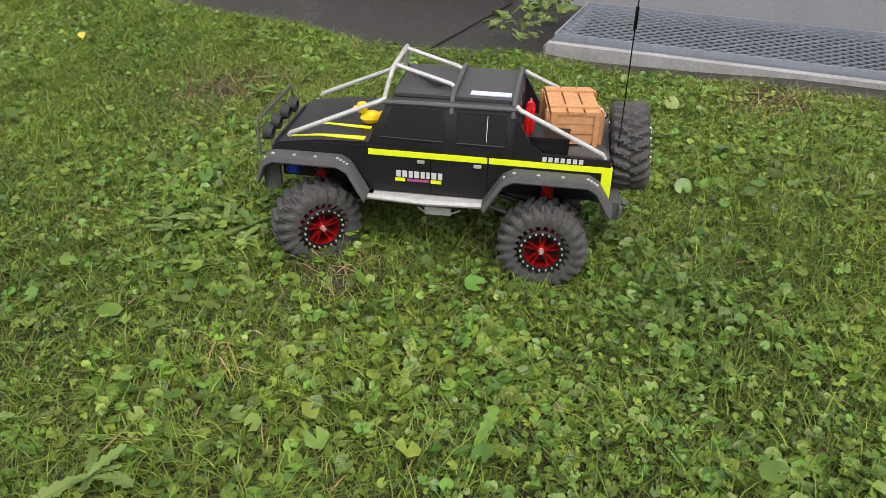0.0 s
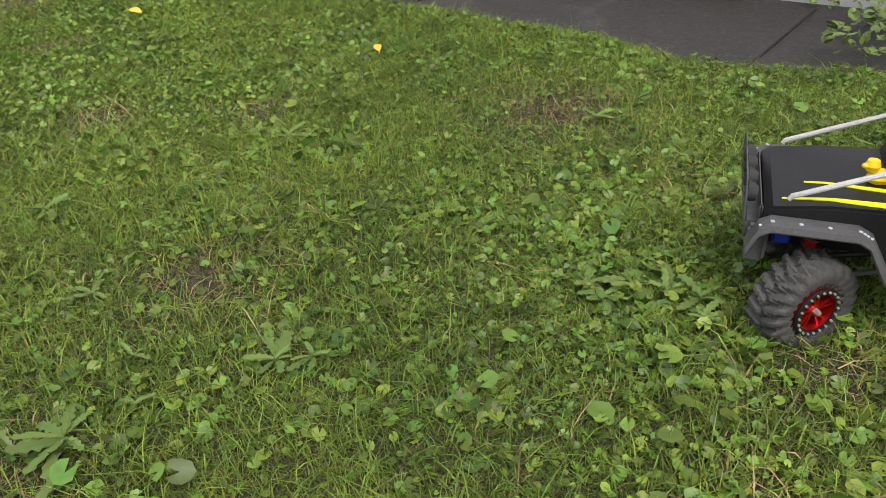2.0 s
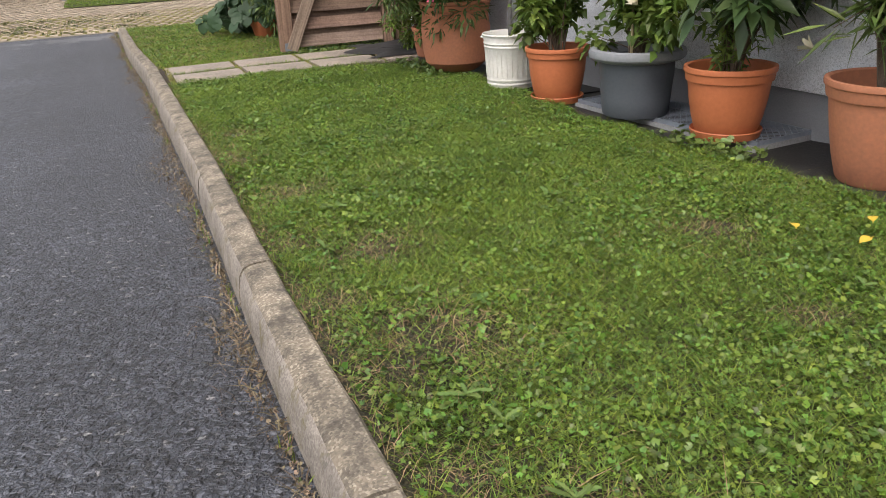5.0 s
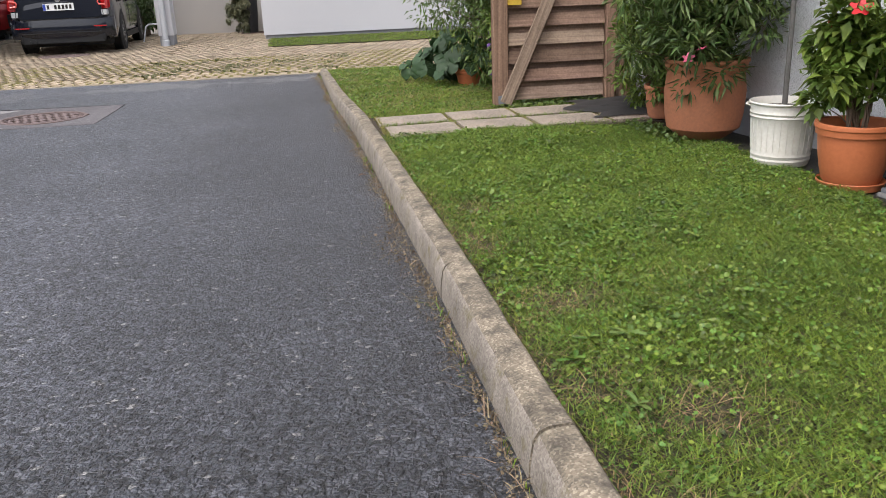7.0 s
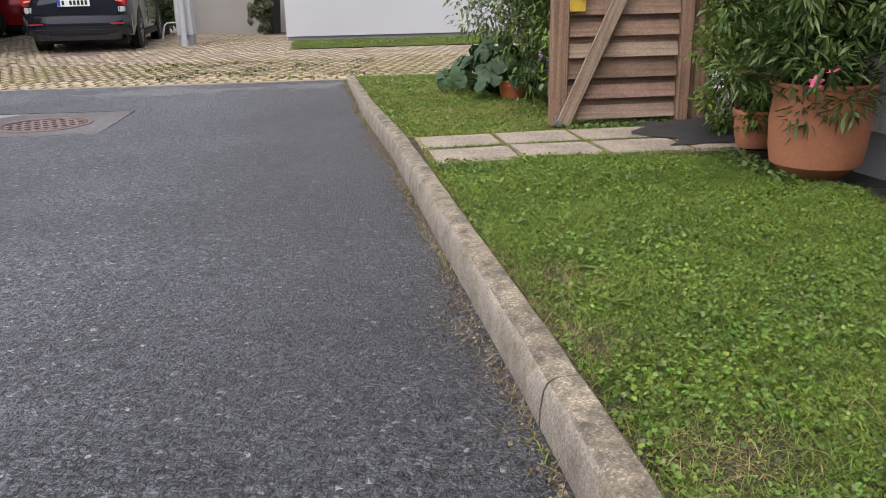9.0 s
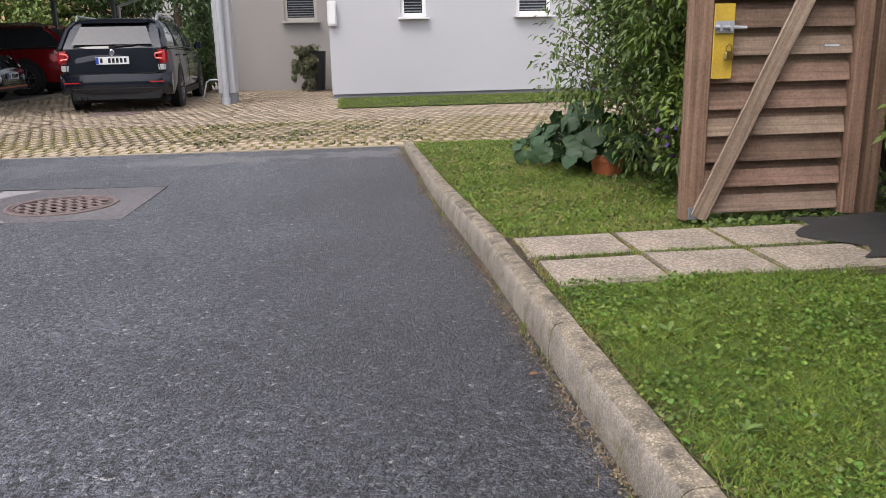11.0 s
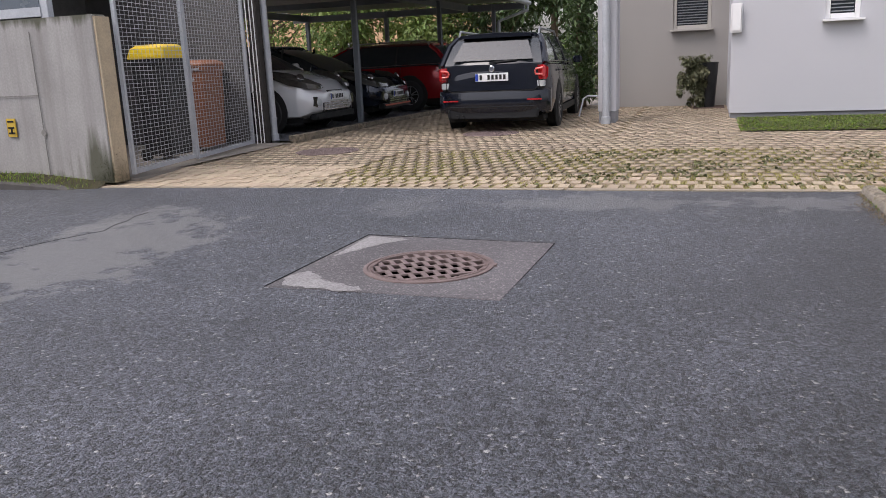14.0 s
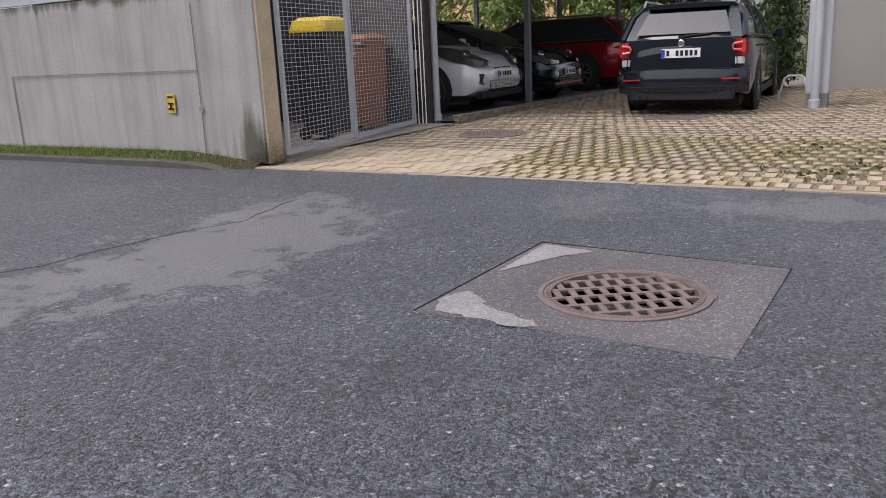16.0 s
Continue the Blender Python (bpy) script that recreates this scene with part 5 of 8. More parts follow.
# ---- plants ----
def plant(name, label, x, y, z, height, radius, stems, leaves, length, width, material, seed, lean=(0, 0), bare=0.25, droop=0.3, spread=0.9, branches=4, stem_r=0.006, category="plant", cluster=0.05, fill=0, centre=(0, 0, 0.5), radii=(0.4, 0.4, 0.4)):
    """Stems that fan out, branch, and carry leaves along their upper part."""
    rng = np.random.default_rng(seed)
    p = thing(name, label, category, pose(x, y, z))
    bm = B()
    lp, ld = [], []
    for _ in range(stems):
        a, k = rng.uniform(0, math.tau), rng.uniform(0.15, 1.0)
        tip = np.array((math.cos(a) * radius * k + lean[0], math.sin(a) * radius * k + lean[1], height * rng.uniform(0.7, 1.05)))
        base = np.array((math.cos(a) * 0.03, math.sin(a) * 0.03, 0.0))
        line = [base + (tip - base) * f * np.array((f ** 0.6, f ** 0.6, 1)) if f else base for f in (0, 0.25, 0.5, 0.75, 1)]
        tube(bm, line, [stem_r, stem_r * 0.85, stem_r * 0.7, stem_r * 0.5, stem_r * 0.25], 6)
        segs = [(line[i], line[i + 1]) for i in range(1, 4)]
        for _ in range(branches):
            i = rng.integers(1, 4)
            s = line[i] + (line[i + 1] - line[i]) * rng.uniform()
            d = rng.normal(0, 1, 3) * np.array((1, 1, 0.5)) + np.array((0, 0, 0.35))
            d /= np.linalg.norm(d)
            e = s + d * radius * rng.uniform(0.25, 0.6)
            tube(bm, [s, (s + e) / 2 + np.array((0, 0, 0.01)), e], [stem_r * 0.45, stem_r * 0.35, stem_r * 0.15], 5)
            segs.append((s, e))
        for s, e in segs:
            m = max(3, int(leaves / (stems * len(segs))))
            f = rng.uniform(bare * 0.5, 1.0, m)[:, None]
            lp.append(s + (e - s) * f + rng.normal(0, cluster * 0.4, (m, 3)))
            o = rng.normal(0, 1, (m, 3)) + 0.8 * (e - s) / (np.linalg.norm(e - s) + 1e-6)
            ld.append(o / np.linalg.norm(o, axis=1, keepdims=True))
    if fill:
        for _ in range(max(8, fill // 70)):
            d = rng.normal(0, 1, 3)
            d /= np.linalg.norm(d)
            c = np.array(centre) + d * np.array(radii) * rng.uniform(0.15, 1.0)
            q = rng.normal(0, 1, (70, 3))
            q /= np.linalg.norm(q, axis=1, keepdims=True)
            lp.append(c + q * 0.26 * min(radii) * rng.uniform(0.3, 1, (70, 1)))
            ld.append(q + np.array((0, 0, -0.1)))
            tube(bm, [np.array((0, 0, 0.02)), c * np.array((0.4, 0.4, 0.6)), c], [stem_r * 0.6, stem_r * 0.4, stem_r * 0.2], 5)
    part("stem", bm, M_STEM, p)
    V, F = scatter_leaves(rng, np.concatenate(lp), np.concatenate(ld), length, width, 0.2, droop, spread)
    soup("foliage", V, F, material, p)
    return p


def blossoms(parent, pts, petals, r, material, label, seed, bell=False):
    rng = random.Random(seed)
    for c in pts:
        bm = B()
        tilt = pose(*c, rng.uniform(-50, 70), rng.uniform(-50, 50), rng.uniform(0, 360))
        for k in range(petals):
            a = math.tau * k / petals
            q = tilt @ pose(0, 0, 0, 0, 0, math.degrees(a))
            zs = (0, 0.9 * r, 1.6 * r) if bell else (0, 0.25 * r, 0.4 * r)
            v = [bm.verts.new(q @ Vector(w)) for w in ((0, 0, 0), (0.45 * r, 0.4 * r, zs[1]), (r, 0.25 * r, zs[2]), (r * 1.05, -0.05 * r, zs[2] * 0.9), (0.45 * r, -0.3 * r, zs[1]))]
            bm.faces.new(v)
        part("blossom", bm, material, parent, label)


M_PINK = mat("pink_petal", (0.62, 0.10, 0.20), (0.5, 0.07, 0.15), 0.5, bump=0)
M_RED = mat("red_petal", (0.62, 0.02, 0.03), (0.5, 0.015, 0.02), 0.5, bump=0)
M_CREAM = mat("cream_petal", (0.62, 0.58, 0.42), (0.5, 0.46, 0.33), 0.5, bump=0, trans=0.2)
M_PURPLE = mat("purple_petal", (0.10, 0.035, 0.20), (0.07, 0.02, 0.15), 0.5, bump=0)

ole = plant("oleander", "bushy oleander with long narrow leaves in a large pot", -6.33, 1.72, 0.49, 1.15, 0.66, 18, 7600, 0.072, 0.018, mat("oleander_leaf", (0.125, 0.185, 0.05), (0.065, 0.11, 0.032), 0.45, scale=3, fine=20, bump=0, island=0.45, spec=0.45, trans=0.25), 21, (-0.02, -0.08), 0.1, 0.06, 0.9, 7, 0.008, "shrub", fill=7600, centre=(0.03, -0.08, 0.36), radii=(0.56, 0.38, 0.44))
blossoms(ole, [(0.42, -0.3, 0.1), (0.45, -0.25, 0.14), (0.2, -0.42, 0.55)], 5, 0.03, M_PINK, "pink oleander blossom", 1)
plant("trailing_shrub", "small-leaved shrub beside the large pot", -7.12, 1.82, 0.2, 1.15, 0.42, 14, 4200, 0.042, 0.022, M_LEAF_LIGHT, 22, (-0.05, -0.03), 0.1, 0.3, 0.9, 5, 0.005, "shrub", fill=4200, centre=(-0.03, -0.02, 0.5), radii=(0.4, 0.26, 0.62))
trunk = thing("young_tree", "slim grey-barked young tree stem in the white bucket", "tree", pose(-5.61, 1.75, 0.38))
bm = B()
tube(bm, [(0, 0, 0), (-0.01, 0.005, 0.4), (-0.03, 0.01, 0.9), (-0.03, 0.0, 1.5)], [0.0125, 0.011, 0.0105, 0.0095], 10)
part("trunk", bm, mat("grey_bark", (0.13, 0.125, 0.12), (0.085, 0.08, 0.075), 0.85, scale=30, fine=150), trunk)
rng_t = np.random.default_rng(5)
V, F = scatter_leaves(rng_t, rng_t.normal(0, 0.2, (900, 3)) + np.array((-0.03, 0, 1.55)), rng_t.normal(0, 1, (900, 3)), 0.07, 0.035)
soup("crown", V, F, M_LEAF, trunk)
hib = plant("hibiscus", "hibiscus with red blossoms in a small pot", -5.12, 1.755, 0.33, 0.75, 0.22, 8, 1700, 0.055, 0.042, M_LEAF_LIGHT, 23, (0, 0), 0.05, 0.35, 1.0, 4, 0.006, "shrub", fill=1100, centre=(-0.03, -0.05, 0.26), radii=(0.22, 0.22, 0.34))
blossoms(hib, [(-0.15, -0.05, 0.42), (0.1, -0.12, 0.5), (-0.05, 0.1, 0.62), (0.17, 0.02, 0.38)], 5, 0.04, M_RED, "red hibiscus blossom", 2)
rose = plant("rose_bush", "dense light green rose bush with a cane", -4.58, 1.835, 0.40, 0.85, 0.28, 12, 2600, 0.052, 0.036, M_LEAF_LIGHT, 24, (0, 0), 0.05, 0.25, 1.0, 6, 0.006, "shrub", fill=2200, centre=(0, 0, 0.35), radii=(0.3, 0.28, 0.4))
blossoms(rose, [(0.1, -0.2, 0.5), (-0.12, -0.1, 0.6)], 8, 0.025, M_RED, "dark red rose blossom", 3)
bm = B()
tube(bm, [(0.03, -0.05, 0), (0.035, -0.06, 1.2)], 0.006, 8)
part("cane", bm, mat("bamboo_cane", (0.45, 0.36, 0.2), (0.38, 0.3, 0.16), 0.6), rose)
trumpet = plant("angels_trumpet", "dark-leaved shrub with white trumpet blossoms", -4.06, 1.885, 0.37, 1.0, 0.38, 12, 1500, 0.10, 0.05, M_LEAF_DARK, 25, (0.1, 0.0), 0.45, 0.3, 0.9, 4, 0.009, "shrub", fill=1300, centre=(0.14, 0, 0.62), radii=(0.4, 0.28, 0.34))
low = plant("young_shoots", "thin young shoots around the shrub's foot", -4.06, 1.885, 0.37, 0.3, 0.15, 16, 420, 0.06, 0.016, M_LEAF_LIGHT, 26, (0, 0), 0.1, 0.1, 0.9, 2, 0.003)
blossoms(trumpet, [(-0.3, -0.2, 0.32), (-0.18, -0.3, 0.28), (0.34, 0.05, 0.14)], 6, 0.03, M_CREAM, "white trumpet blossom", 4, True)
plant("narrow_leaf_shrub", "shrub with long narrow dark leaves in a pot", -3.40, 1.93, 0.40, 0.8, 0.3, 9, 1000, 0.12, 0.016, M_LEAF, 27, (0.04, 0), 0.3, 0.05, 0.7, 3, 0.008, "shrub", fill=700, centre=(0.05, 0, 0.5), radii=(0.28, 0.26, 0.32))
plant("potted_herb", "low green herb in the large pot", -2.79, 1.95, 0.44, 0.3, 0.15, 10, 260, 0.06, 0.03, M_LEAF, 28, (0, 0), 0.1, 0.3, 0.9, 2, 0.004)
plant("ivy_seedling", "small ivy plant in the brown pot", -7.0, 1.83, 0.30, 0.2, 0.14, 9, 240, 0.045, 0.035, M_LEAF, 29, (0, 0), 0.1, 0.3, 1.0, 2, 0.003)

# ---- garden gate, standing open ----
GATE_X = -7.92
gate = thing("garden_gate", "open weathered louvre-board garden gate with a diagonal brace", "gate")
for y, w, z1, m_ in ((1.015, 0.105, 1.75, M_STILE), (1.83, 0.075, 1.7, M_STILE)):
    bm = B()
    box(bm, (GATE_X, y, (0.13 + z1) / 2), (0.075, w, z1 - 0.13), bev=0.006)
    part("stile", bm, m_, gate)
for i in range(13):
    z = 0.195 + i * 0.1265
    bm = B()
    box(bm, (0, 0, 0), (0.018, 0.725, 0.086), bev=0.004)
    part("louvre_board", bm, M_WOOD_GREY if i in (0, 3, 6) else M_WOOD, gate, m=pose(GATE_X - 0.012, 1.43, z, 0, -14, 0))
    bm = B()
    box(bm, (0, 0, 0), (0.016, 0.725, 0.06), bev=0.003)
    part("rear_board", bm, M_WOOD, gate, m=pose(GATE_X - 0.04, 1.43, z + 0.06, 0, -14, 0))
bm = B()
box(bm, (0, 0, 0), (0.022, 0.088, 1.32), bev=0.004)
part("diagonal_brace", bm, M_BRACE, gate, m=pose(GATE_X + 0.04, 1.315, 0.74, -24.5, 0, 0))
bm = B()
box(bm, (GATE_X + 0.03, 1.115, 0.98), (0.03, 0.1, 0.34), bev=0.004)
part("latch_block", bm, M_YELLOWWOOD, gate, "yellow painted block under the latch")
bm = B()
box(bm, (GATE_X + 0.05, 1.115, 1.045), (0.008, 0.09, 0.055), bev=0.002)
tube(bm, [(GATE_X + 0.06, 1.06, 1.045), (GATE_X + 0.06, 1.215, 1.04)], 0.008, 8)
box(bm, (GATE_X + 0.062, 1.09, 1.045), (0.02, 0.012, 0.04))
box(bm, (GATE_X + 0.062, 1.14, 1.045), (0.02, 0.012, 0.04))
part("bolt_latch", bm, M_STEEL, gate, "galvanised sliding bolt")
bm = B()
box(bm, (GATE_X + 0.062, 1.135, 0.915), (0.022, 0.045, 0.042), bev=0.008)
tube(bm, [(GATE_X + 0.062, 1.122, 0.93), (GATE_X + 0.062, 1.122, 0.955), (GATE_X + 0.062, 1.135, 0.968), (GATE_X + 0.062, 1.148, 0.955), (GATE_X + 0.062, 1.148, 0.93)], 0.004, 6)
part("padlock", bm, mat("brass", (0.45, 0.33, 0.12), (0.35, 0.25, 0.09), 0.35, metal=0.9), gate, "brass padlock")
bm = B()
box(bm, (GATE_X + 0.042, 1.015, 0.165), (0.012, 0.05, 0.06), bev=0.003)
part("foot_bracket", bm, M_STEEL_GREY, gate)
for z in (0.95, 0.4):
    bm = B()
    tube(bm, [(GATE_X + 0.045, 1.62, z), (GATE_X + 0.075, 1.62, z), (GATE_X + 0.075, 1.67, z)], 0.006, 6)
    part("hook", bm, M_STEEL, gate) if z > 0.9 else bm.free()
fence_post = thing("fence_post", "square orange-brown timber fence post", "fence post", pose(-7.96, 1.96, 0.9))
bm = B()
box(bm, (0, 0, 0), (0.09, 0.085, 1.7), bev=0.006)
part("post", bm, M_STILE, fence_post)
bm = B()
box(bm, (0, 0, -0.86), (0.1, 0.1, 0.06), bev=0.004)
part("post_shoe", bm, M_STEEL, fence_post)
mat_thing = thing("ground_sheet", "black weed-control sheet lying beside the path", "ground sheet", pose(-7.45, 1.72, 0.152))
bm = B()
r_ = random.Random(8)
gx, gy = 10, 8
vv = [[bm.verts.new((-0.36 + 0.72 * i / gx + r_.uniform(-0.015, 0.015), -0.3 + 0.6 * j / gy + r_.uniform(-0.02, 0.02) + 0.08 * math.sin(i), 0.012 * math.sin(1.7 * i) * math.cos(1.3 * j) + 0.0 if 0 < i < gx and 0 < j < gy else -0.015)) for j in range(gy + 1)] for i in range(gx + 1)]
for i in range(gx):
    for j in range(gy):
        bm.faces.new((vv[i][j], vv[i + 1][j], vv[i + 1][j + 1], vv[i][j + 1]))
part("sheet", bm, mat("weed_sheet", (0.022, 0.022, 0.024), (0.035, 0.033, 0.032), 0.7, scale=8, fine=90, bump=0.4), mat_thing)

# ---- garden bed behind the gate ----
plant("garden_shrub", "tall dense garden shrub beside the open gate", -9.3, 1.75, 0.1, 2.5, 0.85, 22, 12000, 0.052, 0.023, M_LEAF, 31, (-0.1, -0.1), 0.05, 0.3, 0.9, 9, 0.014, "shrub", fill=17000, centre=(-0.1, -0.3, 1.05), radii=(0.85, 0.8, 1.05))
plant("garden_shrub", "tall light-leaved shrub arching over the bed", -8.75, 1.55, 0.1, 2.0, 0.55, 14, 6200, 0.06, 0.022, M_LEAF_LIGHT, 32, (0, -0.1), 0.05, 0.35, 0.8, 7, 0.01, "shrub", fill=7000, centre=(0.05, -0.1, 0.85), radii=(0.5, 0.42, 0.8))
plant("garden_shrub", "broad dark shrub at the back of the bed", -10.3, 2.3, 0.05, 2.3, 0.95, 18, 6500, 0.09, 0.045, M_LEAF_DARK, 33, (0, 0), 0.05, 0.3, 0.9, 8, 0.014, "shrub", fill=6000, centre=(0, -0.2, 1.0), radii=(0.9, 0.9, 1.0))
plant("garden_shrub", "shrub rising behind the garden gate", -8.5, 2.5, 0.1, 2.4, 0.9, 18, 6500, 0.085, 0.04, M_LEAF, 34, (0, 0), 0.05, 0.3, 0.9, 8, 0.012, "shrub", fill=6000, centre=(0, 0, 1.1), radii=(0.9, 0.8, 1.1))
petunia = plant("petunia", "purple petunias trailing near the gate", -8.75, 1.36, 0.13, 0.55, 0.24, 12, 1300, 0.05, 0.03, M_LEAF, 35, (0, 0), 0.05, 0.4, 1.0, 5, 0.004, fill=1200, centre=(0, 0, 0.25), radii=(0.25, 0.24, 0.28))
pr = random.Random(6)
blossoms(petunia, [(pr.uniform(-0.1, 0.25), pr.uniform(-0.26, 0.1), pr.uniform(0.05, 0.45)) for _ in range(26)], 5, 0.019, M_PURPLE, "purple petunia blossom", 5)


def big_leaf_plant(name, label, x, y, z, n, radius, size, seed, hmax):
    """Large broad leaves on stalks: each leaf a curved, pointed shield with a raised midrib."""
    rng = random.Random(seed)
    p = thing(name, label, "plant", pose(x, y, z))
    for _ in range(n):
        a, k = rng.uniform(0, math.tau), math.sqrt(rng.uniform(0.02, 1))
        c = Vector((math.cos(a) * radius * k, math.sin(a) * radius * k, hmax * (1.05 - 0.75 * k) * rng.uniform(0.75, 1.15)))
        s = size * rng.uniform(0.65, 1.2)
        bm = B()
        tube(bm, [(c.x * 0.2, c.y * 0.2, -0.02), (c.x * 0.6, c.y * 0.6, c.z * 0.7), c], [0.006, 0.005, 0.004], 5)
        m = Matrix.Translation(c) @ pose(0, 0, 0, 0, 0, math.degrees(a)) @ pose(0, 0, 0, rng.uniform(-18, 18), rng.uniform(15, 75), rng.uniform(-30, 30))
        rows = []
        for i in range(8):
            u = i / 7
            w = s * 0.52 * (math.sin(math.pi * min(1, u * 0.86 + 0.14)) ** 0.75)
            zz = -s * 0.28 * u * u
            rows.append([bm.verts.new(m @ Vector((s * (u - 0.12) - (0.1 * s if abs(q) == 2 and i == 0 else 0), w * q / 2, zz + 0.05 * s * abs(q) * (0.7 + 0.5 * math.sin(i * 2.1 + q)) - 0.02 * s * q * q))) for q in (-2, -1, 0, 1, 2)])
        for r0, r1 in zip(rows, rows[1:]):
            for j in range(4):
                bm.faces.new((r0[j], r1[j], r1[j + 1], r0[j + 1]))
        part("leaf", bm, M_LEAF_BLUE, p)
    return p


big_leaf_plant("squash_plant", "squash plant with large blue-green leaves on the bed edge", -10.0, 1.12, 0.1, 80, 0.44, 0.12, 41, 0.46)
big_leaf_plant("squash_plant", "squash plant spilling large leaves over the lawn", -10.4, 1.05, 0.08, 60, 0.44, 0.11, 42, 0.36)
big_leaf_plant("squash_plant", "squash plant growing from the small pot", -9.72, 1.2, 0.26, 16, 0.24, 0.15, 43, 0.26)

# ivy planter in the recess
ivy_tub = thing("planter", "tall dark planter on a rusty mat", "planter", pose(-21.9, -1.25, 0.02))
lathe_part("tub", [(0, 0), (0.15, 0), (0.2, 0.8), (0.21, 0.82), (0.18, 0.82), (0.17, 0.75), (0, 0.75)], M_BIN_BLACK, ivy_tub)
bm = B()
box(bm, (0.1, 0.05, 0.004), (0.8, 0.55, 0.012), bev=0.003)
part("door_mat", bm, mat("rust_mat", (0.10, 0.06, 0.045), (0.07, 0.045, 0.035), 0.9), ivy_tub)
ivy = plant("ivy", "ivy hanging over the tall planter", -21.85, -1.38, 0.25, 0.72, 0.27, 14, 2600, 0.05, 0.045, mat("variegated_ivy_leaf", (0.17, 0.175, 0.10), (0.09, 0.10, 0.05), 0.5, scale=4, fine=30, bump=0, island=0.5, trans=0.15), 36, (0.05, -0.1), 0.02, 0.5, 1.0, 5, 0.004, fill=4600, centre=(0.14, -0.1, 0.24), radii=(0.24, 0.3, 0.5))

# ---- parked cars ----
M_GLASSDARK = mat("tinted_car_glass", (0.035, 0.04, 0.045), (0.025, 0.03, 0.035), 0.05, bump=0.0, spec=0.9)
M_CHROME = mat("chrome", (0.7, 0.7, 0.72), (0.6, 0.6, 0.62), 0.15, metal=1.0, bump=0)
M_ALLOY = mat("alloy_rim", (0.42, 0.43, 0.45), (0.33, 0.34, 0.36), 0.3, metal=0.8, bump=0)
M_TAIL = mat("red_tail_lamp", (0.45, 0.012, 0.015), (0.3, 0.008, 0.01), 0.12, bump=0, coat=0.6)
# lens red lightened so the colour holds the glare on the insert
M_TAILGLOW = mat("bright_red_lens", (0.75, 0.13, 0.11), (0.6, 0.08, 0.07), 0.12, bump=0, coat=0.6)
M_HEADLAMP = mat("smoky_headlamp", (0.075, 0.07, 0.062), (0.035, 0.033, 0.03), 0.06, bump=0, coat=0.9)
M_LAMP = mat("clear_lamp", (0.55, 0.57, 0.58), (0.4, 0.42, 0.43), 0.08, bump=0, coat=0.8)
M_PLATE = mat("number_plate", (0.78, 0.79, 0.8), (0.72, 0.73, 0.74), 0.4, bump=0)
M_EUBLUE = mat("plate_blue", (0.02, 0.06, 0.4), rough=0.4, bump=0)
M_TRIM = mat("black_plastic_trim", (0.014, 0.015, 0.016), (0.02, 0.021, 0.023), 0.55, fine=200, bump=0.15, spec=0.25)
M_UNDER = mat("underbody", (0.012, 0.012, 0.012), rough=0.9, bump=0)


def paint(name, a, metal=0.35):
    return mat(name, a, tuple(0.88 * c for c in a), 0.16, metal=metal, scale=2, fine=300, bump=0.003, coat=0.6, spec=0.3)


def car_wheel(parent, x, y, r, w, side):
    wh = B()
    rot = pose(x, y, r, 90 * -side, 0, 0)
    lathe(wh, [(r * 0.62, -w / 2), (r * 0.9, -w / 2), (r * 0.985, -w * 0.38), (r, -w * 0.2), (r, w * 0.2), (r * 0.985, w * 0.38), (r * 0.9, w / 2), (r * 0.64, w / 2), (r * 0.62, w * 0.3)], 36, rot)
    t = part("wheel", wh, M_RUBBER, parent)
    bm = B()
    lathe(bm, [(r * 0.64, w * 0.48), (r * 0.62, w * 0.5), (r * 0.58, w * 0.34), (r * 0.5, w * 0.1), (0, w * 0.05)], 36, rot)
    part("rim_barrel", bm, M_TRIM, t)
    bm = B()
    lathe(bm, [(0, w * 0.42), (r * 0.12, w * 0.42), (r * 0.14, w * 0.3), (0, w * 0.3)], 20, rot)
    for k in range(10):
        a = math.tau * k / 10 + (0.12 if k % 2 else -0.12)
        box(bm, (r * 0.36, 0, w * 0.38), (r * 0.5, r * 0.065, w * 0.1), rot @ pose(0, 0, 0, 0, 0, math.degrees(a)))
    lathe(bm, [(r * 0.57, w * 0.44), (r * 0.64, w * 0.48), (r * 0.64, w * 0.4), (r * 0.57, w * 0.36)], 36, rot)
    part("rim", bm, M_ALLOY, t)


def section(x, w, zb, zt, crown, tuck=0.04):
    """Half-round car body ring at x: w half width, zb underside, zt deck at the middle."""
    sh = zb + (zt - zb) * 0.62
    right = [(w * 0.78, zb), (w * 0.95, zb + 0.04), (w * 0.995, zb + (sh - zb) * 0.45), (w, sh), (w - tuck, zt - 0.05), (w - tuck - 0.05, zt - 0.015), (w * 0.5, zt + crown * 0.7)]
    ring = right + [(0, zt + crown)] + [(-a, b) for a, b in right[::-1]]
    return [(x, a, b) for a, b in ring]


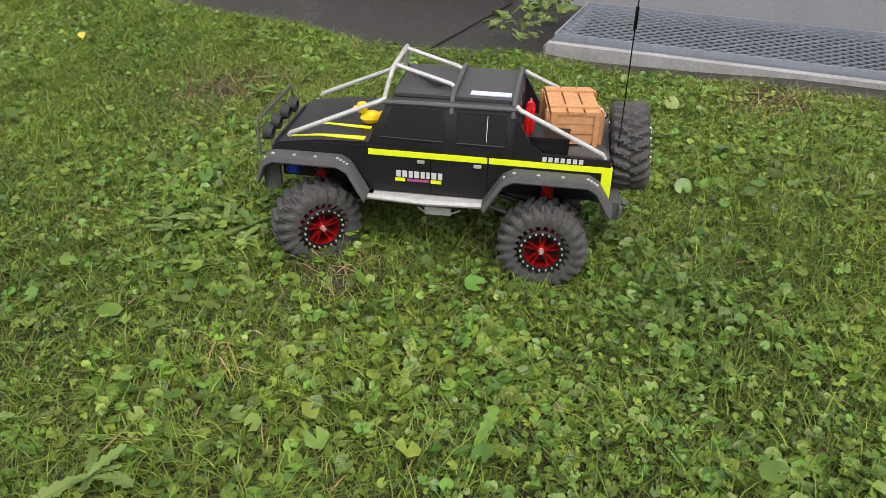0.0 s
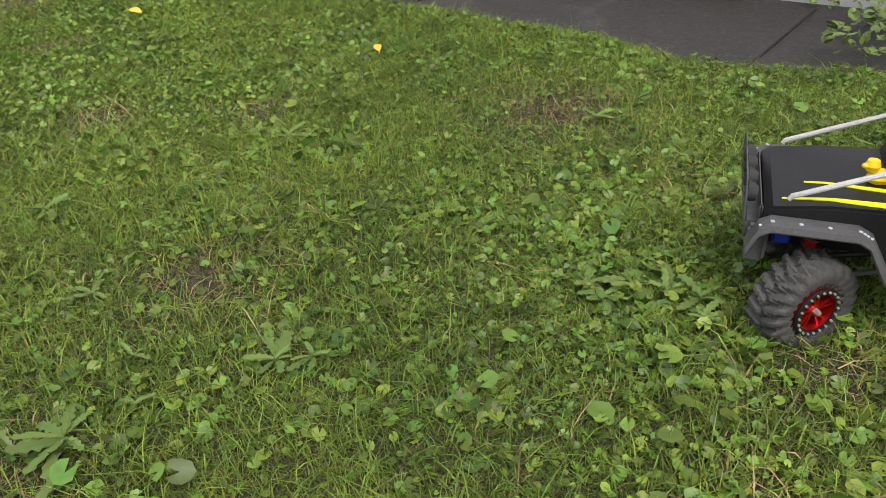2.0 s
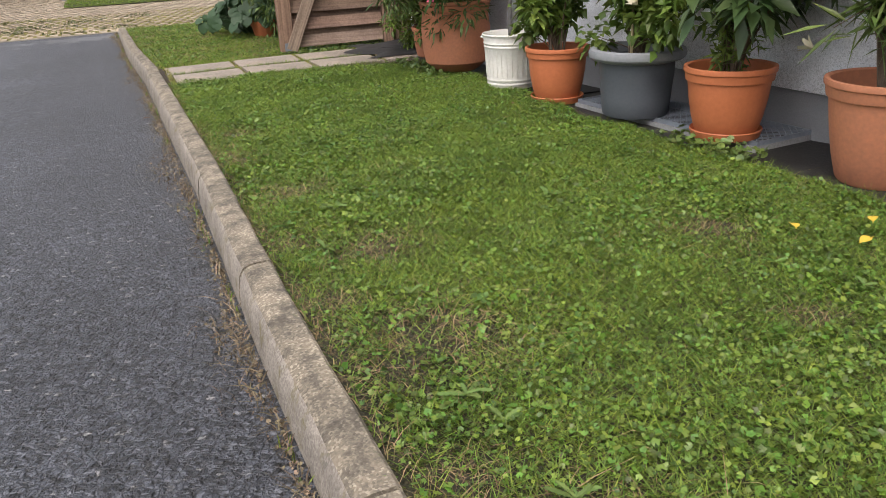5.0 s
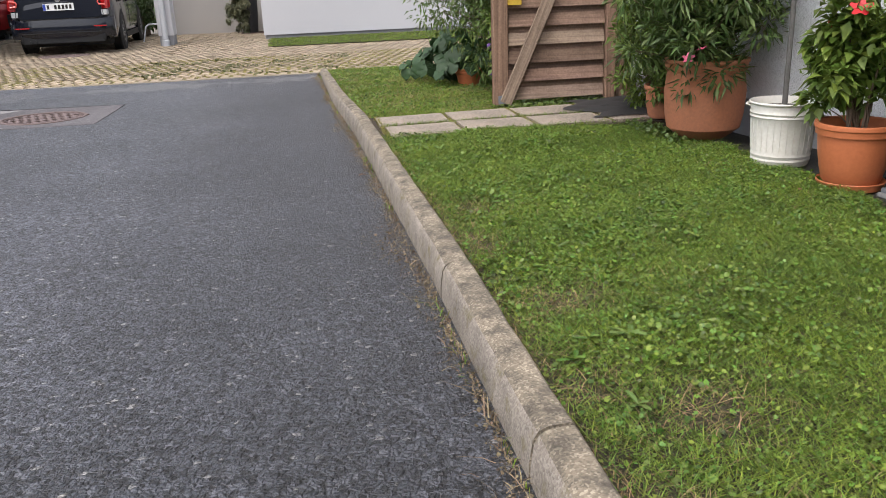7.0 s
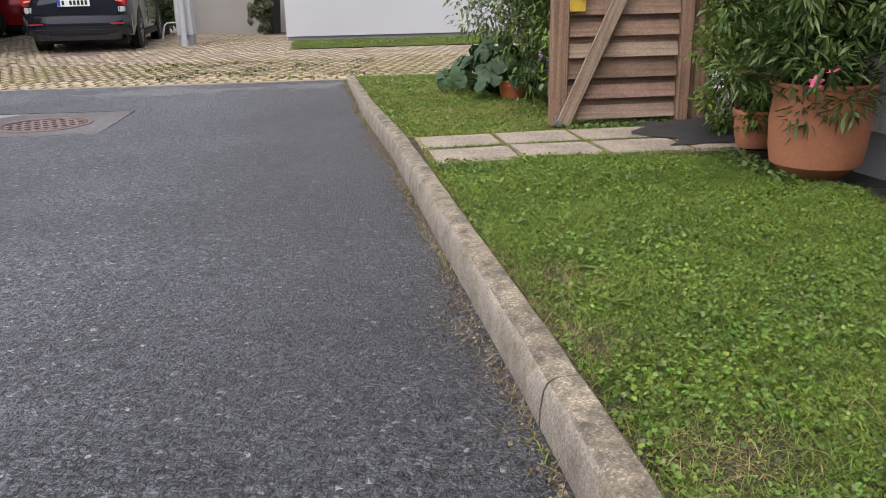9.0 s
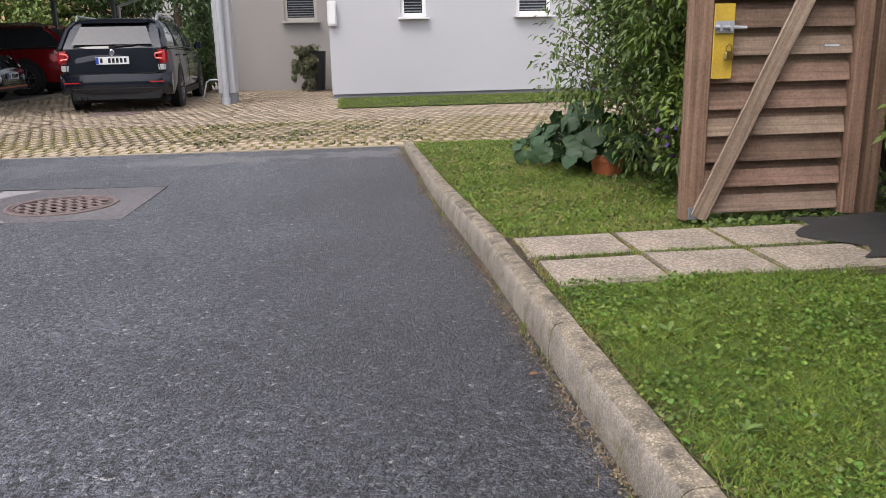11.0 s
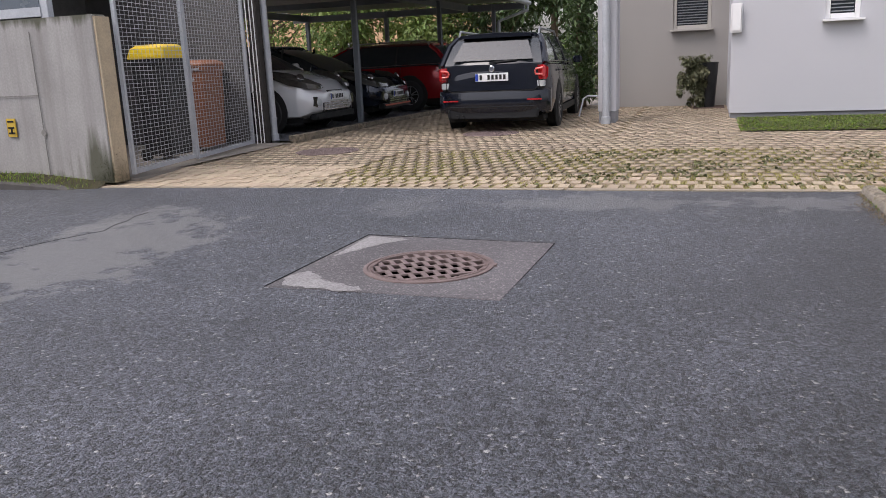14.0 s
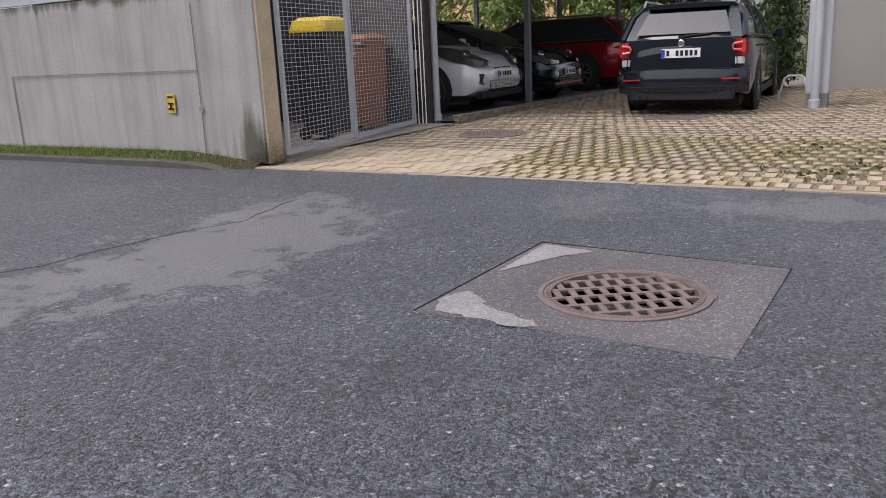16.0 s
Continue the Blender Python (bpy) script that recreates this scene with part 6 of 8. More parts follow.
def car(name, label, m, paintm, L, W, H, wheelbase, rear_over, deck, cabin, wheel_r=0.33, estate=True, plate_end="rear"):
    """deck: (x, z) of the waist from tail to nose; cabin: x of rear glass foot, roof rear, roof front, windscreen foot. x runs to the nose."""
    c = thing(name, label, "car", m, "parked cars")
    w = W / 2
    xs = sorted(set([0.0, 0.03, 0.1, 0.25] + [d[0] for d in deck] + [L - 0.3, L - 0.12, L - 0.04, L]))
    dx, dz = [d[0] for d in deck], [d[1] for d in deck]
    bm = B()
    secs = []
    for x in xs:
        end = min(x, L - x)
        round_ = 1 - 0.16 * max(0.0, 1 - end / 0.45) ** 2 - 0.14 * max(0.0, 1 - end / 0.08) ** 2
        zb = 0.22 + 0.12 * max(0.0, 1 - end / 0.2)
        secs.append(section(x, w * round_, zb, float(np.interp(x, dx, dz)), 0.03))
    loft(bm, secs)
    body = part("body", bm, paintm, c)
    # cabin
    x0, x1, x2, x3 = cabin
    belt = lambda x: float(np.interp(x, dx, dz))
    bm = B()
    rings = []
    for x, f in ((x0, 0.0), (x0 * 0.45 + x1 * 0.55, 0.62), (x1, 0.97), ((x1 + x2) / 2, 1.0), (x2, 0.97), (x2 * 0.45 + x3 * 0.55, 0.5), (x3, 0.0)):
        zb_, zt_ = belt(x) - 0.03, belt(x) + 0.02 + (H - 0.03 - belt(x)) * f
        wt = w * (0.93 - 0.19 * f)
        rings.append([(x, w - 0.06, zb_), (x, (w - 0.06 + wt) / 2 + 0.015, (zb_ + zt_) / 2), (x, wt, zt_ - 0.03 * f), (x, wt * 0.6, zt_), (x, 0, zt_ + 0.012 * f), (x, -wt * 0.6, zt_), (x, -wt, zt_ - 0.03 * f), (x, -(w - 0.06 + wt) / 2 - 0.015, (zb_ + zt_) / 2), (x, -(w - 0.06), zb_)])
    loft(bm, rings)
    part("glasshouse", bm, M_GLASSDARK, c)
    # roof skin, pillars
    wt = w * 0.74
    bm = B()
    roof = []
    for x, f in ((x1 - 0.05, 0.955), (x1 + 0.05, 0.985), ((x1 + x2) / 2, 1.0), (x2 - 0.05, 0.985), (x2 + 0.04, 0.955)):
        zt_ = belt(x) + 0.02 + (H - 0.03 - belt(x)) * f + 0.012
        roof.append([(x, wt + 0.012, zt_ - 0.055), (x, wt * 0.9, zt_ - 0.008), (x, wt * 0.5, zt_ + 0.008), (x, 0, zt_ + 0.016), (x, -wt * 0.5, zt_ + 0.008), (x, -wt * 0.9, zt_ - 0.008), (x, -wt - 0.012, zt_ - 0.055), (x, 0, zt_ - 0.05)])
    loft(bm, roof)
    part("roof", bm, paintm, c)
    for s in (-1, 1):
        bm = B()
        tube(bm, [(x0, s * (w - 0.08), belt(x0)), (x0 * 0.45 + x1 * 0.55, s * (w * 0.83), belt(x0) + (H - belt(x0)) * 0.6), (x1, s * wt, H - 0.07)], [0.055, 0.05, 0.045], 8)
        part("rear_pillar", bm, paintm, c)
        bm = B()
        tube(bm, [(x3, s * (w - 0.1), belt(x3)), (x2, s * wt, H - 0.075)], [0.035, 0.03], 8)
        part("front_pillar", bm, paintm, c)
        for f in (0.36, 0.66):
            xm = x0 + (x3 - x0) * f
            bm = B()
            tube(bm, [(xm, s * (w - 0.055), belt(xm) - 0.01), (xm - 0.02, s * (wt + 0.012), H - 0.07)], [0.026, 0.024], 6)
            part("door_pillar", bm, M_TRIM, c)
        bm = B()
        tube(bm, [(x0 + 0.1, s * (w - 0.052), belt(x0 + 0.1) + 0.01), ((x0 + x3) / 2, s * (w - 0.045), belt((x0 + x3) / 2) + 0.005), (x3 - 0.1, s * (w - 0.052), belt(x3 - 0.1) + 0.005)], 0.009, 6)
        part("window_trim", bm, M_CHROME, c)
        if estate:
            bm = B()
            tube(bm, [(x1 + 0.02, s * (wt - 0.02), H - 0.045), (x1 + 0.12, s * (wt - 0.02), H + 0.045), (x2 - 0.2, s * (wt - 0.02), H + 0.03), (x2 - 0.08, s * (wt - 0.02), H - 0.04)], 0.018, 8)
            part("roof_rail", bm, M_ALLOY, c)
        bm = B()
        box(bm, (x3 - 0.22, s * (w + 0.06), belt(x3) + 0.07), (0.1, 0.17, 0.12), bev=0.03)
        part("wing_mirror", bm, paintm, c)
        for f in (0.28, 0.56):
            xm = x0 + (x3 - x0) * f
            bm = B()
            box(bm, (xm, s * (w + 0.004), belt(xm) - 0.13), (0.17, 0.03, 0.028), bev=0.01)
            part("door_handle", bm, paintm, c)
            bm = B()
            tube(bm, [(xm + 0.13, s * (w - 0.022), belt(xm) - 0.03), (xm + 0.13, s * (w + 0.0015), belt(xm) - 0.28), (xm + 0.13, s * (w - 0.004), 0.36)], 0.004, 4)
            part("door_seam", bm, M_UNDER, c)
        bm = B()
        box(bm, (L / 2, s * (w - 0.012), 0.25), (wheelbase - 2.3 * wheel_r, 0.05, 0.1), bev=0.02)
        part("sill_trim", bm, M_TRIM, c)
        for xw in (rear_over, rear_over + wheelbase):
            # near-black disc stands in for the shaded hollow of the wheel well
            bm = B()
            lathe(bm, [(0, 0.0), (wheel_r + 0.05, 0.0), (wheel_r + 0.075, -0.01), (wheel_r + 0.075, -0.03), (0, -0.2)], 32, pose(xw, s * (w + 0.003), wheel_r + 0.02, -90 * s, 0, 0))
            part("wheel_arch", bm, M_UNDER, c)
            car_wheel(c, xw, s * (w - 0.085), wheel_r, 0.205, s)
    bm = B()
    box(bm, (L / 2, 0, 0.2), (L - 0.5, W - 0.3, 0.1))
    part("underbody", bm, M_UNDER, c)
    return c


def number_plate(c, x, y, z, face, w=0.52):
    p = B()
    box(p, (x, y, z), (0.014, w, 0.115), bev=0.004)
    pl = part("number_plate", p, M_PLATE, c, "white number plate with dark bars")
    bm = B()
    box(bm, (x + 0.008 * face, y + face * (-w / 2 + 0.025), z), (0.003, 0.045, 0.1))
    part("blue_band", bm, M_EUBLUE, pl)
    for k in range(7):
        if k != 1:
            bm = B()
            box(bm, (x + 0.008 * face, y + face * (-w / 2 + 0.09 + k * 0.062), z), (0.003, 0.038, 0.068))
            part("plate_mark", bm, M_UNDER, pl)


# dark blue-grey estate, tail towards the yard; nose points along -x
P_NAVY = paint("anthracite_blue_paint", (0.007, 0.009, 0.016), 0.1)
est = car("estate_car", "dark anthracite estate car parked nose-in with roof rails", pose(-17.42, -4.2, 0.005, 0, 0, 182.9) @ Matrix.Diagonal((1.0, 0.94, 1.0, 1.0)), P_NAVY, 4.66, 1.80, 1.44, 2.69, 1.0,
          [(0, 0.86), (0.08, 1.0), (0.5, 1.0), (2.0, 0.98), (3.3, 0.95), (3.8, 0.9), (4.4, 0.78), (4.66, 0.66)], (0.06, 0.55, 2.5, 3.45), 0.32)
bm = B()
loft(bm, [[(0.075, -0.63, 1.03), (0.085, -0.63, 1.03), (0.085, 0.63, 1.03), (0.075, 0.63, 1.03)], [(0.315, -0.52, 1.30), (0.335, -0.52, 1.30), (0.335, 0.52, 1.30), (0.315, 0.52, 1.30)]])
part("rear_window", bm, mat("grey_sky_glass", (0.03, 0.034, 0.04), (0.022, 0.025, 0.03), 0.04, bump=0, spec=0.9), est, m=pose(-0.012, 0, 0.015))
bm = B()
box(bm, (0.42, 0, 1.385), (0.24, 1.12, 0.035), bev=0.012)
part("roof_spoiler", bm, P_NAVY, est)
bm = B()
loft(bm, [[(-0.012, -0.64, 0.62), (-0.004, -0.72, 0.66), (0.0, -0.70, 0.96), (0.01, -0.60, 0.985), (0.01, 0.60, 0.985), (0.0, 0.70, 0.96), (-0.004, 0.72, 0.66), (-0.012, 0.64, 0.62)], [(0.08, -0.64, 0.62), (0.08, -0.72, 0.66), (0.08, -0.70, 0.96), (0.08, -0.60, 0.985), (0.08, 0.60, 0.985), (0.08, 0.70, 0.96), (0.08, 0.72, 0.66), (0.08, 0.64, 0.62)]])
part("tailgate", bm, P_NAVY, est)
bm = B()
tube(bm, [(-0.02, -0.7, 0.97), (-0.014, -0.735, 0.66), (-0.02, -0.65, 0.605), (-0.02, 0.65, 0.605), (-0.014, 0.735, 0.66), (-0.02, 0.7, 0.97)], 0.006, 6)
part("tailgate_seam", bm, M_UNDER, est)
for s in (-1, 1):
    bm = B()
    box(bm, (0, 0, 0), (0.16, 0.24, 0.20), bev=0.035)
    part("tail_lamp", bm, M_TAIL, est, "red tail lamp with clear insert", m=pose(0.055, s * 0.735, 0.85, 0, 6, s * 20))
    bm = B()
    tube(bm, [(-0.045, s * 0.80, 0.915), (-0.05, s * 0.69, 0.90), (-0.052, s * 0.675, 0.87), (-0.05, s * 0.69, 0.83), (-0.04, s * 0.79, 0.82)], 0.016, 8)
    part("lamp_insert", bm, M_TAILGLOW, est)
    bm = B()
    box(bm, (0, 0, 0), (0.1, 0.2, 0.085), bev=0.012)
    part("reversing_lamp", bm, M_LAMP, est, "pale silver reversing lamp", m=pose(0.032, s * 0.715, 0.695, 0, 0, s * 14))
    bm = B()
    box(bm, (0, 0, 0), (0.02, 0.24, 0.02), bev=0.006)
    part("reflector", bm, M_TAIL, est, m=pose(-0.048, s * 0.66, 0.475, 0, 0, s * 8))
bm = B()
loft(bm, [[(-0.03 + 0.17 * k, y, 0.30), (-0.05 + 0.17 * k, y, 0.36), (-0.045 + 0.17 * k, y, 0.50), (-0.022 + 0.17 * k, y, 0.60), (0.0 + 0.17 * k, y, 0.615), (0.16 + 0.1 * k, y, 0.615), (0.16 + 0.1 * k, y, 0.30)] for y, k in ((-0.885, 1.0), (-0.83, 0.5), (-0.72, 0.16), (-0.4, 0.02), (0, 0.0), (0.4, 0.02), (0.72, 0.16), (0.83, 0.5), (0.885, 1.0))])
part("bumper", bm, P_NAVY, est)
bm = B()
box(bm, (-0.01, 0, 0.29), (0.08, 1.44, 0.15), bev=0.03)
box(bm, (-0.05, 0, 0.385), (0.02, 1.34, 0.014), bev=0.005)
part("bumper_skirt", bm, M_TRIM, est)
number_plate(est, -0.028, 0.0, 0.775 + 0.03, -1)
bm = B()
lathe(bm, [(0, 0.012), (0.036, 0.012), (0.045, 0.006), (0.045, 0)], 24, pose(-0.012, 0, 0.925, 0, -90, 0))
part("badge", bm, M_CHROME, est)
bm = B()
tube(bm, [(0.05, 0.0, 1.01), (0.07, -0.38, 1.035)], 0.012, 6)
box(bm, (0.045, 0.0, 1.005), (0.05, 0.1, 0.04), bev=0.012)
part("rear_wiper", bm, M_TRIM, est)
bm = B()
for dy in (0, 0.09):
    tube(bm, [(-0.06, 0.48 + dy, 0.245), (0.2, 0.48 + dy, 0.245)], 0.028, 12)
part("exhaust", bm, M_TRIM, est)

# silver van with its nose at the carport kerb
P_SILVER = paint("silver_paint", (0.74, 0.75, 0.77), 0.1)
silver = car("people_carrier", "silver compact people carrier under the carport", pose(-18.42, -11.55, 0.035, 0, 0, 90), P_SILVER, 4.35, 1.80, 1.62, 2.70, 0.8,
             [(0, 1.0), (0.3, 1.04), (1.5, 1.03), (3.0, 1.02), (3.55, 0.97), (4.1, 0.80), (4.35, 0.60)], (0.1, 0.5, 2.0, 3.35), 0.33, False)


def front_end(c, L, y_grille, zs, lampm, low_skirt=True):
    for s in (-1, 1):
        bm = B()
        loft(bm, [[(L - 0.78, s * 0.80, zs[2] + 0.10), (L - 0.78, s * 0.885, zs[2] + 0.04), (L - 0.76, s * 0.885, zs[2] + 0.0), (L - 0.76, s * 0.7, zs[2] + 0.0)], [(L - 0.45, s * 0.72, zs[2] + 0.055), (L - 0.42, s * 0.90, zs[2] - 0.02), (L - 0.38, s * 0.90, zs[2] - 0.14), (L - 0.4, s * 0.66, zs[2] - 0.12)], [(L - 0.16, s * 0.58, zs[2] - 0.06), (L - 0.12, s * 0.80, zs[2] - 0.11), (L - 0.09, s * 0.79, zs[2] - 0.21), (L - 0.12, s * 0.55, zs[2] - 0.2)], [(L - 0.03, s * 0.44, zs[2] - 0.14), (L + 0.0, s * 0.52, zs[2] - 0.16), (L + 0.01, s * 0.52, zs[2] - 0.21), (L + 0.0, s * 0.44, zs[2] - 0.2)]])
        part("headlamp", bm, lampm, c, "clear wraparound headlamp")
        bm = B()
        lathe(bm, [(0, 0.05), (0.05, 0.05), (0.062, 0.045), (0.075, 0.0)], 20, pose(L - 0.035, s * 0.60, zs[0] + 0.07, 0, 82, s * 18))
        part("fog_lamp", bm, M_LAMP, c)
        bm = B()
        prism(bm, [(s * 0.46, zs[0] + 0.15), (s * 0.73, zs[0] + 0.17), (s * 0.75, zs[0] + 0.02), (s * 0.56, zs[0] - 0.03)], 0.0, 0.06, pose(L - 0.07, 0, 0, 0, 0, 0) @ Matrix(((0, 1, 0, 0), (1, 0, 0, 0), (0, 0, 1, 0), (0, 0, 0, 1))))
        part("fog_bezel", bm, lampm, c)
        bm = B()
        lathe(bm, [(0, 0.03), (0.055, 0.02), (0.07, 0.0), (0.06, -0.03)], 20, pose(L - 0.26, s * 0.70, zs[2] - 0.02, 0, 55, s * 25))
        part("lamp_reflector", bm, M_CHROME, c)
    bm = B()
    box(bm, (L - 0.02, 0, zs[0]), (0.06, 1.0, 0.17), bev=0.03)
    g = part("lower_grille", bm, M_UNDER, c)
    bm = B()
    for k in range(4):
        box(bm, (L + 0.012, 0, zs[0] - 0.06 + k * 0.04), (0.012, 0.94, 0.008))
    for k in range(-9, 10):
        box(bm, (L + 0.011, k * 0.05, zs[0]), (0.01, 0.006, 0.13))
    part("grille_bars", bm, M_CHROME, g)
    bm = B()
    box(bm, (L - 0.06, 0, zs[1] - 0.03), (0.12, 0.56, 0.045), bev=0.015)
    part("upper_grille", bm, M_UNDER, c)
    bm = B()
    box(bm, (L - 0.05, 0, 0.25), (0.16, 1.5, 0.09), bev=0.03)
    part("chin", bm, M_TRIM, c)


front_end(silver, 4.35, 0, (0.40, 0.66, 0.90), M_HEADLAMP)
number_plate(silver, 4.38, 0.0, 0.55, 1)
navy = car("hatchback_car", "dark blue hatchback with orange lower trim", pose(-21.05, -11.15, 0.035, 0, 0, 90), paint("midnight_blue_paint", (0.012, 0.018, 0.034)), 4.05, 1.76, 1.48, 2.55, 0.7,
           [(0, 0.9), (0.25, 1.0), (1.4, 0.98), (2.7, 0.95), (3.2, 0.9), (3.8, 0.76), (4.05, 0.6)], (0.05, 0.5, 1.7, 2.95), 0.33, False)
front_end(navy, 4.05, 0, (0.36, 0.60, 0.83), M_HEADLAMP)
number_plate(navy, 4.075, 0.0, 0.47, 1)
bm = B()
box(bm, (4.04, 0, 0.265), (0.06, 1.4, 0.03), bev=0.01)
part("orange_trim", bm, mat("orange_trim", (0.5, 0.09, 0.04), rough=0.4, bump=0), navy, "orange trim line on the bumper")
red = car("estate_car", "glossy dark red estate car with its tail to the kerb", pose(-23.75, -6.55, 0.035, 0, 0, 270), paint("red_paint", (0.30, 0.010, 0.016)), 4.7, 1.84, 1.46, 2.75, 0.95,
          [(0, 0.86), (0.08, 1.0), (0.5, 1.0), (2.0, 0.98), (3.3, 0.95), (3.8, 0.9), (4.4, 0.78), (4.7, 0.66)], (0.06, 0.5, 2.5, 3.45), 0.34)
for s in (-1, 1):
    bm = B()
    loft(bm, [[(-0.02, s * 0.5, 0.84), (-0.02, s * 0.5, 0.93), (0.02, s * 0.84, 0.93), (0.02, s * 0.86, 0.82)], [(0.12, s * 0.5, 0.84), (0.12, s * 0.5, 0.93), (0.3, s * 0.92, 0.93), (0.3, s * 0.93, 0.84)]])
    part("tail_lamp", bm, M_TAIL, red, "red wraparound tail lamp")
bm = B()
loft(bm, [[(-0.05, y, 0.30), (-0.07, y, 0.4), (-0.03, y, 0.6), (0.1, y, 0.6), (0.1, y, 0.30)] if abs(y) < 0.8 else [(0.06, y, 0.32), (0.04, y, 0.4), (0.06, y, 0.59), (0.14, y, 0.59), (0.14, y, 0.32)] for y in (-0.88, -0.72, 0, 0.72, 0.88)])
part("bumper", bm, M_TRIM, red)

# tubular bracket beside the blade wall
rail = thing("tube_rail", "small bent steel tube rail beside the blade wall", "rail", pose(-20.4, -3.12, 0.0))
bm = B()
tube(bm, [(0.2, -0.25, 0), (0.1, -0.18, 0.32), (0.08, -0.12, 0.36), (0.08, 0.05, 0.36), (0.1, 0.1, 0.33), (0.3, 0.2, 0.02)], 0.016, 8)
part("rail_tube", bm, M_STEEL, rail)

# ---- trees and house beyond the carport ----
def crown_cloud(rng, n_clusters, centre, radii, leaves, size):
    pts, outs = [], []
    for _ in range(n_clusters):
        d = rng.normal(0, 1, 3)
        d /= np.linalg.norm(d)
        c = centre + d * radii * rng.uniform(0.35, 1.0)
        r = rng.uniform(0.25, 0.6) * min(radii)
        q = rng.normal(0, 1, (leaves // n_clusters, 3))
        q /= np.linalg.norm(q, axis=1, keepdims=True)
        pts.append(c + q * r * rng.uniform(0.4, 1.0, (len(q), 1)) * np.array((1, 1, 0.75)))
        outs.append(q)
    return scatter_leaves(rng, np.concatenate(pts), np.concatenate(outs), size, size * 0.5)


def tree(x, y, h, rad, seed, material, label, leaves=4500, size=0.2):
    rng = np.random.default_rng(seed)
    t = thing("tree", label, "tree", pose(x, y, -0.02), "trees behind the carport")
    bm = B()
    tube(bm, [(0, 0, 0), (0.05, 0.03, h * 0.3), (-0.04, 0.05, h * 0.6), (0, 0, h * 0.9)], [0.14, 0.11, 0.07, 0.02], 10)
    for k in range(9):
        a, z = rng.uniform(0, math.tau), h * rng.uniform(0.2, 0.7)
        e = (math.cos(a) * rad * 0.8, math.sin(a) * rad * 0.8, z + h * 0.18)
        tube(bm, [(0, 0, z), (e[0] * 0.5, e[1] * 0.5, z + h * 0.06), e], [0.05, 0.035, 0.012], 6)
    part("trunk", bm, M_STEM, t)
    V, F = crown_cloud(rng, 34, np.array((0, 0, h * 0.55)), np.array((rad, rad, h * 0.46)), leaves, size)
    soup("crown", V, F, material, t)
    return t


tree(-30.5, -15.2, 5.5, 1.7, 51, M_TREE_SUNLIT, "leafy green tree behind the carport", leaves=1800)
tree(-30.0, -12.4, 4.2, 1.5, 52, M_TREE_SUNLIT, "light green tree behind the carport")
tree(-30.5, -9.9, 4.6, 1.5, 53, M_TREE_SUNLIT, "leafy green tree behind the carport")
tree(-31.0, -7.6, 5.0, 1.5, 54, M_LEAF_DARK, "dark leafy tree behind the carport")
tree(-29.0, -5.4, 6.0, 1.6, 55, M_LEAF_DARK, "dark purple-green tree behind the parking bay")
tree(-33.0, -18.5, 7.0, 1.9, 56, M_TREE_SUNLIT, "tall tree with bare lower trunk near the orange house", leaves=2000)
hr = np.random.default_rng(60)
hp = np.stack([hr.uniform(-28.2, -27.2, 9000), hr.uniform(-20, -2.6, 9000), hr.uniform(0.0, 1.0, 9000)], 1)
hp[:, 2] *= 1.7 + 0.25 * np.sin(1.3 * hp[:, 1]) + 0.15 * np.sin(4.1 * hp[:, 1])
V, F = scatter_leaves(hr, hp, hr.normal(0, 1, (9000, 3)), 0.16, 0.08)
tagged(soup("hedge", V, F, M_TREE_SUNLIT), "broad green hedge behind the carport", "hedge", kind="stuff")
hp = np.stack([hr.normal(-22.6, 0.45, 3800), hr.normal(-3.68, 0.15, 3800), hr.uniform(0.2, 2.6, 3800)], 1)
V, F = scatter_leaves(hr, hp, hr.normal(0, 1, (3800, 3)), 0.12, 0.06)
ivyh = thing("climbing_hedge", "dark climbing hedge beside the blade wall", "hedge")
soup("hedge_leaves", V, F, M_LEAF_DARK, ivyh)
bm = B()
for k in range(5):
    tube(bm, [(-22.2 - 0.2 * k, -3.65, 0), (-22.25 - 0.2 * k, -3.72, 1.2), (-22.2 - 0.2 * k, -3.65, 2.5)], 0.02, 6)
part("hedge_stems", bm, M_STEM, ivyh)

M_ORANGE = mat("orange_render", (0.62, 0.40, 0.24), (0.55, 0.35, 0.2), 0.9)
house = thing("apartment_house", "pale orange rendered apartment house far behind the trees", "house", pose(-52, -26, 0))
bm = B()
box(bm, (0, 0, 5), (10, 26, 10.2))
hw = part("house_wall", bm, M_ORANGE, house)
bm = B()
box(bm, (0, 0, 10.3), (11, 27, 0.5), bev=0.05)
part("house_roof", bm, M_PLINTH, house)
for k in range(6):
    for z in (1.6, 4.6, 7.6):
        bm = B()
        box(bm, (5.02, -10 + 4 * k, z), (0.12, 1.3, 1.5), bev=0.03)
        wi = part("house_window", bm, M_FRAMEW, house)
        bm = B()
        box(bm, (5.09, -10 + 4 * k, z), (0.02, 1.05, 1.25))
        part("house_pane", bm, M_PANE, wi)
sheet("far_lawn", -60, -27, -40, 9, 6, 6, lambda x, y: -0.03, M_TURF, "grass behind the carport")

# ---- radio-controlled crawler on the lawn; local x to its nose, y to its left ----
M_RCBLACK = mat("matt_black_lexan", (0.008, 0.008, 0.009), (0.014, 0.014, 0.015), 0.40, spec=0.25, scale=14, fine=260, bump=0.15, dist=0.0006)
M_RCGREY = mat("scuffed_grey_plastic", (0.05, 0.05, 0.052), (0.085, 0.085, 0.086), 0.6, scale=30, fine=300, bump=0.3, dist=0.0006)
M_RCROOF = mat("dull_black_roof", (0.028, 0.028, 0.03), (0.052, 0.052, 0.053), 0.5, scale=18, fine=220, bump=0.25, dist=0.0006)
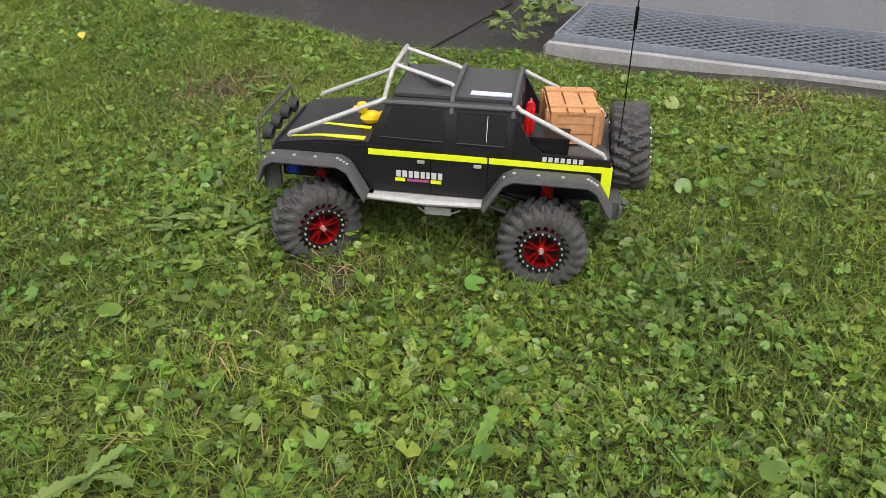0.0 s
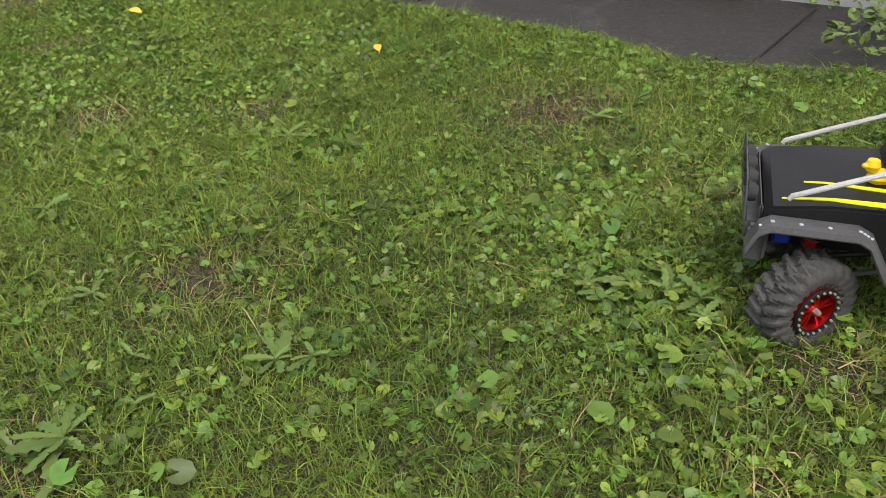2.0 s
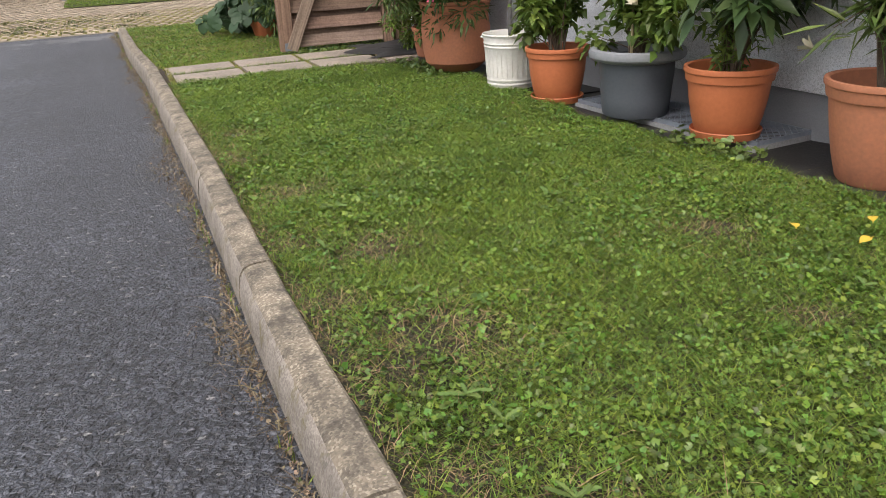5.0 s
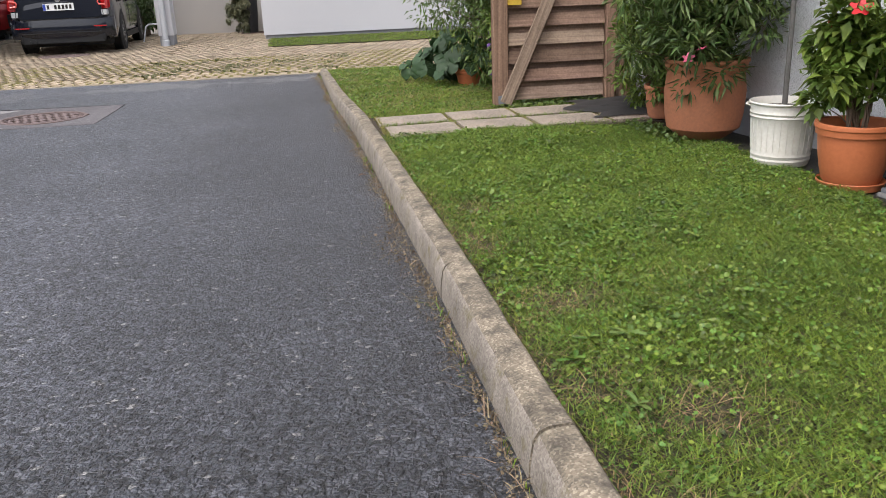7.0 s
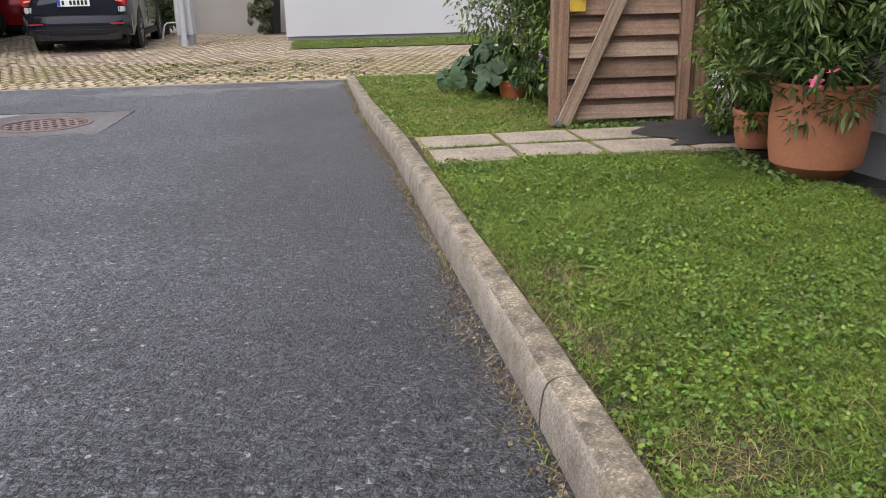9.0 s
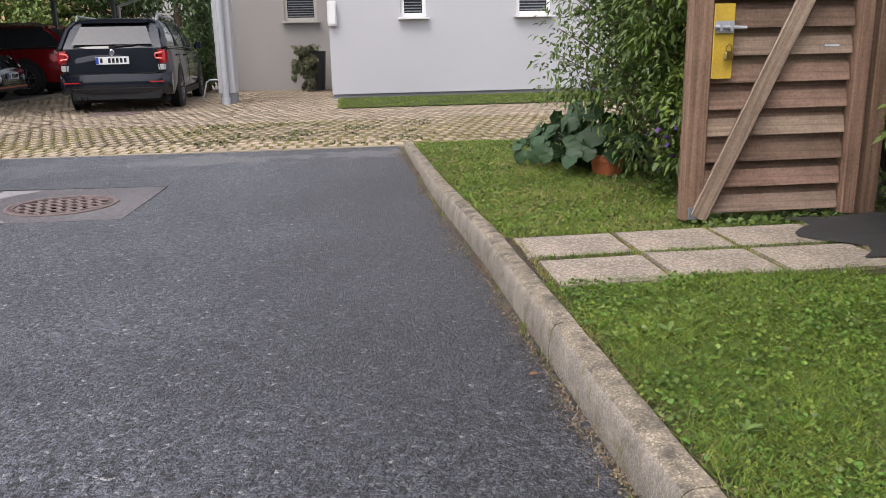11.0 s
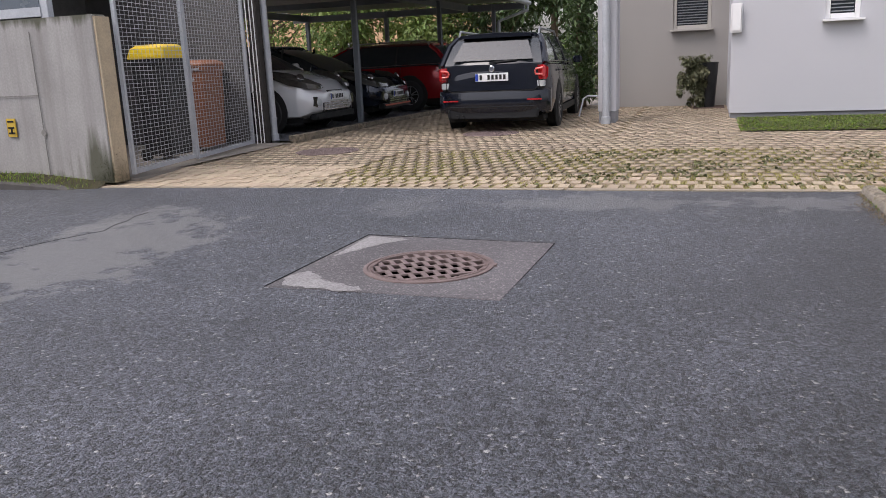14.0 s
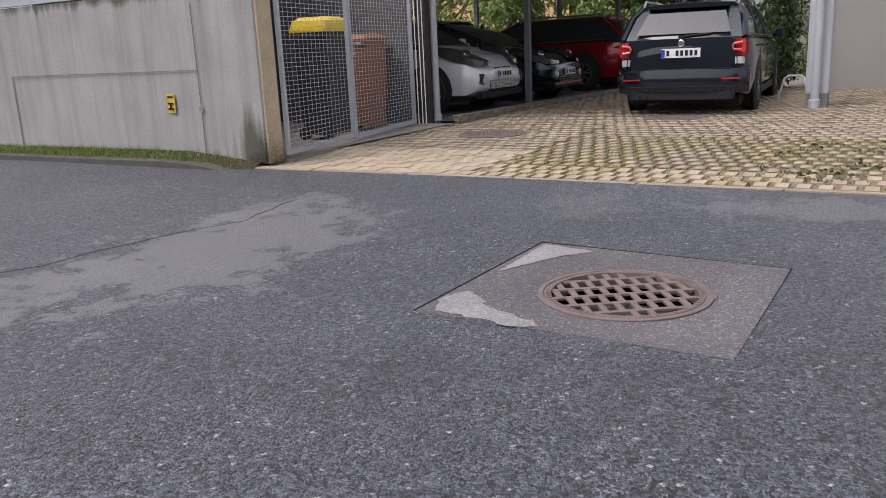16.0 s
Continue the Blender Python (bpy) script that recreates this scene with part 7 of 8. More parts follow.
M_RCWIN = mat("black_window", (0.004, 0.004, 0.005), (0.007, 0.007, 0.008), 0.15, spec=0.25, scale=10, bump=0)
M_NEON = mat("neon_yellow_tape", (0.70, 0.80, 0.01), (0.62, 0.72, 0.01), 0.45, scale=60, fine=200, bump=0.1)
M_CAGE = mat("worn_silver_cage", (0.52, 0.52, 0.50), (0.36, 0.36, 0.35), 0.5, metal=0.3, scale=60, fine=300, bump=0.2)
M_TYRE = mat("dusty_crawler_tyre", (0.038, 0.038, 0.038), (0.07, 0.069, 0.066), 0.85, scale=25, fine=240, bump=0.35, dist=0.0008)
M_REDMETAL = mat("red_anodised", (0.50, 0.012, 0.012), (0.4, 0.01, 0.01), 0.3, metal=0.7, bump=0)
M_BLUEMETAL = mat("blue_anodised", (0.02, 0.05, 0.45), (0.015, 0.04, 0.35), 0.35, metal=0.6, bump=0)
M_GOLD = mat("gold_rim", (0.42, 0.30, 0.10), (0.33, 0.23, 0.07), 0.35, metal=0.7, bump=0)
M_CRATE = mat("light_crate_wood", (0.55, 0.29, 0.13), (0.40, 0.19, 0.08), 0.7, scale=40, fine=160, bump=0.3, dist=0.0006)
M_DECAL = mat("white_decal", (0.55, 0.55, 0.57), (0.45, 0.45, 0.47), 0.4, bump=0)
M_DECALBLUE = mat("pale_blue_decal", (0.52, 0.58, 0.66), (0.46, 0.52, 0.6), 0.4, bump=0)
M_DUCK = mat("yellow_rubber", (0.80, 0.55, 0.01), (0.74, 0.48, 0.01), 0.4, bump=0)
M_PURPLEDECAL = mat("magenta_decal", (0.35, 0.08, 0.2), rough=0.4, bump=0)

rc = thing("rc_crawler", "black radio-controlled crawler truck with neon stripes on the lawn", "rc car", pose(-0.697, 0.921, 0.176, 0.6, -1.0, 199.6))
SIDE = 0.084
shell = [(0.088, 0.108), (-0.082, 0.108), (-0.108, 0.160), (-0.203, 0.160), (-0.232, 0.122), (-0.248, 0.118), (-0.253, 0.135), (-0.253, 0.181), (-0.115, 0.181), (0.094, 0.188), (0.16, 0.186), (0.222, 0.178), (0.231, 0.17), (0.233, 0.146), (0.214, 0.140), (0.2, 0.162), (0.118, 0.162)]
bm = B()
prism(bm, shell, -SIDE, SIDE)
bmesh.ops.bevel(bm, geom=[e for e in bm.edges if abs(e.verts[0].co.y - e.verts[1].co.y) < 1e-6], offset=0.0035, segments=2, affect="EDGES")
part("body_shell", bm, M_RCBLACK, rc)
# cabin
bm = B()
loft(bm, [[(0.092, s * SIDE * 0.96, 0.184) for s in (-1, 1)] + [(-0.117, SIDE * 0.96, 0.180), (-0.117, -SIDE * 0.96, 0.180)],
          [(0.086, s * SIDE * 0.95, 0.198) for s in (-1, 1)] + [(-0.118, SIDE * 0.95, 0.196), (-0.118, -SIDE * 0.95, 0.196)],
          [(0.066, s * 0.070, 0.238) for s in (-1, 1)] + [(-0.118, 0.070, 0.239), (-0.118, -0.070, 0.239)],
          [(0.058, s * 0.063, 0.2455) for s in (-1, 1)] + [(-0.112, 0.063, 0.2465), (-0.112, -0.063, 0.2465)]])
part("cabin", bm, M_RCBLACK, rc)
bm = B()
box(bm, (-0.028, 0, 0.2483), (0.17, 0.122, 0.004), bev=0.0015)
part("roof_panel", bm, M_RCROOF, rc)
bm = B()
box(bm, (-0.078, 0.042, 0.2508), (0.056, 0.014, 0.001))
part("roof_sticker", bm, M_DECALBLUE, rc, "pale blue sticker on the roof")


def on_side(x, z, s, out=0.0):
    """A point on the leaning cabin side."""
    f = min(max((z - 0.196) / (0.238 - 0.196), 0), 1)
    return Vector((x, s * (SIDE * 0.95 + (0.070 - SIDE * 0.95) * f + out), z))


for s in (-1, 1):
    for pts in ([(0.074, 0.197), (-0.020, 0.196), (-0.017, 0.235), (0.056, 0.235)], [(-0.036, 0.196), (-0.104, 0.196), (-0.104, 0.235), (-0.036, 0.235)]):
        bm = B()
        a = [bm.verts.new(on_side(x, z, s, 0.0012)) for x, z in pts]
        b = [bm.verts.new(on_side(x, z, s, -0.002)) for x, z in pts]
        bm.faces.new(a)
        for i in range(4):
            bm.faces.new((a[i], a[(i + 1) % 4], b[(i + 1) % 4], b[i]))
        bmesh.ops.recalc_face_normals(bm, faces=bm.faces[:])
        part("side_window", bm, M_RCWIN, rc)
        bm = B()
        loop = [on_side(x, z, s, 0.0012) for x, z in pts]
        tube(bm, loop + loop[:1], 0.0011, 5)
        part("window_seal", bm, M_RCBLACK, rc)
    bm = B()
    tube(bm, [on_side(-0.078, 0.2005, s, 0.0022), on_side(-0.078, 0.2325, s, 0.0022)], 0.0006, 4)
    part("scratch_line", bm, M_DECAL, rc) if s > 0 else bm.free()
    # neon belt stripe, in two lengths
    for xa, xb in ((0.090, -0.081), (-0.0835, -0.2525)):
        bm = B()
        box(bm, ((xa + xb) / 2, s * (SIDE + 0.0004), 0.1765), (abs(xa - xb), 0.0014, 0.0085))
        part("belt_stripe", bm, M_NEON, rc)
    for xa, xb, ya, yb, w in () if s < 0 else ((0.097, 0.212, 0.070, 0.062, 0.009), (0.097, 0.185, 0.034, 0.022, 0.006)):
        bm = B()
        rows = []
        for i in range(9):
            f = i / 8
            xq, yq, hw = xa + (xb - xa) * f, ya + (yb - ya) * f, (w / 2) * (1 - f) + 0.0012
            zq = lerp(xq, (0.094, 0.16, 0.222), (0.188, 0.186, 0.178)) + 0.0009
            rows.append([(xq, s * (yq + hw), zq), (xq, s * (yq - hw), zq), (xq, s * (yq - hw), zq - 0.003), (xq, s * (yq + hw), zq - 0.003)])
        loft(bm, rows)
        part("hood_stripe", bm, M_NEON, rc)
    bm = B()
    box(bm, (-0.2545, s * 0.078, 0.152), (0.0022, 0.012, 0.05))
    box(bm, (-0.247, s * (SIDE + 0.0006), 0.152), (0.012, 0.0016, 0.05))
    part("corner_stripe", bm, M_NEON, rc)
    # arch flares: flat strips bent round each opening
    for arch in ([(0.226, 0.128), (0.216, 0.158), (0.205, 0.166), (0.118, 0.166), (0.106, 0.158), (0.083, 0.110)], [(-0.076, 0.110), (-0.100, 0.158), (-0.112, 0.166), (-0.205, 0.166), (-0.216, 0.158), (-0.236, 0.118)]):
        bm = B()
        rows = []
        cx = sum(p[0] for p in arch) / len(arch)
        for x, z in arch:
            o = Vector((x - cx, 0, z - 0.10)).normalized()
            rows.append([(x, s * (SIDE - 0.004), z), (x + o.x * 0.004, s * (SIDE + 0.006), z + 0.004), (x + o.x * 0.003, s * (SIDE + 0.026), z + 0.002), (x + o.x * 0.001, s * (SIDE + 0.028), z - 0.006), (x, s * (SIDE + 0.026), z - 0.009), (x, s * (SIDE + 0.002), z - 0.003)])
        loft(bm, rows)
        part("arch_flare", bm, M_RCGREY, rc)
        spots = arch[1:-1] + [(xa + (xb - xa) * f, za + (zb - za) * f) for (xa, za), (xb, zb) in zip(arch[2:4], arch[3:5]) for f in (0.33, 0.66)]
        for x, z in spots:
            bm = B()
            lathe(bm, [(0, 0.0016), (0.0022, 0.0012), (0.0024, 0)], 8, pose(x, s * (SIDE + 0.018), z + 0.0035))
            part("flare_rivet", bm, M_STEEL, rc)
    bm = B()
    tube(bm, [(0.085, s * (SIDE + 0.014), 0.108), (0.0, s * (SIDE + 0.016), 0.106), (-0.08, s * (SIDE + 0.014), 0.108)], 0.0042, 8)
    box(bm, (0.0, s * (SIDE + 0.004), 0.107), (0.15, 0.022, 0.004))
    part("side_step", bm, M_CAGE, rc)
    # door handles
    for x in (0.012, -0.068):
        bm = B()
        box(bm, (x, s * (SIDE + 0.002), 0.1665), (0.011, 0.004, 0.005), bev=0.0012)
        part("door_handle", bm, M_CAGE, rc)
        bm = B()
        box(bm, (x - 0.014, s * (SIDE + 0.0004), 0.143), (0.0008, 0.0012, 0.06))
        part("door_seam", bm, M_RCWIN, rc)
    # unlettered marks where the door and bed graphics sit
    xx = 0.050
    for w in (0.009, 0.009, 0.008, 0.009, 0.008, 0.007, 0.009, 0.008):
        bm = B()
        box(bm, (xx - w / 2, s * (SIDE + 0.0007), 0.1435), (w - 0.0022, 0.0012, 0.0105))
        part("door_mark", bm, M_DECAL, rc)
        xx -= w + 0.0004
    for x in (0.043, -0.010):
        bm = B()
        box(bm, (x, s * (SIDE + 0.0007), 0.1335), (0.015, 0.0012, 0.0055))
        part("door_tab", bm, M_NEON, rc)
    bm = B()
    box(bm, (0.0165, s * (SIDE + 0.0007), 0.1335), (0.032, 0.0012, 0.004))
    part("door_subline", bm, M_PURPLEDECAL, rc)
    xx = -0.160
    for k in range(7):
        bm = B()
        box(bm, (xx - k * 0.0085, s * (SIDE + 0.0007), 0.1855), (0.0058, 0.0012, 0.006))
        part("bed_mark", bm, M_DECAL, rc)
    # bed side walls
    bm = B()
    prism(bm, [(-0.117, 0.178), (-0.117, 0.238), (-0.128, 0.222), (-0.140, 0.202), (-0.156, 0.191), (-0.25, 0.190), (-0.25, 0.178)], s * (SIDE - 0.006) if s > 0 else -SIDE, SIDE if s > 0 else -SIDE + 0.006)
    part("bed_wall", bm, M_RCBLACK, rc)
    # cage: nose to windscreen and roof to tail
    bm = B()
    tube(bm, [(0.206, s * 0.076, 0.186), (0.204, s * 0.076, 0.19), (0.072, s * 0.073, 0.243), (0.066, s * 0.069, 0.246)], 0.0032, 8)
    part("front_cage_bar", bm, M_CAGE, rc)
    bm = B()
    tube(bm, [(-0.116, s * 0.070, 0.247), (-0.122, s * 0.073, 0.243), (-0.24, s * 0.078, 0.195), (-0.246, s * 0.078, 0.186)], 0.0032, 8)
    part("rear_cage_bar", bm, M_CAGE, rc)
    bm = B()
    tube(bm, [(0.07, s * 0.071, 0.241), (0.0, s * 0.071, 0.242), (-0.118, s * 0.071, 0.243)], 0.0034, 8)
    part("drip_rail", bm, M_RCGREY, rc)
    bm = B()
    tube(bm, [(0.06, s * 0.036, 0.279), (-0.020, s * 0.036, 0.2585), (-0.028, s * 0.036, 0.2535)], 0.003, 8)
    part("rack_rail", bm, M_CAGE, rc)
    bm = B()
    lathe(bm, [(0.009, -0.01), (0.012, 0.0), (0.012, 0.008), (0.006, 0.01), (0, 0.01)], 14, pose(0.255, s * 0.052, 0.178, 0, 80, 0))
    part("spot_lamp", bm, M_RUBBER, rc)
    bm = B()
    lathe(bm, [(0.009, -0.01), (0.012, 0.0), (0.012, 0.008), (0.006, 0.01), (0, 0.01)], 14, pose(0.255, s * 0.019, 0.180, 0, 80, 0))
    part("spot_lamp", bm, M_RUBBER, rc)
    bm = B()
    tube(bm, [(0.155, s * 0.055, 0.165), (0.155, s * 0.062, 0.082)], 0.008, 10)
    sh = part("shock_absorber", bm, M_REDMETAL, rc)
    bm = B()
    coil = [(0.155 + 0.0105 * math.cos(k * 0.7), s * (0.056 + 0.005 * k / 60) + 0.0105 * math.sin(k * 0.7), 0.155 - 0.065 * k / 60) for k in range(60)]
    tube(bm, coil, 0.0013, 5)
    part("spring", bm, M_RUBBER, sh)
    bm = B()
    tube(bm, [(-0.155, s * 0.055, 0.165), (-0.155, s * 0.062, 0.082)], 0.008, 10)
    part("shock_absorber", bm, M_REDMETAL, rc)
    bm = B()
    tube(bm, [(0.14, s * 0.05, 0.064), (0.02, s * 0.03, 0.092)], 0.0035, 8)
    tube(bm, [(-0.14, s * 0.05, 0.064), (-0.02, s * 0.03, 0.092)], 0.0035, 8)
    part("suspension_link", bm, M_RCGREY, rc)
    bm = B()
    box(bm, (0.0, s * 0.03, 0.105), (0.44, 0.008, 0.018), bev=0.002)
    part("chassis_rail", bm, M_RCBLACK, rc)

bm = B()
tube(bm, [(0.068, -0.069, 0.246), (0.0615, -0.060, 0.270), (0.06, -0.045, 0.279), (0.06, 0.045, 0.279), (0.0615, 0.060, 0.270), (0.068, 0.069, 0.246)], 0.0034, 8)
part("windscreen_hoop", bm, M_CAGE, rc)
for x in (-0.028, -0.112):
    bm = B()
    tube(bm, [(x, -0.073, 0.232), (x, -0.069, 0.247), (x, -0.058, 0.2545), (x, 0.058, 0.2545), (x, 0.069, 0.247), (x, 0.073, 0.232)], 0.0036, 8)
    part("roof_hoop", bm, M_RCGREY, rc)
bm = B()
tube(bm, [(0.262, -0.075, 0.15), (0.266, -0.075, 0.185), (0.268, -0.068, 0.2), (0.268, 0.068, 0.2), (0.266, 0.075, 0.185), (0.262, 0.075, 0.15)], 0.0028, 8)
tube(bm, [(0.268, -0.075, 0.172), (0.268, 0.075, 0.172)], 0.0024, 8)
part("bull_bar", bm, M_RCGREY, rc)
bm = B()
box(bm, (0.245, 0, 0.135), (0.03, 0.15, 0.024), bev=0.005)
box(bm, (0.236, 0, 0.158), (0.008, 0.15, 0.03), bev=0.003)
for s in (-1, 1):
    box(bm, (0.238, s * 0.082, 0.125), (0.034, 0.018, 0.05), bev=0.005)
part("front_bumper", bm, M_RCGREY, rc)
bm = B()
box(bm, (-0.262, 0, 0.113), (0.026, 0.14, 0.018), bev=0.004)
for s in (-1, 1):
    box(bm, (-0.262, s * 0.07, 0.108), (0.03, 0.03, 0.026), bev=0.006)
    tube(bm, [(-0.27, s * 0.055, 0.112), (-0.285, s * 0.055, 0.108)], 0.005, 8)
part("rear_bumper", bm, M_RCGREY, rc)
for s in (-1, 1):
    bm = B()
    box(bm, (-0.2545, s * 0.06, 0.168), (0.004, 0.022, 0.01), bev=0.001)
    part("tail_lamp", bm, M_TAIL, rc)
bm = B()
box(bm, (-0.186, 0, 0.1825), (0.132, 0.154, 0.003), bev=0.001)
part("bed_floor", bm, M_RCGREY, rc)
bm = B()
box(bm, (0.155, 0, 0.06), (0.024, 0.12, 0.02), bev=0.005)
box(bm, (-0.155, 0, 0.06), (0.024, 0.12, 0.02), bev=0.005)
lathe(bm, [(0, -0.016), (0.016, -0.012), (0.018, 0), (0.016, 0.012), (0, 0.016)], 14, pose(0.155, 0.012, 0.06))
lathe(bm, [(0, -0.016), (0.016, -0.012), (0.018, 0), (0.016, 0.012), (0, 0.016)], 14, pose(-0.155, 0.012, 0.06))
tube(bm, [(0.14, 0.0, 0.064), (0.0, 0.0, 0.098), (-0.14, 0.0, 0.064)], 0.004, 8)
part("axles", bm, M_RCBLACK, rc)
bm = B()
box(bm, (0.0, 0, 0.096), (0.07, 0.06, 0.008), bev=0.002)
box(bm, (-0.012, 0.082, 0.086), (0.036, 0.006, 0.011), bev=0.001)
tube(bm, [(0.016, 0.08, 0.088), (0.006, 0.082, 0.083), (-0.03, 0.082, 0.083), (-0.042, 0.08, 0.088)], 0.0014, 6)
for xb in (-0.025, 0.0):
    tube(bm, [(xb, 0.082, 0.09), (xb, 0.03, 0.1)], 0.002, 6)
part("skid_plate", bm, M_CAGE, rc)
bm = B()
box(bm, (0.205, 0.07, 0.140), (0.022, 0.016, 0.036), bev=0.003)
part("servo", bm, M_BLUEMETAL, rc, "blue anodised servo mount")
bm = B()
for k in range(5):
    tube(bm, [(0.06 - 0.02 * k, -0.05 + 0.02 * k, 0.2525), (0.04 - 0.012 * k, -0.01 + 0.01 * k, 0.254), (0.0 - 0.004 * k, 0.03, 0.253)], 0.0012, 5)
part("roof_strap", bm, M_RCBLACK, rc)


def rc_tyre_mesh():
    """One moulded skin: sidewalls and a tread whose lugs rise in staggered, slanting rows."""
    R, W, n = 0.0578, 0.046, 22
    prof = [(0.029, -0.40), (0.031, -0.46), (0.037, -0.51), (0.044, -0.53), (R - 0.009, -0.52), (R - 0.0045, -0.45), (R - 0.004, -0.34), (R - 0.004, -0.2), (R - 0.004, -0.1), (R - 0.004, 0.0)]
    prof = prof + [(r, -z) for r, z in prof[-2::-1]]
    seg = n * 8
    bm = B()
    rings = []
    for k in range(seg):
        a = math.tau * k / seg
        ring = []
        for r, z in prof:
            lean = abs(z) * 1.3
            ph = (k / 8 + lean + (0.5 if z > 0 else 0.0)) % 1.0
            up = 0.0
            if abs(z) < 0.47 and ph < 0.56 and 0.04 < abs(z):
                up = 0.0058
            elif 0.5 < abs(z) and r > 0.043 and ph < 0.5:
                up = 0.0022
            elif abs(z) < 0.04 and (k / 4) % 1.0 < 0.5:
                up = 0.0045
            ring.append(bm.verts.new(((r + up) * math.cos(a), (r + up) * math.sin(a), z * W + (0.0012 if z > 0.5 else -0.0012 if z < -0.5 else 0.0) * (up > 0))))
        rings.append(ring)
    for k in range(seg):
        p, q = rings[k], rings[(k + 1) % seg]
        for i in range(len(prof) - 1):
            bm.faces.new((p[i], q[i], q[i + 1], p[i + 1]))
    bmesh.ops.recalc_face_normals(bm, faces=bm.faces[:])
    return mesh_of("tyre", bm, M_TYRE)


def rc_rim_mesh(material):
    bm = B()
    W = 0.046
    lathe(bm, [(0.0305, W * 0.40), (0.0305, W * 0.50), (0.029, W * 0.53), (0.0235, W * 0.52), (0.0235, W * 0.42)], 36)
    lathe(bm, [(0, W * 0.44), (0.006, W * 0.44), (0.008, W * 0.36), (0.0085, W * 0.2), (0, W * 0.2)], 16)
    for k in range(10):
        box(bm, (0.0155, 0, W * 0.36), (0.018, 0.0026, 0.006), pose(0, 0, 0, 0, 0, 36 * k + (7 if k % 2 else -7)))
    lathe(bm, [(0.0235, W * 0.48), (0.0235, -W * 0.4), (0.024, -W * 0.4), (0.024, W * 0.48)], 24)
    return mesh_of("rim", bm, material)


ME_TYRE, ME_RIM, ME_SPARE_RIM = rc_tyre_mesh(), rc_rim_mesh(M_REDMETAL), rc_rim_mesh(M_GOLD)
bm = B()
lathe(bm, [(0.031, 0.0226), (0.0312, 0.0243), (0.0285, 0.0258), (0.0238, 0.0252), (0.0236, 0.0228)], 40)
ME_BEAD = mesh_of("beadlock_ring", bm, M_RCBLACK)
bm = B()
for k in range(20):
    a = math.tau * k / 20
    lathe(bm, [(0, 0.0285), (0.0014, 0.0278), (0.0016, 0.025)], 7, pose(0.0273 * math.cos(a), 0.0273 * math.sin(a), 0))
lathe(bm, [(0, 0.0285), (0.003, 0.0275), (0.004, 0.02)], 6)
ME_BOLTS = mesh_of("beadlock_bolts", bm, mat("pale_bolt", (0.7, 0.68, 0.6), (0.6, 0.58, 0.5), 0.3, metal=0.7, bump=0))
bm = B()
lathe(bm, [(0, 0.006), (0.0235, 0.006), (0.0235, 0.0), (0, 0.0)], 24)
ME_HUBDISC = mesh_of("wheel_back", bm, M_UNDER)


def rc_wheel(m, rim):
    t = part("wheel", ME_TYRE, None, rc, "chunky dusty black crawler tyre", m=m)
    part("rim", rim, None, t)
    part("beadlock_ring", ME_BEAD, None, t)
    part("beadlock_bolts", ME_BOLTS, None, t)
    part("wheel_back", ME_HUBDISC, None, t)


for x, steer in ((0.155, 8), (-0.155, 0)):
    for s in (-1, 1):
        rc_wheel(pose(x, s * 0.093, 0.0582, 0, 0, steer) @ pose(0, 0, 0, -90 * s, 0, 31 * (x > 0)), ME_RIM)
rc_wheel(pose(-0.258, -0.005, 0.165, 0, -84, 0) @ pose(0, 0, 0, 0, 0, 12), ME_SPARE_RIM)
bm = B()
tube(bm, [(-0.25, 0.035, 0.15), (-0.262, 0.045, 0.19), (-0.262, 0.045, 0.42)], 0.0009, 6)
tube(bm, [(-0.262, 0.045, 0.345), (-0.262, 0.045, 0.372)], 0.0024, 8)
part("antenna", bm, M_RCWIN, rc, "thin black whip antenna")
bm = B()
box(bm, (-0.116, 0, 0.214), (0.003, 0.126, 0.034), bev=0.001)
part("rear_window", bm, M_RCWIN, rc)
for y in (0.028, -0.034):
    bm = B()
    box(bm, (-0.1185, y, 0.232), (0.001, 0.03, 0.005))
    part("rear_window_mark", bm, M_TAIL, rc)

# draw the body in over the axles: shorter overhangs, lower waist
X_FROM, X_TO = (-0.29, -0.253, -0.12, 0.0, 0.09, 0.118, 0.23, 0.268), (-0.266, -0.232, -0.112, 0.0, 0.081, 0.111, 0.212, 0.236)
Z_FROM, Z_TO = (0.0, 0.108, 0.1765, 0.28, 0.5), (0.0, 0.108, 0.166, 0.270, 0.49)
done = set()
for ob in rc.children:
    base = ob.name.split(".")[0]
    if base in ("wheel", "axles", "suspension_link", "shock_absorber", "chassis_rail", "skid_plate") or ob.data.name in done:
        continue
    done.add(ob.data.name)
    co = np.zeros(len(ob.data.vertices) * 3, np.float32)
    ob.data.vertices.foreach_get("co", co)
    co = co.reshape(-1, 3)
    if base not in ("arch_flare", "flare_rivet", "side_step"):
        co[:, 0] = np.interp(co[:, 0], X_FROM, X_TO)
    co[:, 2] = np.interp(co[:, 2], Z_FROM, Z_TO)
    ob.data.vertices.foreach_set("co", co.ravel())
    ob.data.update()

RC = pose(-0.697, 0.921, 0.176, 0.6, -1.0, 199.6)
crate = thing("wooden_crate", "small light wooden crate in the truck bed", "crate", RC @ pose(-0.176, -0.012, 0.1735, 0, 0, 8))
bm = B()
box(bm, (0, 0, 0.024), (0.064, 0.088, 0.04), bev=0.001)
part("crate_core", bm, M_CRATE, crate)
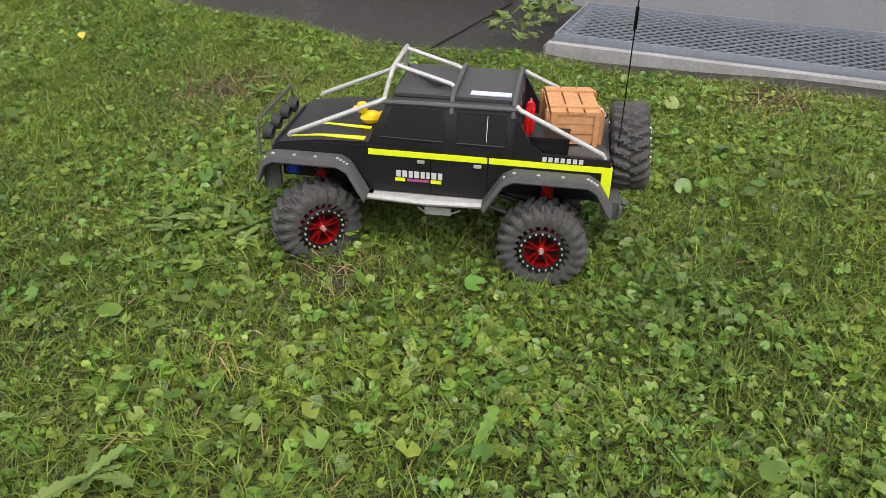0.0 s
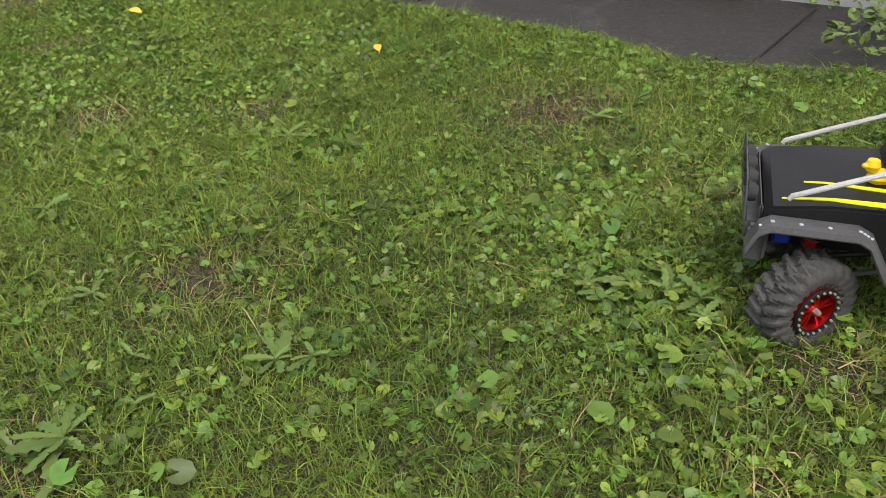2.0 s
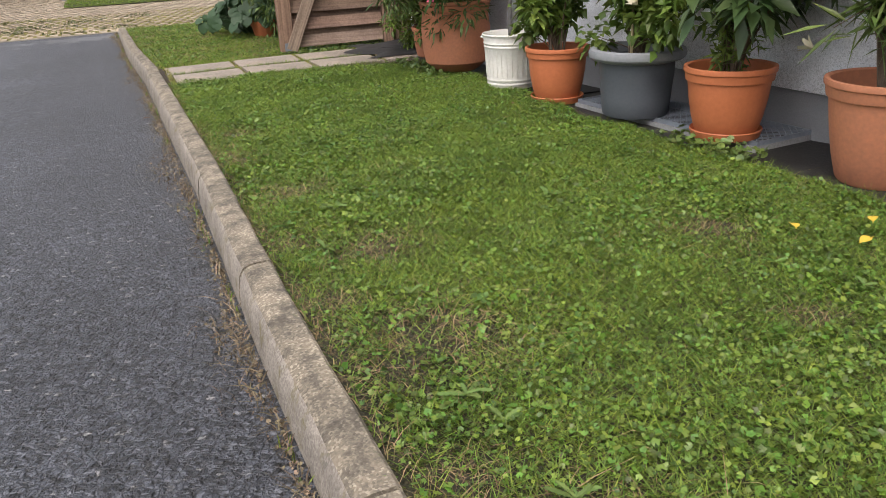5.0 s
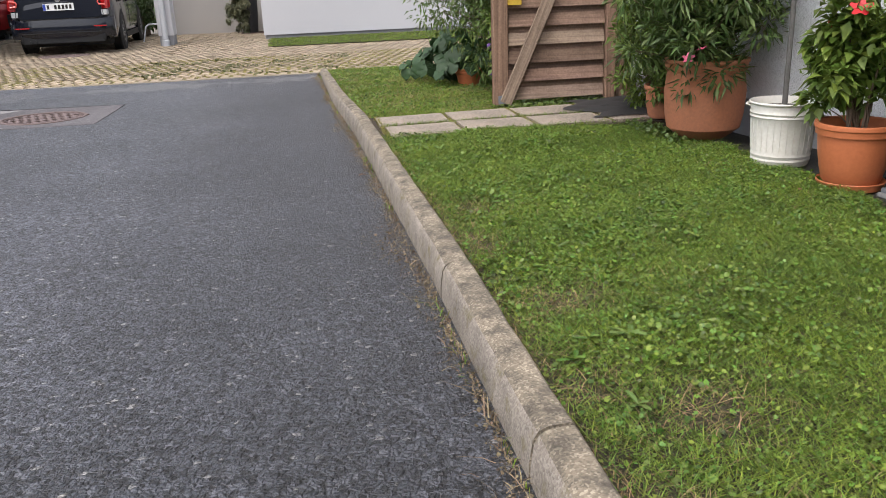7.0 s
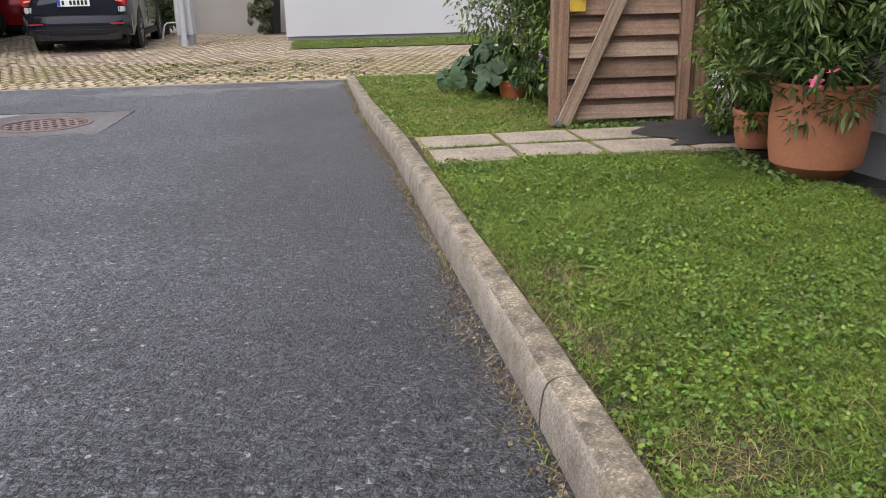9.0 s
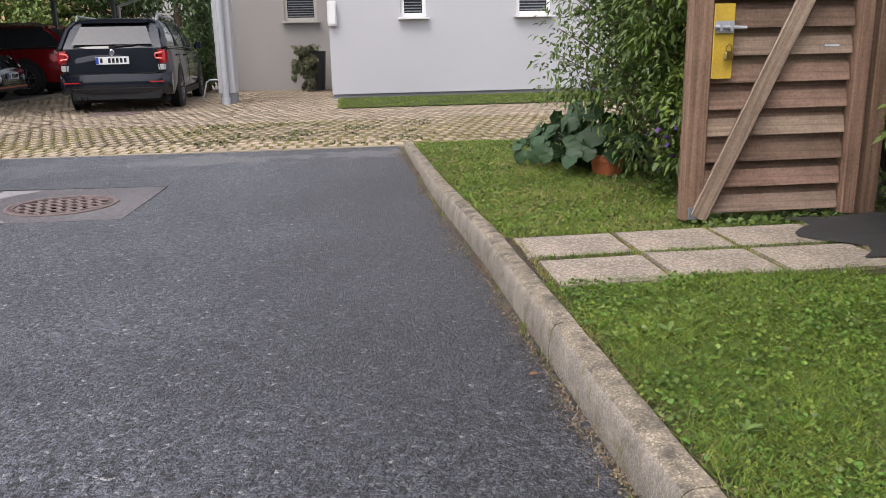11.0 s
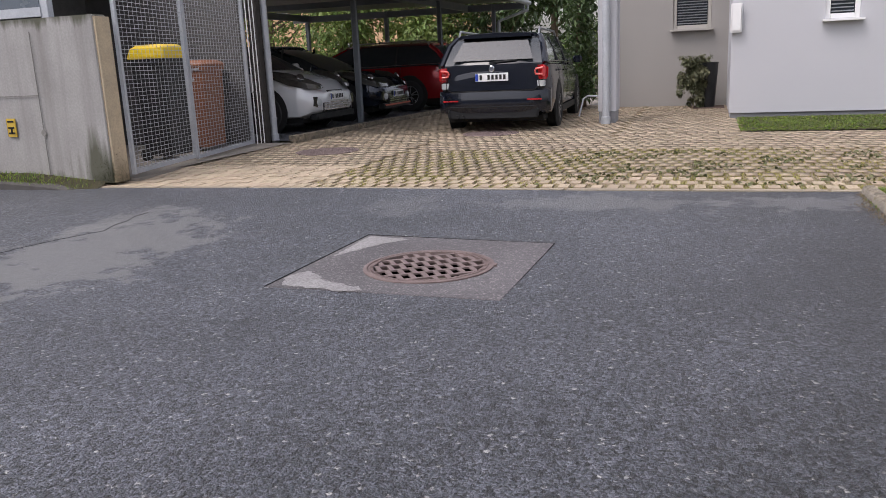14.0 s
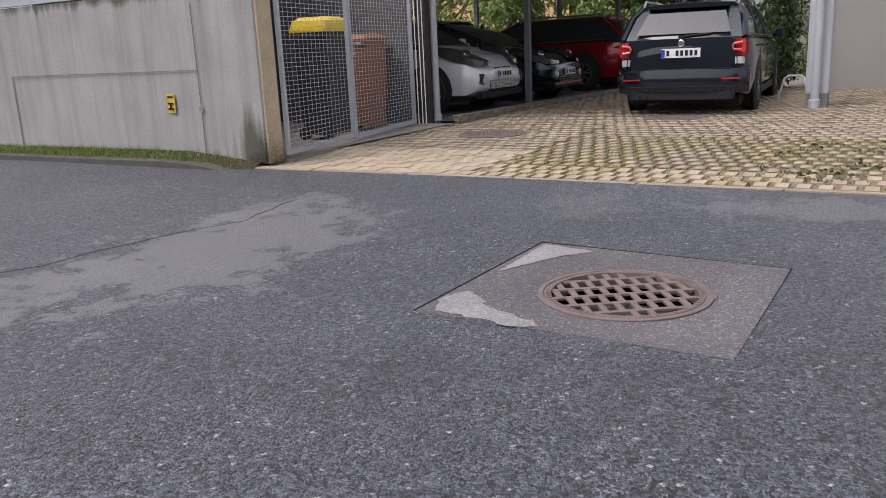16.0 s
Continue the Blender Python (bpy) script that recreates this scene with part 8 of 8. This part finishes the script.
for sx in (-1, 1):
    for z in (0.010, 0.024, 0.0375):
        bm = B()
        box(bm, (sx * 0.0335, 0, z), (0.003, 0.09, 0.0125), bev=0.0008)
        part("crate_plank", bm, M_CRATE, crate)
    for y in (-0.037, 0.037):
        bm = B()
        box(bm, (sx * 0.036, y, 0.024), (0.004, 0.012, 0.046), bev=0.001)
        part("crate_batten", bm, M_CRATE, crate)
for sy in (-1, 1):
    for z in (0.010, 0.024, 0.0375):
        bm = B()
        box(bm, (0, sy * 0.0455, z), (0.064, 0.003, 0.0125), bev=0.0008)
        part("crate_plank", bm, M_CRATE, crate)
    for x in (-0.028, 0.028):
        bm = B()
        box(bm, (x, sy * 0.048, 0.024), (0.008, 0.003, 0.046), bev=0.001)
        part("crate_batten", bm, M_CRATE, crate)
for x in (-0.022, 0.0, 0.022):
    bm = B()
    box(bm, (x, 0, 0.0465), (0.0212, 0.098, 0.004), bev=0.0008)
    part("crate_lid_plank", bm, M_CRATE, crate)
for y in (-0.03, 0.03):
    bm = B()
    box(bm, (0, y, 0.0497), (0.066, 0.01, 0.0025), bev=0.0006)
    part("crate_lid_batten", bm, M_CRATE, crate)
can = thing("fuel_can", "little bright red fuel can behind the cab", "fuel can", RC @ pose(-0.124, 0.045, 0.188) @ Matrix.Scale(0.95, 4))
M_REDPLASTIC = mat("bright_red_plastic", (0.62, 0.01, 0.012), (0.52, 0.008, 0.01), 0.35, bump=0)
bm = B()
box(bm, (0, 0, 0.025), (0.013, 0.026, 0.042), bev=0.003)
part("can_body", bm, M_REDPLASTIC, can)
bm = B()
lathe(bm, [(0.004, 0.046), (0.004, 0.052), (0.0, 0.052)], 10, pose(0, 0.006, 0))
tube(bm, [(0, -0.01, 0.045), (0, -0.01, 0.05), (0, 0.0, 0.05), (0, 0.0, 0.045)], 0.0015, 6)
part("can_cap", bm, M_REDPLASTIC, can)
blackbox = thing("black_box", "small black equipment box in the truck bed", "box", RC @ pose(-0.152, 0.054, 0.1735))
bm = B()
box(bm, (0, 0, 0.011), (0.05, 0.036, 0.022), bev=0.002)
part("case", bm, M_RCBLACK, blackbox)
bm = B()
box(bm, (0, 0, 0.0235), (0.052, 0.038, 0.004), bev=0.001)
part("lid", bm, M_RCBLACK, blackbox)
bm = B()
lathe(bm, [(0, 0), (0.012, 0.001), (0.0155, 0.008), (0.013, 0.015), (0.006, 0.019), (0, 0.02)], 20, Matrix.Diagonal((1.1, 0.85, 0.9, 1.0)))
lathe(bm, [(0, 0), (0.007, 0.002), (0.0095, 0.009), (0.007, 0.016), (0, 0.0185)], 16, pose(0.013, 0, 0.015))
lathe(bm, [(0, 0), (0.004, 0.0), (0.0032, 0.004), (0, 0.007)], 10, pose(0.021, 0, 0.0235, 0, 80, 0))
lathe(bm, [(0, 0), (0.007, 0.002), (0.003, 0.009), (0, 0.012)], 10, pose(-0.016, 0, 0.009, 0, -50, 0))
tagged(part("rubber_duck", bm, M_DUCK, None, "small yellow rubber duck on the truck's bonnet", m=RC @ pose(0.094, 0.012, 0.1775, 0, 0, 20) @ Matrix.Scale(0.9, 4)), category="rubber duck")

# ---- grass, ground ivy and weeds ----
lr = np.random.default_rng(77)


def wave(x, y, s):
    """A smooth uneven field between 0 and 1 for the spread of plants."""
    v = np.sin(1.7 * s * x + 1.1 * s * y + s) + np.sin(2.9 * s * x - 2.3 * s * y + 2 * s) + np.sin(0.8 * s * x + 3.7 * s * y + 4.4) + 0.7 * np.sin(5.3 * s * x + 4.1 * s * y)
    return np.clip(0.5 + v / 5.2, 0, 1)


RC_C, RC_D = np.array((-0.697, 0.921)), np.array((math.cos(radians(199.6)), math.sin(radians(199.6))))


def off_wheels(p):
    """False where a tyre stands."""
    q = p[:, :2] - RC_C
    u, v = q @ RC_D, q @ np.array((-RC_D[1], RC_D[0]))
    return ~((np.abs(np.abs(u) - 0.155) < 0.035) & (np.abs(np.abs(v) - 0.093) < 0.028))


def field(n, x0, x1, y0, y1, keep=None):
    x, y = lr.uniform(x0, x1, n), lr.uniform(y0 if y0 > 0.2 else 0.0, y1, n)
    k = y > kerb_y(x) + 0.042
    x, y = x[k], y[k]
    n = len(x)
    if keep is not None:
        k = lr.uniform(0, 1, n) < keep(x, y)
        x, y = x[k], y[k]
    return np.stack([x, y, lawn_z(x, y)], 1)


def bare(x, y):
    """Thin, dry spots: along the kerb and a few on the lawn."""
    spots = 0 * x
    for cx, cy, r in ((-0.35, 1.74, 0.12), (0.1, 1.7, 0.16), (0.5, 1.66, 0.15), (-2.55, 0.1, 0.08), (-2.9, 0.12, 0.1), (-3.25, 0.1, 0.1), (-2.1, 0.09, 0.08), (-1.75, 0.12, 0.09), (-3.7, 0.1, 0.09), (-4.7, 0.12, 0.1), (-2.75, 1.0, 0.07), (-2.2, 0.75, 0.08), (-1.5, 0.45, 0.09), (-3.0, 0.25, 0.17), (-3.55, 0.3, 0.14), (-2.35, 0.22, 0.12), (-1.95, 0.18, 0.1), (-1.4, 1.25, 0.16), (-3.25, 1.15, 0.12), (-4.2, 0.22, 0.13), (-5.2, 0.2, 0.12), (-0.75, 0.72, 0.06), (0.1, 0.85, 0.07), (-1.9, 0.95, 0.07)):
        spots = np.maximum(spots, np.exp(-((x - cx) ** 2 + (y - cy) ** 2) / (r * r)))
    edge = np.clip(1.15 - (y - 0.03) / (0.05 + 0.16 * wave(x, 0.3 * y, 2.4) ** 2), 0, 1) * 0.85
    return np.clip(np.maximum(spots, edge), 0, 0.92)


def front_edge(x, y):
    """The lawn's ragged far border."""
    return y < 1.71 + 0.13 / (1 + np.exp(-(x + 0.98) * 14)) + 0.03 * np.sin(3 * x) + 0.02 * np.sin(11 * x)


def clover_share(x, y):
    g = 0.25 + 0.75 * wave(x, y, 1.6)
    g = g * (0.72 + 0.43 / (1 + np.exp(-(x + 0.75 - 0.5 * (y - 0.5)) * 7)))
    return np.clip(g, 0, 1)


def tuft(x, y):
    """How high the plants stand: low hollows between small clumps."""
    return np.clip(0.15 + 1.1 * (wave(x, y, 11.0) * 0.5 + wave(y + 3.1, x, 27.0) * 0.6) ** 2, 0, 1)


gp = field(240000, -1.9, 1.3, 0.08, 1.87, lambda x, y: (1 - 0.9 * bare(x, y)) * (1.05 - 0.45 * clover_share(x, y)) * front_edge(x, y))
gp = gp[off_wheels(gp)]
V, F = blades(lr, gp, 0.013 + 0.020 * tuft(gp[:, 0], gp[:, 1]), 0.0014, 1.4)
tagged(soup("grass", V, F, M_BLADE), "short green lawn grass", "grass", kind="stuff")
gp = field(330000, -7.0, -1.9, 0.08, 1.73, lambda x, y: (1 - 0.9 * bare(x, y)) * (1.05 - 0.6 * clover_share(x, y)) * front_edge(x, y))
V, F = slivers(lr, gp, 0.014 + 0.028 * tuft(gp[:, 0], gp[:, 1]), 0.0026)
tagged(soup("grass", V, F, M_BLADE), "short green lawn grass along the pots", "grass", kind="stuff")
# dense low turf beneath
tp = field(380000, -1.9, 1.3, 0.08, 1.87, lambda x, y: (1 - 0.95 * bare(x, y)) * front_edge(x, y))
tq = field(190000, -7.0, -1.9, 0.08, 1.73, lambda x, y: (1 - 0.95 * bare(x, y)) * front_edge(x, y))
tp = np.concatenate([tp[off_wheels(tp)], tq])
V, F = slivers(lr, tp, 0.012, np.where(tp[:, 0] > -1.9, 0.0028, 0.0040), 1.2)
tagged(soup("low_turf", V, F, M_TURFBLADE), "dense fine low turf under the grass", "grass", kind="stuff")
gp2 = np.concatenate([field(120000, -12.4, -7.76, 0.08, 1.6), field(24000, -12.4, -7.8, 1.6, 3.4)])
V, F = slivers(lr, gp2, 0.014 + 0.022 * tuft(gp2[:, 0], gp2[:, 1]), 0.0046, 1.3)
tagged(soup("grass", V, F, M_BLADE), "short green grass beyond the garden path", "grass", kind="stuff")
sp = np.concatenate([field(150000, -7.0, 1.2, 0.08, 1.87, lambda x, y: (0.22 * wave(x, y, 3.1) ** 2 + 0.78 * bare(x, y)) * front_edge(x, y)),
                     field(26000, -12.4, -7.76, 0.08, 1.6, lambda x, y: 0.2 + 0.7 * wave(x, y, 2.7) ** 2)])
sp = sp[off_wheels(sp)]
V, F = blades(lr, sp, np.where(sp[:, 0] > -7.5, 0.019, 0.03), np.where(sp[:, 0] > -7.5, 0.0018, 0.0034), 2.6)
tagged(soup("dry_grass", V, F, M_STRAW), "dry straw-coloured grass in thin spots", "grass", kind="stuff")

cp = field(110000, -1.9, 1.3, 0.1, 1.87, lambda x, y: clover_share(x, y) ** 1.4 * (1 - 0.95 * bare(x, y)) * front_edge(x, y))
cp = cp[off_wheels(cp)]
cp[:, 2] += 0.003 + 0.019 * tuft(cp[:, 0], cp[:, 1]) * lr.uniform(0.2, 1, len(cp))
V, F = round_leaves(lr, cp, np.where(wave(cp[:, 0], cp[:, 1], 4.7) > 0.5, 0.0076, 0.0052), 0.45, corners=7)
tagged(soup("ground_ivy", V, F, M_CLOVER), "round-leaved ground ivy creeping through the lawn", "weeds", kind="stuff")
cp = field(185000, -7.0, -1.9, 0.1, 1.71, lambda x, y: clover_share(x, y) * (1 - 0.95 * bare(x, y)) * front_edge(x, y))
cp[:, 2] += 0.002 + 0.032 * tuft(cp[:, 0], cp[:, 1]) * lr.uniform(0.15, 1, len(cp))
V, F = round_leaves(lr, cp, np.where(wave(cp[:, 0], cp[:, 1], 4.7) > 0.5, 0.0068, 0.0048), 0.55, corners=5)
tagged(soup("ground_ivy", V, F, M_CLOVER), "round-leaved ground ivy in the lawn along the pots", "weeds", kind="stuff")
cp = field(12000, -12.3, -7.78, 0.1, 1.7, lambda x, y: wave(x, y, 1.3))
cp[:, 2] += lr.uniform(0.012, 0.036, len(cp))
V, F = round_leaves(lr, cp, 0.0075, 0.7, corners=6)
tagged(soup("ground_ivy", V, F, M_CLOVER), "round-leaved ground ivy beyond the garden path", "weeds", kind="stuff")
# larger lobed leaves singly among the ivy
cp = field(900, -1.9, 1.2, 0.1, 1.6, lambda x, y: wave(x, y, 2.2) ** 2)
cp = cp[off_wheels(cp)]
cp[:, 2] += 0.026
V, F = round_leaves(lr, cp, 0.0115, 0.4, 9)
tagged(soup("broad_ivy", V, F, M_CLOVER), "broader round leaves standing above the lawn", "weeds", kind="stuff")


def rosette(x, y, n, size, seed, material=M_CLOVER):
    """A flat weed: a ring of long, wavy-edged leaves."""
    rng = random.Random(seed)
    w = thing("weed_rosette", "flat broad-leaved weed in the lawn", "weed", pose(x, y, float(lawn_z(x, y)) + 0.012), "weeds in the lawn")
    bm = B()
    for k in range(n):
        q = pose(0, 0, 0, 0, 0, 360 * k / n + rng.uniform(-45, 45)) @ pose(0, 0, 0, rng.uniform(-15, 15), rng.uniform(-32, -2), 0)
        s = size * rng.uniform(0.45, 1.3)
        rows = []
        for i in range(11):
            u = i / 10
            ww = s * 0.17 * (0.22 + 1.5 * u * (1.25 - u) * (1.35 if i % 2 else 0.6) * rng.uniform(0.8, 1.2)) * (0.1 if i == 10 else 1)
            rows.append([bm.verts.new(q @ Vector((s * u, ww * t + 0.08 * s * math.sin(3 * u + k), 0.25 * s * u * (0.85 - u) + 0.05 * s * abs(t)))) for t in (-1, 0, 1)])
        for a, b in zip(rows, rows[1:]):
            for j in (0, 1):
                bm.faces.new((a[j], b[j], b[j + 1], a[j + 1]))
    part("leaves", bm, material, w)


wr = random.Random(12)
for i in range(64):
    while True:
        near_kerb = i % 3 > 0
        x, y = wr.uniform(-6.6, 1.0), (wr.uniform(0.11, 0.36) if near_kerb else wr.uniform(0.3, 1.55))
        if abs(x + 0.69) > 0.36 or abs(y - 0.92) > 0.24:
            break
    rosette(x, y, wr.randint(5, 10), wr.uniform(0.02, 0.048), i, wr.choice((M_WEED, M_CLOVER, M_WEED)))
for x, y, s in ((-1.05, 0.728, 0.075), (-1.0, 0.75, 0.075), (-1.28, 0.40, 0.08), (-1.25, 0.43, 0.06), (-2.42, 0.22, 0.1), (-2.33, 0.28, 0.09), (-2.05, 0.17, 0.09), (-2.75, 0.2, 0.1), (-0.95, 0.33, 0.07), (-0.96, 0.762, 0.075), (-0.92, 0.765, 0.07), (-1.02, 0.71, 0.06), (-0.9, 0.73, 0.06), (-3.7, 0.9, 0.08)):
    rosette(x, y, 8, s * 0.5, int(x * 100), M_WEED)

# ivy at the edges of the paved strip
def edge_ivy(x0, x1, y0, y1, n, label, zoff=0.02, lift=0.05, size=0.013):
    x, y = lr.uniform(x0, x1, n), lr.uniform(y0, y1, n)
    p = np.stack([x, y, lawn_z(x, np.minimum(y, 1.7)) + lr.uniform(0.0, lift, n) + zoff], 1)
    V, F = round_leaves(lr, p, size, 0.5)
    tagged(soup("edge_ivy", V, F, M_LEAF), label, "ivy", kind="stuff")


edge_ivy(-1.08, -0.94, 1.8, 2.2, 110, "ivy growing round the corner of the grating")
edge_ivy(-4.2, -3.75, 1.68, 1.82, 260, "ivy creeping at the edge of the grating", 0.0)
for wx, wn in ((-2.5, 70), (-2.36, 30), (-2.1, 22), (-1.72, 70), (-1.6, 40), (-1.46, 60), (-1.2, 18)):
    wy = 2.285 + math.tan(math.radians(3.15)) * (wx + 2.2)
    edge_ivy(wx - 0.06, wx + 0.06, wy - 0.035, wy - 0.004, wn, "small weeds in the joint below the wall", -0.012, 0.03, 0.0075)
edge_ivy(-8.0, -7.74, 1.0, 1.9, 700, "ivy creeping under the open gate", 0.0)
edge_ivy(-6.9, -6.2, 1.5, 1.68, 260, "weeds round the foot of the pots", 0.0)
edge_ivy(-9.6, -8.0, 1.2, 1.75, 900, "ground cover in the garden bed", 0.0)

# litter along the foot of the kerb, fallen leaves
dn = 8500
dx = lr.uniform(-12.3, 2, dn)
dp = np.stack([dx, kerb_y(dx) - 0.064 - np.abs(lr.normal(0, 0.035, dn)) * (0.35 + 1.6 * wave(dx, 0 * dx, 2.3) ** 2), road_z(dx) + 0.006], 1)
V, F = merge(blades(lr, dp[::2], 0.016, 0.003, 2.4), round_leaves(lr, dp[1::2], 0.0045, 0.6, 5))
tagged(soup("kerb_litter", V, F, M_CRUMB), "dry straw and grit along the foot of the kerb", "litter", kind="stuff")
dx = lr.uniform(-12.3, 2, 800)
dx = dx[wave(dx, 0 * dx, 2.9) > 0.55]
dp = np.stack([dx, kerb_y(dx) - 0.066 - np.abs(lr.normal(0, 0.012, len(dx))), road_z(dx) + 0.002], 1)
V, F = blades(lr, dp, 0.03, 0.003, 0.8)
tagged(soup("kerb_grass", V, F, M_BLADE), "small grass tufts growing at the kerb foot", "grass", kind="stuff")

# dry wisps washed against the kerb
for wx, wn, ws in ((-3.3, 170, 0.12), (-4.7, 90, 0.2), (-2.2, 90, 0.2), (-5.9, 110, 0.2), (-7.6, 120, 0.2), (-6.6, 80, 0.2)):
    px_ = lr.normal(wx, ws, wn)
    pp = np.stack([px_, kerb_y(px_) - 0.07 - np.abs(lr.normal(0, 0.045, wn)), road_z(px_) + 0.006], 1)
    V, F = blades(lr, pp, 0.018, 0.0018, 3.0)
    tagged(soup("dry_wisps", V, F, M_CRUMB), "dry grass wisps washed against the kerb", "litter", kind="stuff")

M_YLEAF = mat("yellow_fallen_leaf", (0.62, 0.45, 0.05), (0.5, 0.34, 0.04), 0.6, scale=30, fine=120, bump=0.1)
M_BLEAF = mat("brown_fallen_leaf", (0.22, 0.115, 0.06), (0.15, 0.075, 0.04), 0.7, scale=30, fine=120, bump=0.1)


def fallen_leaf(x, y, z, s, material, label, seed):
    rng = random.Random(seed)
    bm = B()
    rows = []
    for i in range(6):
        u = i / 5
        w = 0.32 * math.sin(math.pi * (0.08 + 0.9 * u))
        rows.append([bm.verts.new((s * (u - 0.5), s * w * t, s * (0.10 * abs(t) + 0.12 * math.sin(3 * u)))) for t in (-1, 0, 1)])
    for a, b in zip(rows, rows[1:]):
        for j in (0, 1):
            bm.faces.new((a[j], b[j], b[j + 1], a[j + 1]))
    tube(bm, [(-0.5 * s, 0, 0), (-0.72 * s, 0.02 * s, 0.02 * s)], 0.0012, 5)
    tagged(part("fallen_leaf", bm, material, None, label, m=pose(x, y, z, rng.uniform(-15, 15), rng.uniform(-15, 15), rng.uniform(0, 360))), category="leaf", group="fallen leaves")


for i, (x, y, s) in enumerate(((-3.11, 1.29, 0.045), (-2.95, 1.36, 0.04), (-2.72, 1.22, 0.04), (-3.05, 1.5, 0.04), (-1.9, 1.3, 0.03))):
    fallen_leaf(x, y, float(lawn_z(x, y)) + 0.035, s, M_YLEAF, "yellow fallen leaf lying on the lawn", i)
for i, (x, y, s) in enumerate(((-2.47, 1.98, 0.06), (-2.40, 1.93, 0.05), (-2.55, 2.02, 0.05), (-1.95, 2.1, 0.035))):
    fallen_leaf(x, y, 0.152, s, M_YLEAF, "yellow fallen leaf on the dark paving", 20 + i)
for i, (x, y, s) in enumerate(((0.12, 0.92, 0.02), (-0.22, 0.56, 0.02), (-7.15, 1.55, 0.035), (-0.35, 0.45, 0.018), (-5.0, 1.45, 0.025))):
    fallen_leaf(x, y, float(lawn_z(x, y)) + 0.03, s, M_BLEAF, "brown dry leaf on the lawn", 40 + i)
for i, (x, y) in enumerate(((-2.75, -0.3), (-6.35, -0.13), (-8.9, -0.12), (-4.35, -2.0))):
    fallen_leaf(x, y, float(road_z(x)) + 0.012, 0.035, M_BLEAF, "brown leaf scrap on the asphalt", 60 + i)

# moss and grass in the joints of the grass pavers, verge and strip
jx, jy = lr.uniform(-15.2, -12.5, 80000), lr.uniform(-4.75, 3.8, 80000)
k = lr.uniform(0, 1, 80000) < np.clip(2.6 * wave(jx, jy, 1.1) ** 2, 0.22, 1)
jp = np.stack([jx[k], jy[k], yard_z(jx[k]) - 0.02], 1)
V, F = blades(lr, jp, 0.030, 0.0065, 0.9)
M_JOINT = mat("joint_grass", (0.30, 0.255, 0.07), (0.18, 0.19, 0.045), 0.7, scale=1.4, fine=9, bump=0, island=0.4)
tagged(soup("joint_grass", V, F, M_JOINT), "moss and thin grass in the paver joints", "grass", kind="stuff")
jx, jy = lr.uniform(-15.0, -12.6, 2600), lr.uniform(-2.6, 0.4, 2600)
k = wave(jx, jy, 2.6) > 0.62
jp = np.stack([jx[k], jy[k], yard_z(jx[k]) + 0.005], 1)
V, F = round_leaves(lr, jp, 0.016, 0.6)
tagged(soup("joint_weeds", V, F, mat("joint_weed_leaf", (0.125, 0.13, 0.05), (0.075, 0.08, 0.03), 0.6, scale=3, fine=20, bump=0, island=0.4, trans=0.1)), "leafy weeds growing between the pavers", "weeds", kind="stuff")
jx, jy = lr.uniform(-12.49, -12.24, 7000), -7.0 - 7.5 * lr.uniform(0, 1, 7000) ** 0.8
k = lr.uniform(0, 1, 7000) < np.clip((-7.0 - jy) * 1.2 + 0.15, 0, 1) * (0.7 + 0.3 * wave(jx, jy, 2.0))
V, F = blades(lr, np.stack([jx, jy, 0.04 + (-12.3 - jx) * 0.3 - 0.09 * np.clip((jy + 7.9) / 0.9, 0, 1)], 1)[k], 0.05, 0.006, 1.0)
tagged(soup("verge_grass", V, F, M_BLADE), "grass along the foot of the concrete wall", "grass", kind="stuff")
jx, jy = lr.uniform(-19.0, -16.9, 17000), lr.uniform(-0.8, 6.5, 17000)
V, F = blades(lr, np.stack([jx, jy, yard_z(jx) + 0.012], 1), 0.024, 0.012, 1.3)
tagged(soup("strip_grass", V, F, M_BLADE), "grass of the strip before the white house", "grass", kind="stuff")

# grass creeping between the path slabs and over their edges
jn = 1500
jy = lr.uniform(0.08, 1.5, jn)
jx = np.where(lr.uniform(0, 1, jn) < 0.5, -7.35 + lr.normal(0, 0.008, jn), np.where(lr.uniform(0, 1, jn) < 0.5, -6.97, -7.74) + lr.normal(0, 0.02, jn))
V, F = blades(lr, np.stack([jx, jy, np.full(jn, 0.118)], 1), 0.03, 0.003, 1.0)
tagged(soup("path_grass", V, F, M_BLADE), "thin grass between the path slabs", "grass", kind="stuff")
jx = lr.uniform(-7.72, -6.98, 1200)
jy = lr.choice((0.09, 0.545, 1.01, 1.48), 1200) + lr.normal(0, 0.008, 1200)
V, F = blades(lr, np.stack([jx, jy, np.full(1200, 0.118)], 1), 0.022, 0.003, 1.2)
tagged(soup("path_grass", V, F, M_JOINT), "moss and dry grass in the cross joints", "grass", kind="stuff")

# the lawn goes on behind the start of the walk
er = np.random.default_rng(77)
ex, ey = er.uniform(0.9, 7.0, 26000), er.uniform(0.03, 1.72, 26000)
V, F = blades(er, np.stack([ex, ey, lawn_z(ex, ey)], 1), 0.05, 0.012, 1.6)
tagged(soup("grass", V, F, M_BLADE), "short green lawn grass behind the crawler", "grass", kind="stuff")
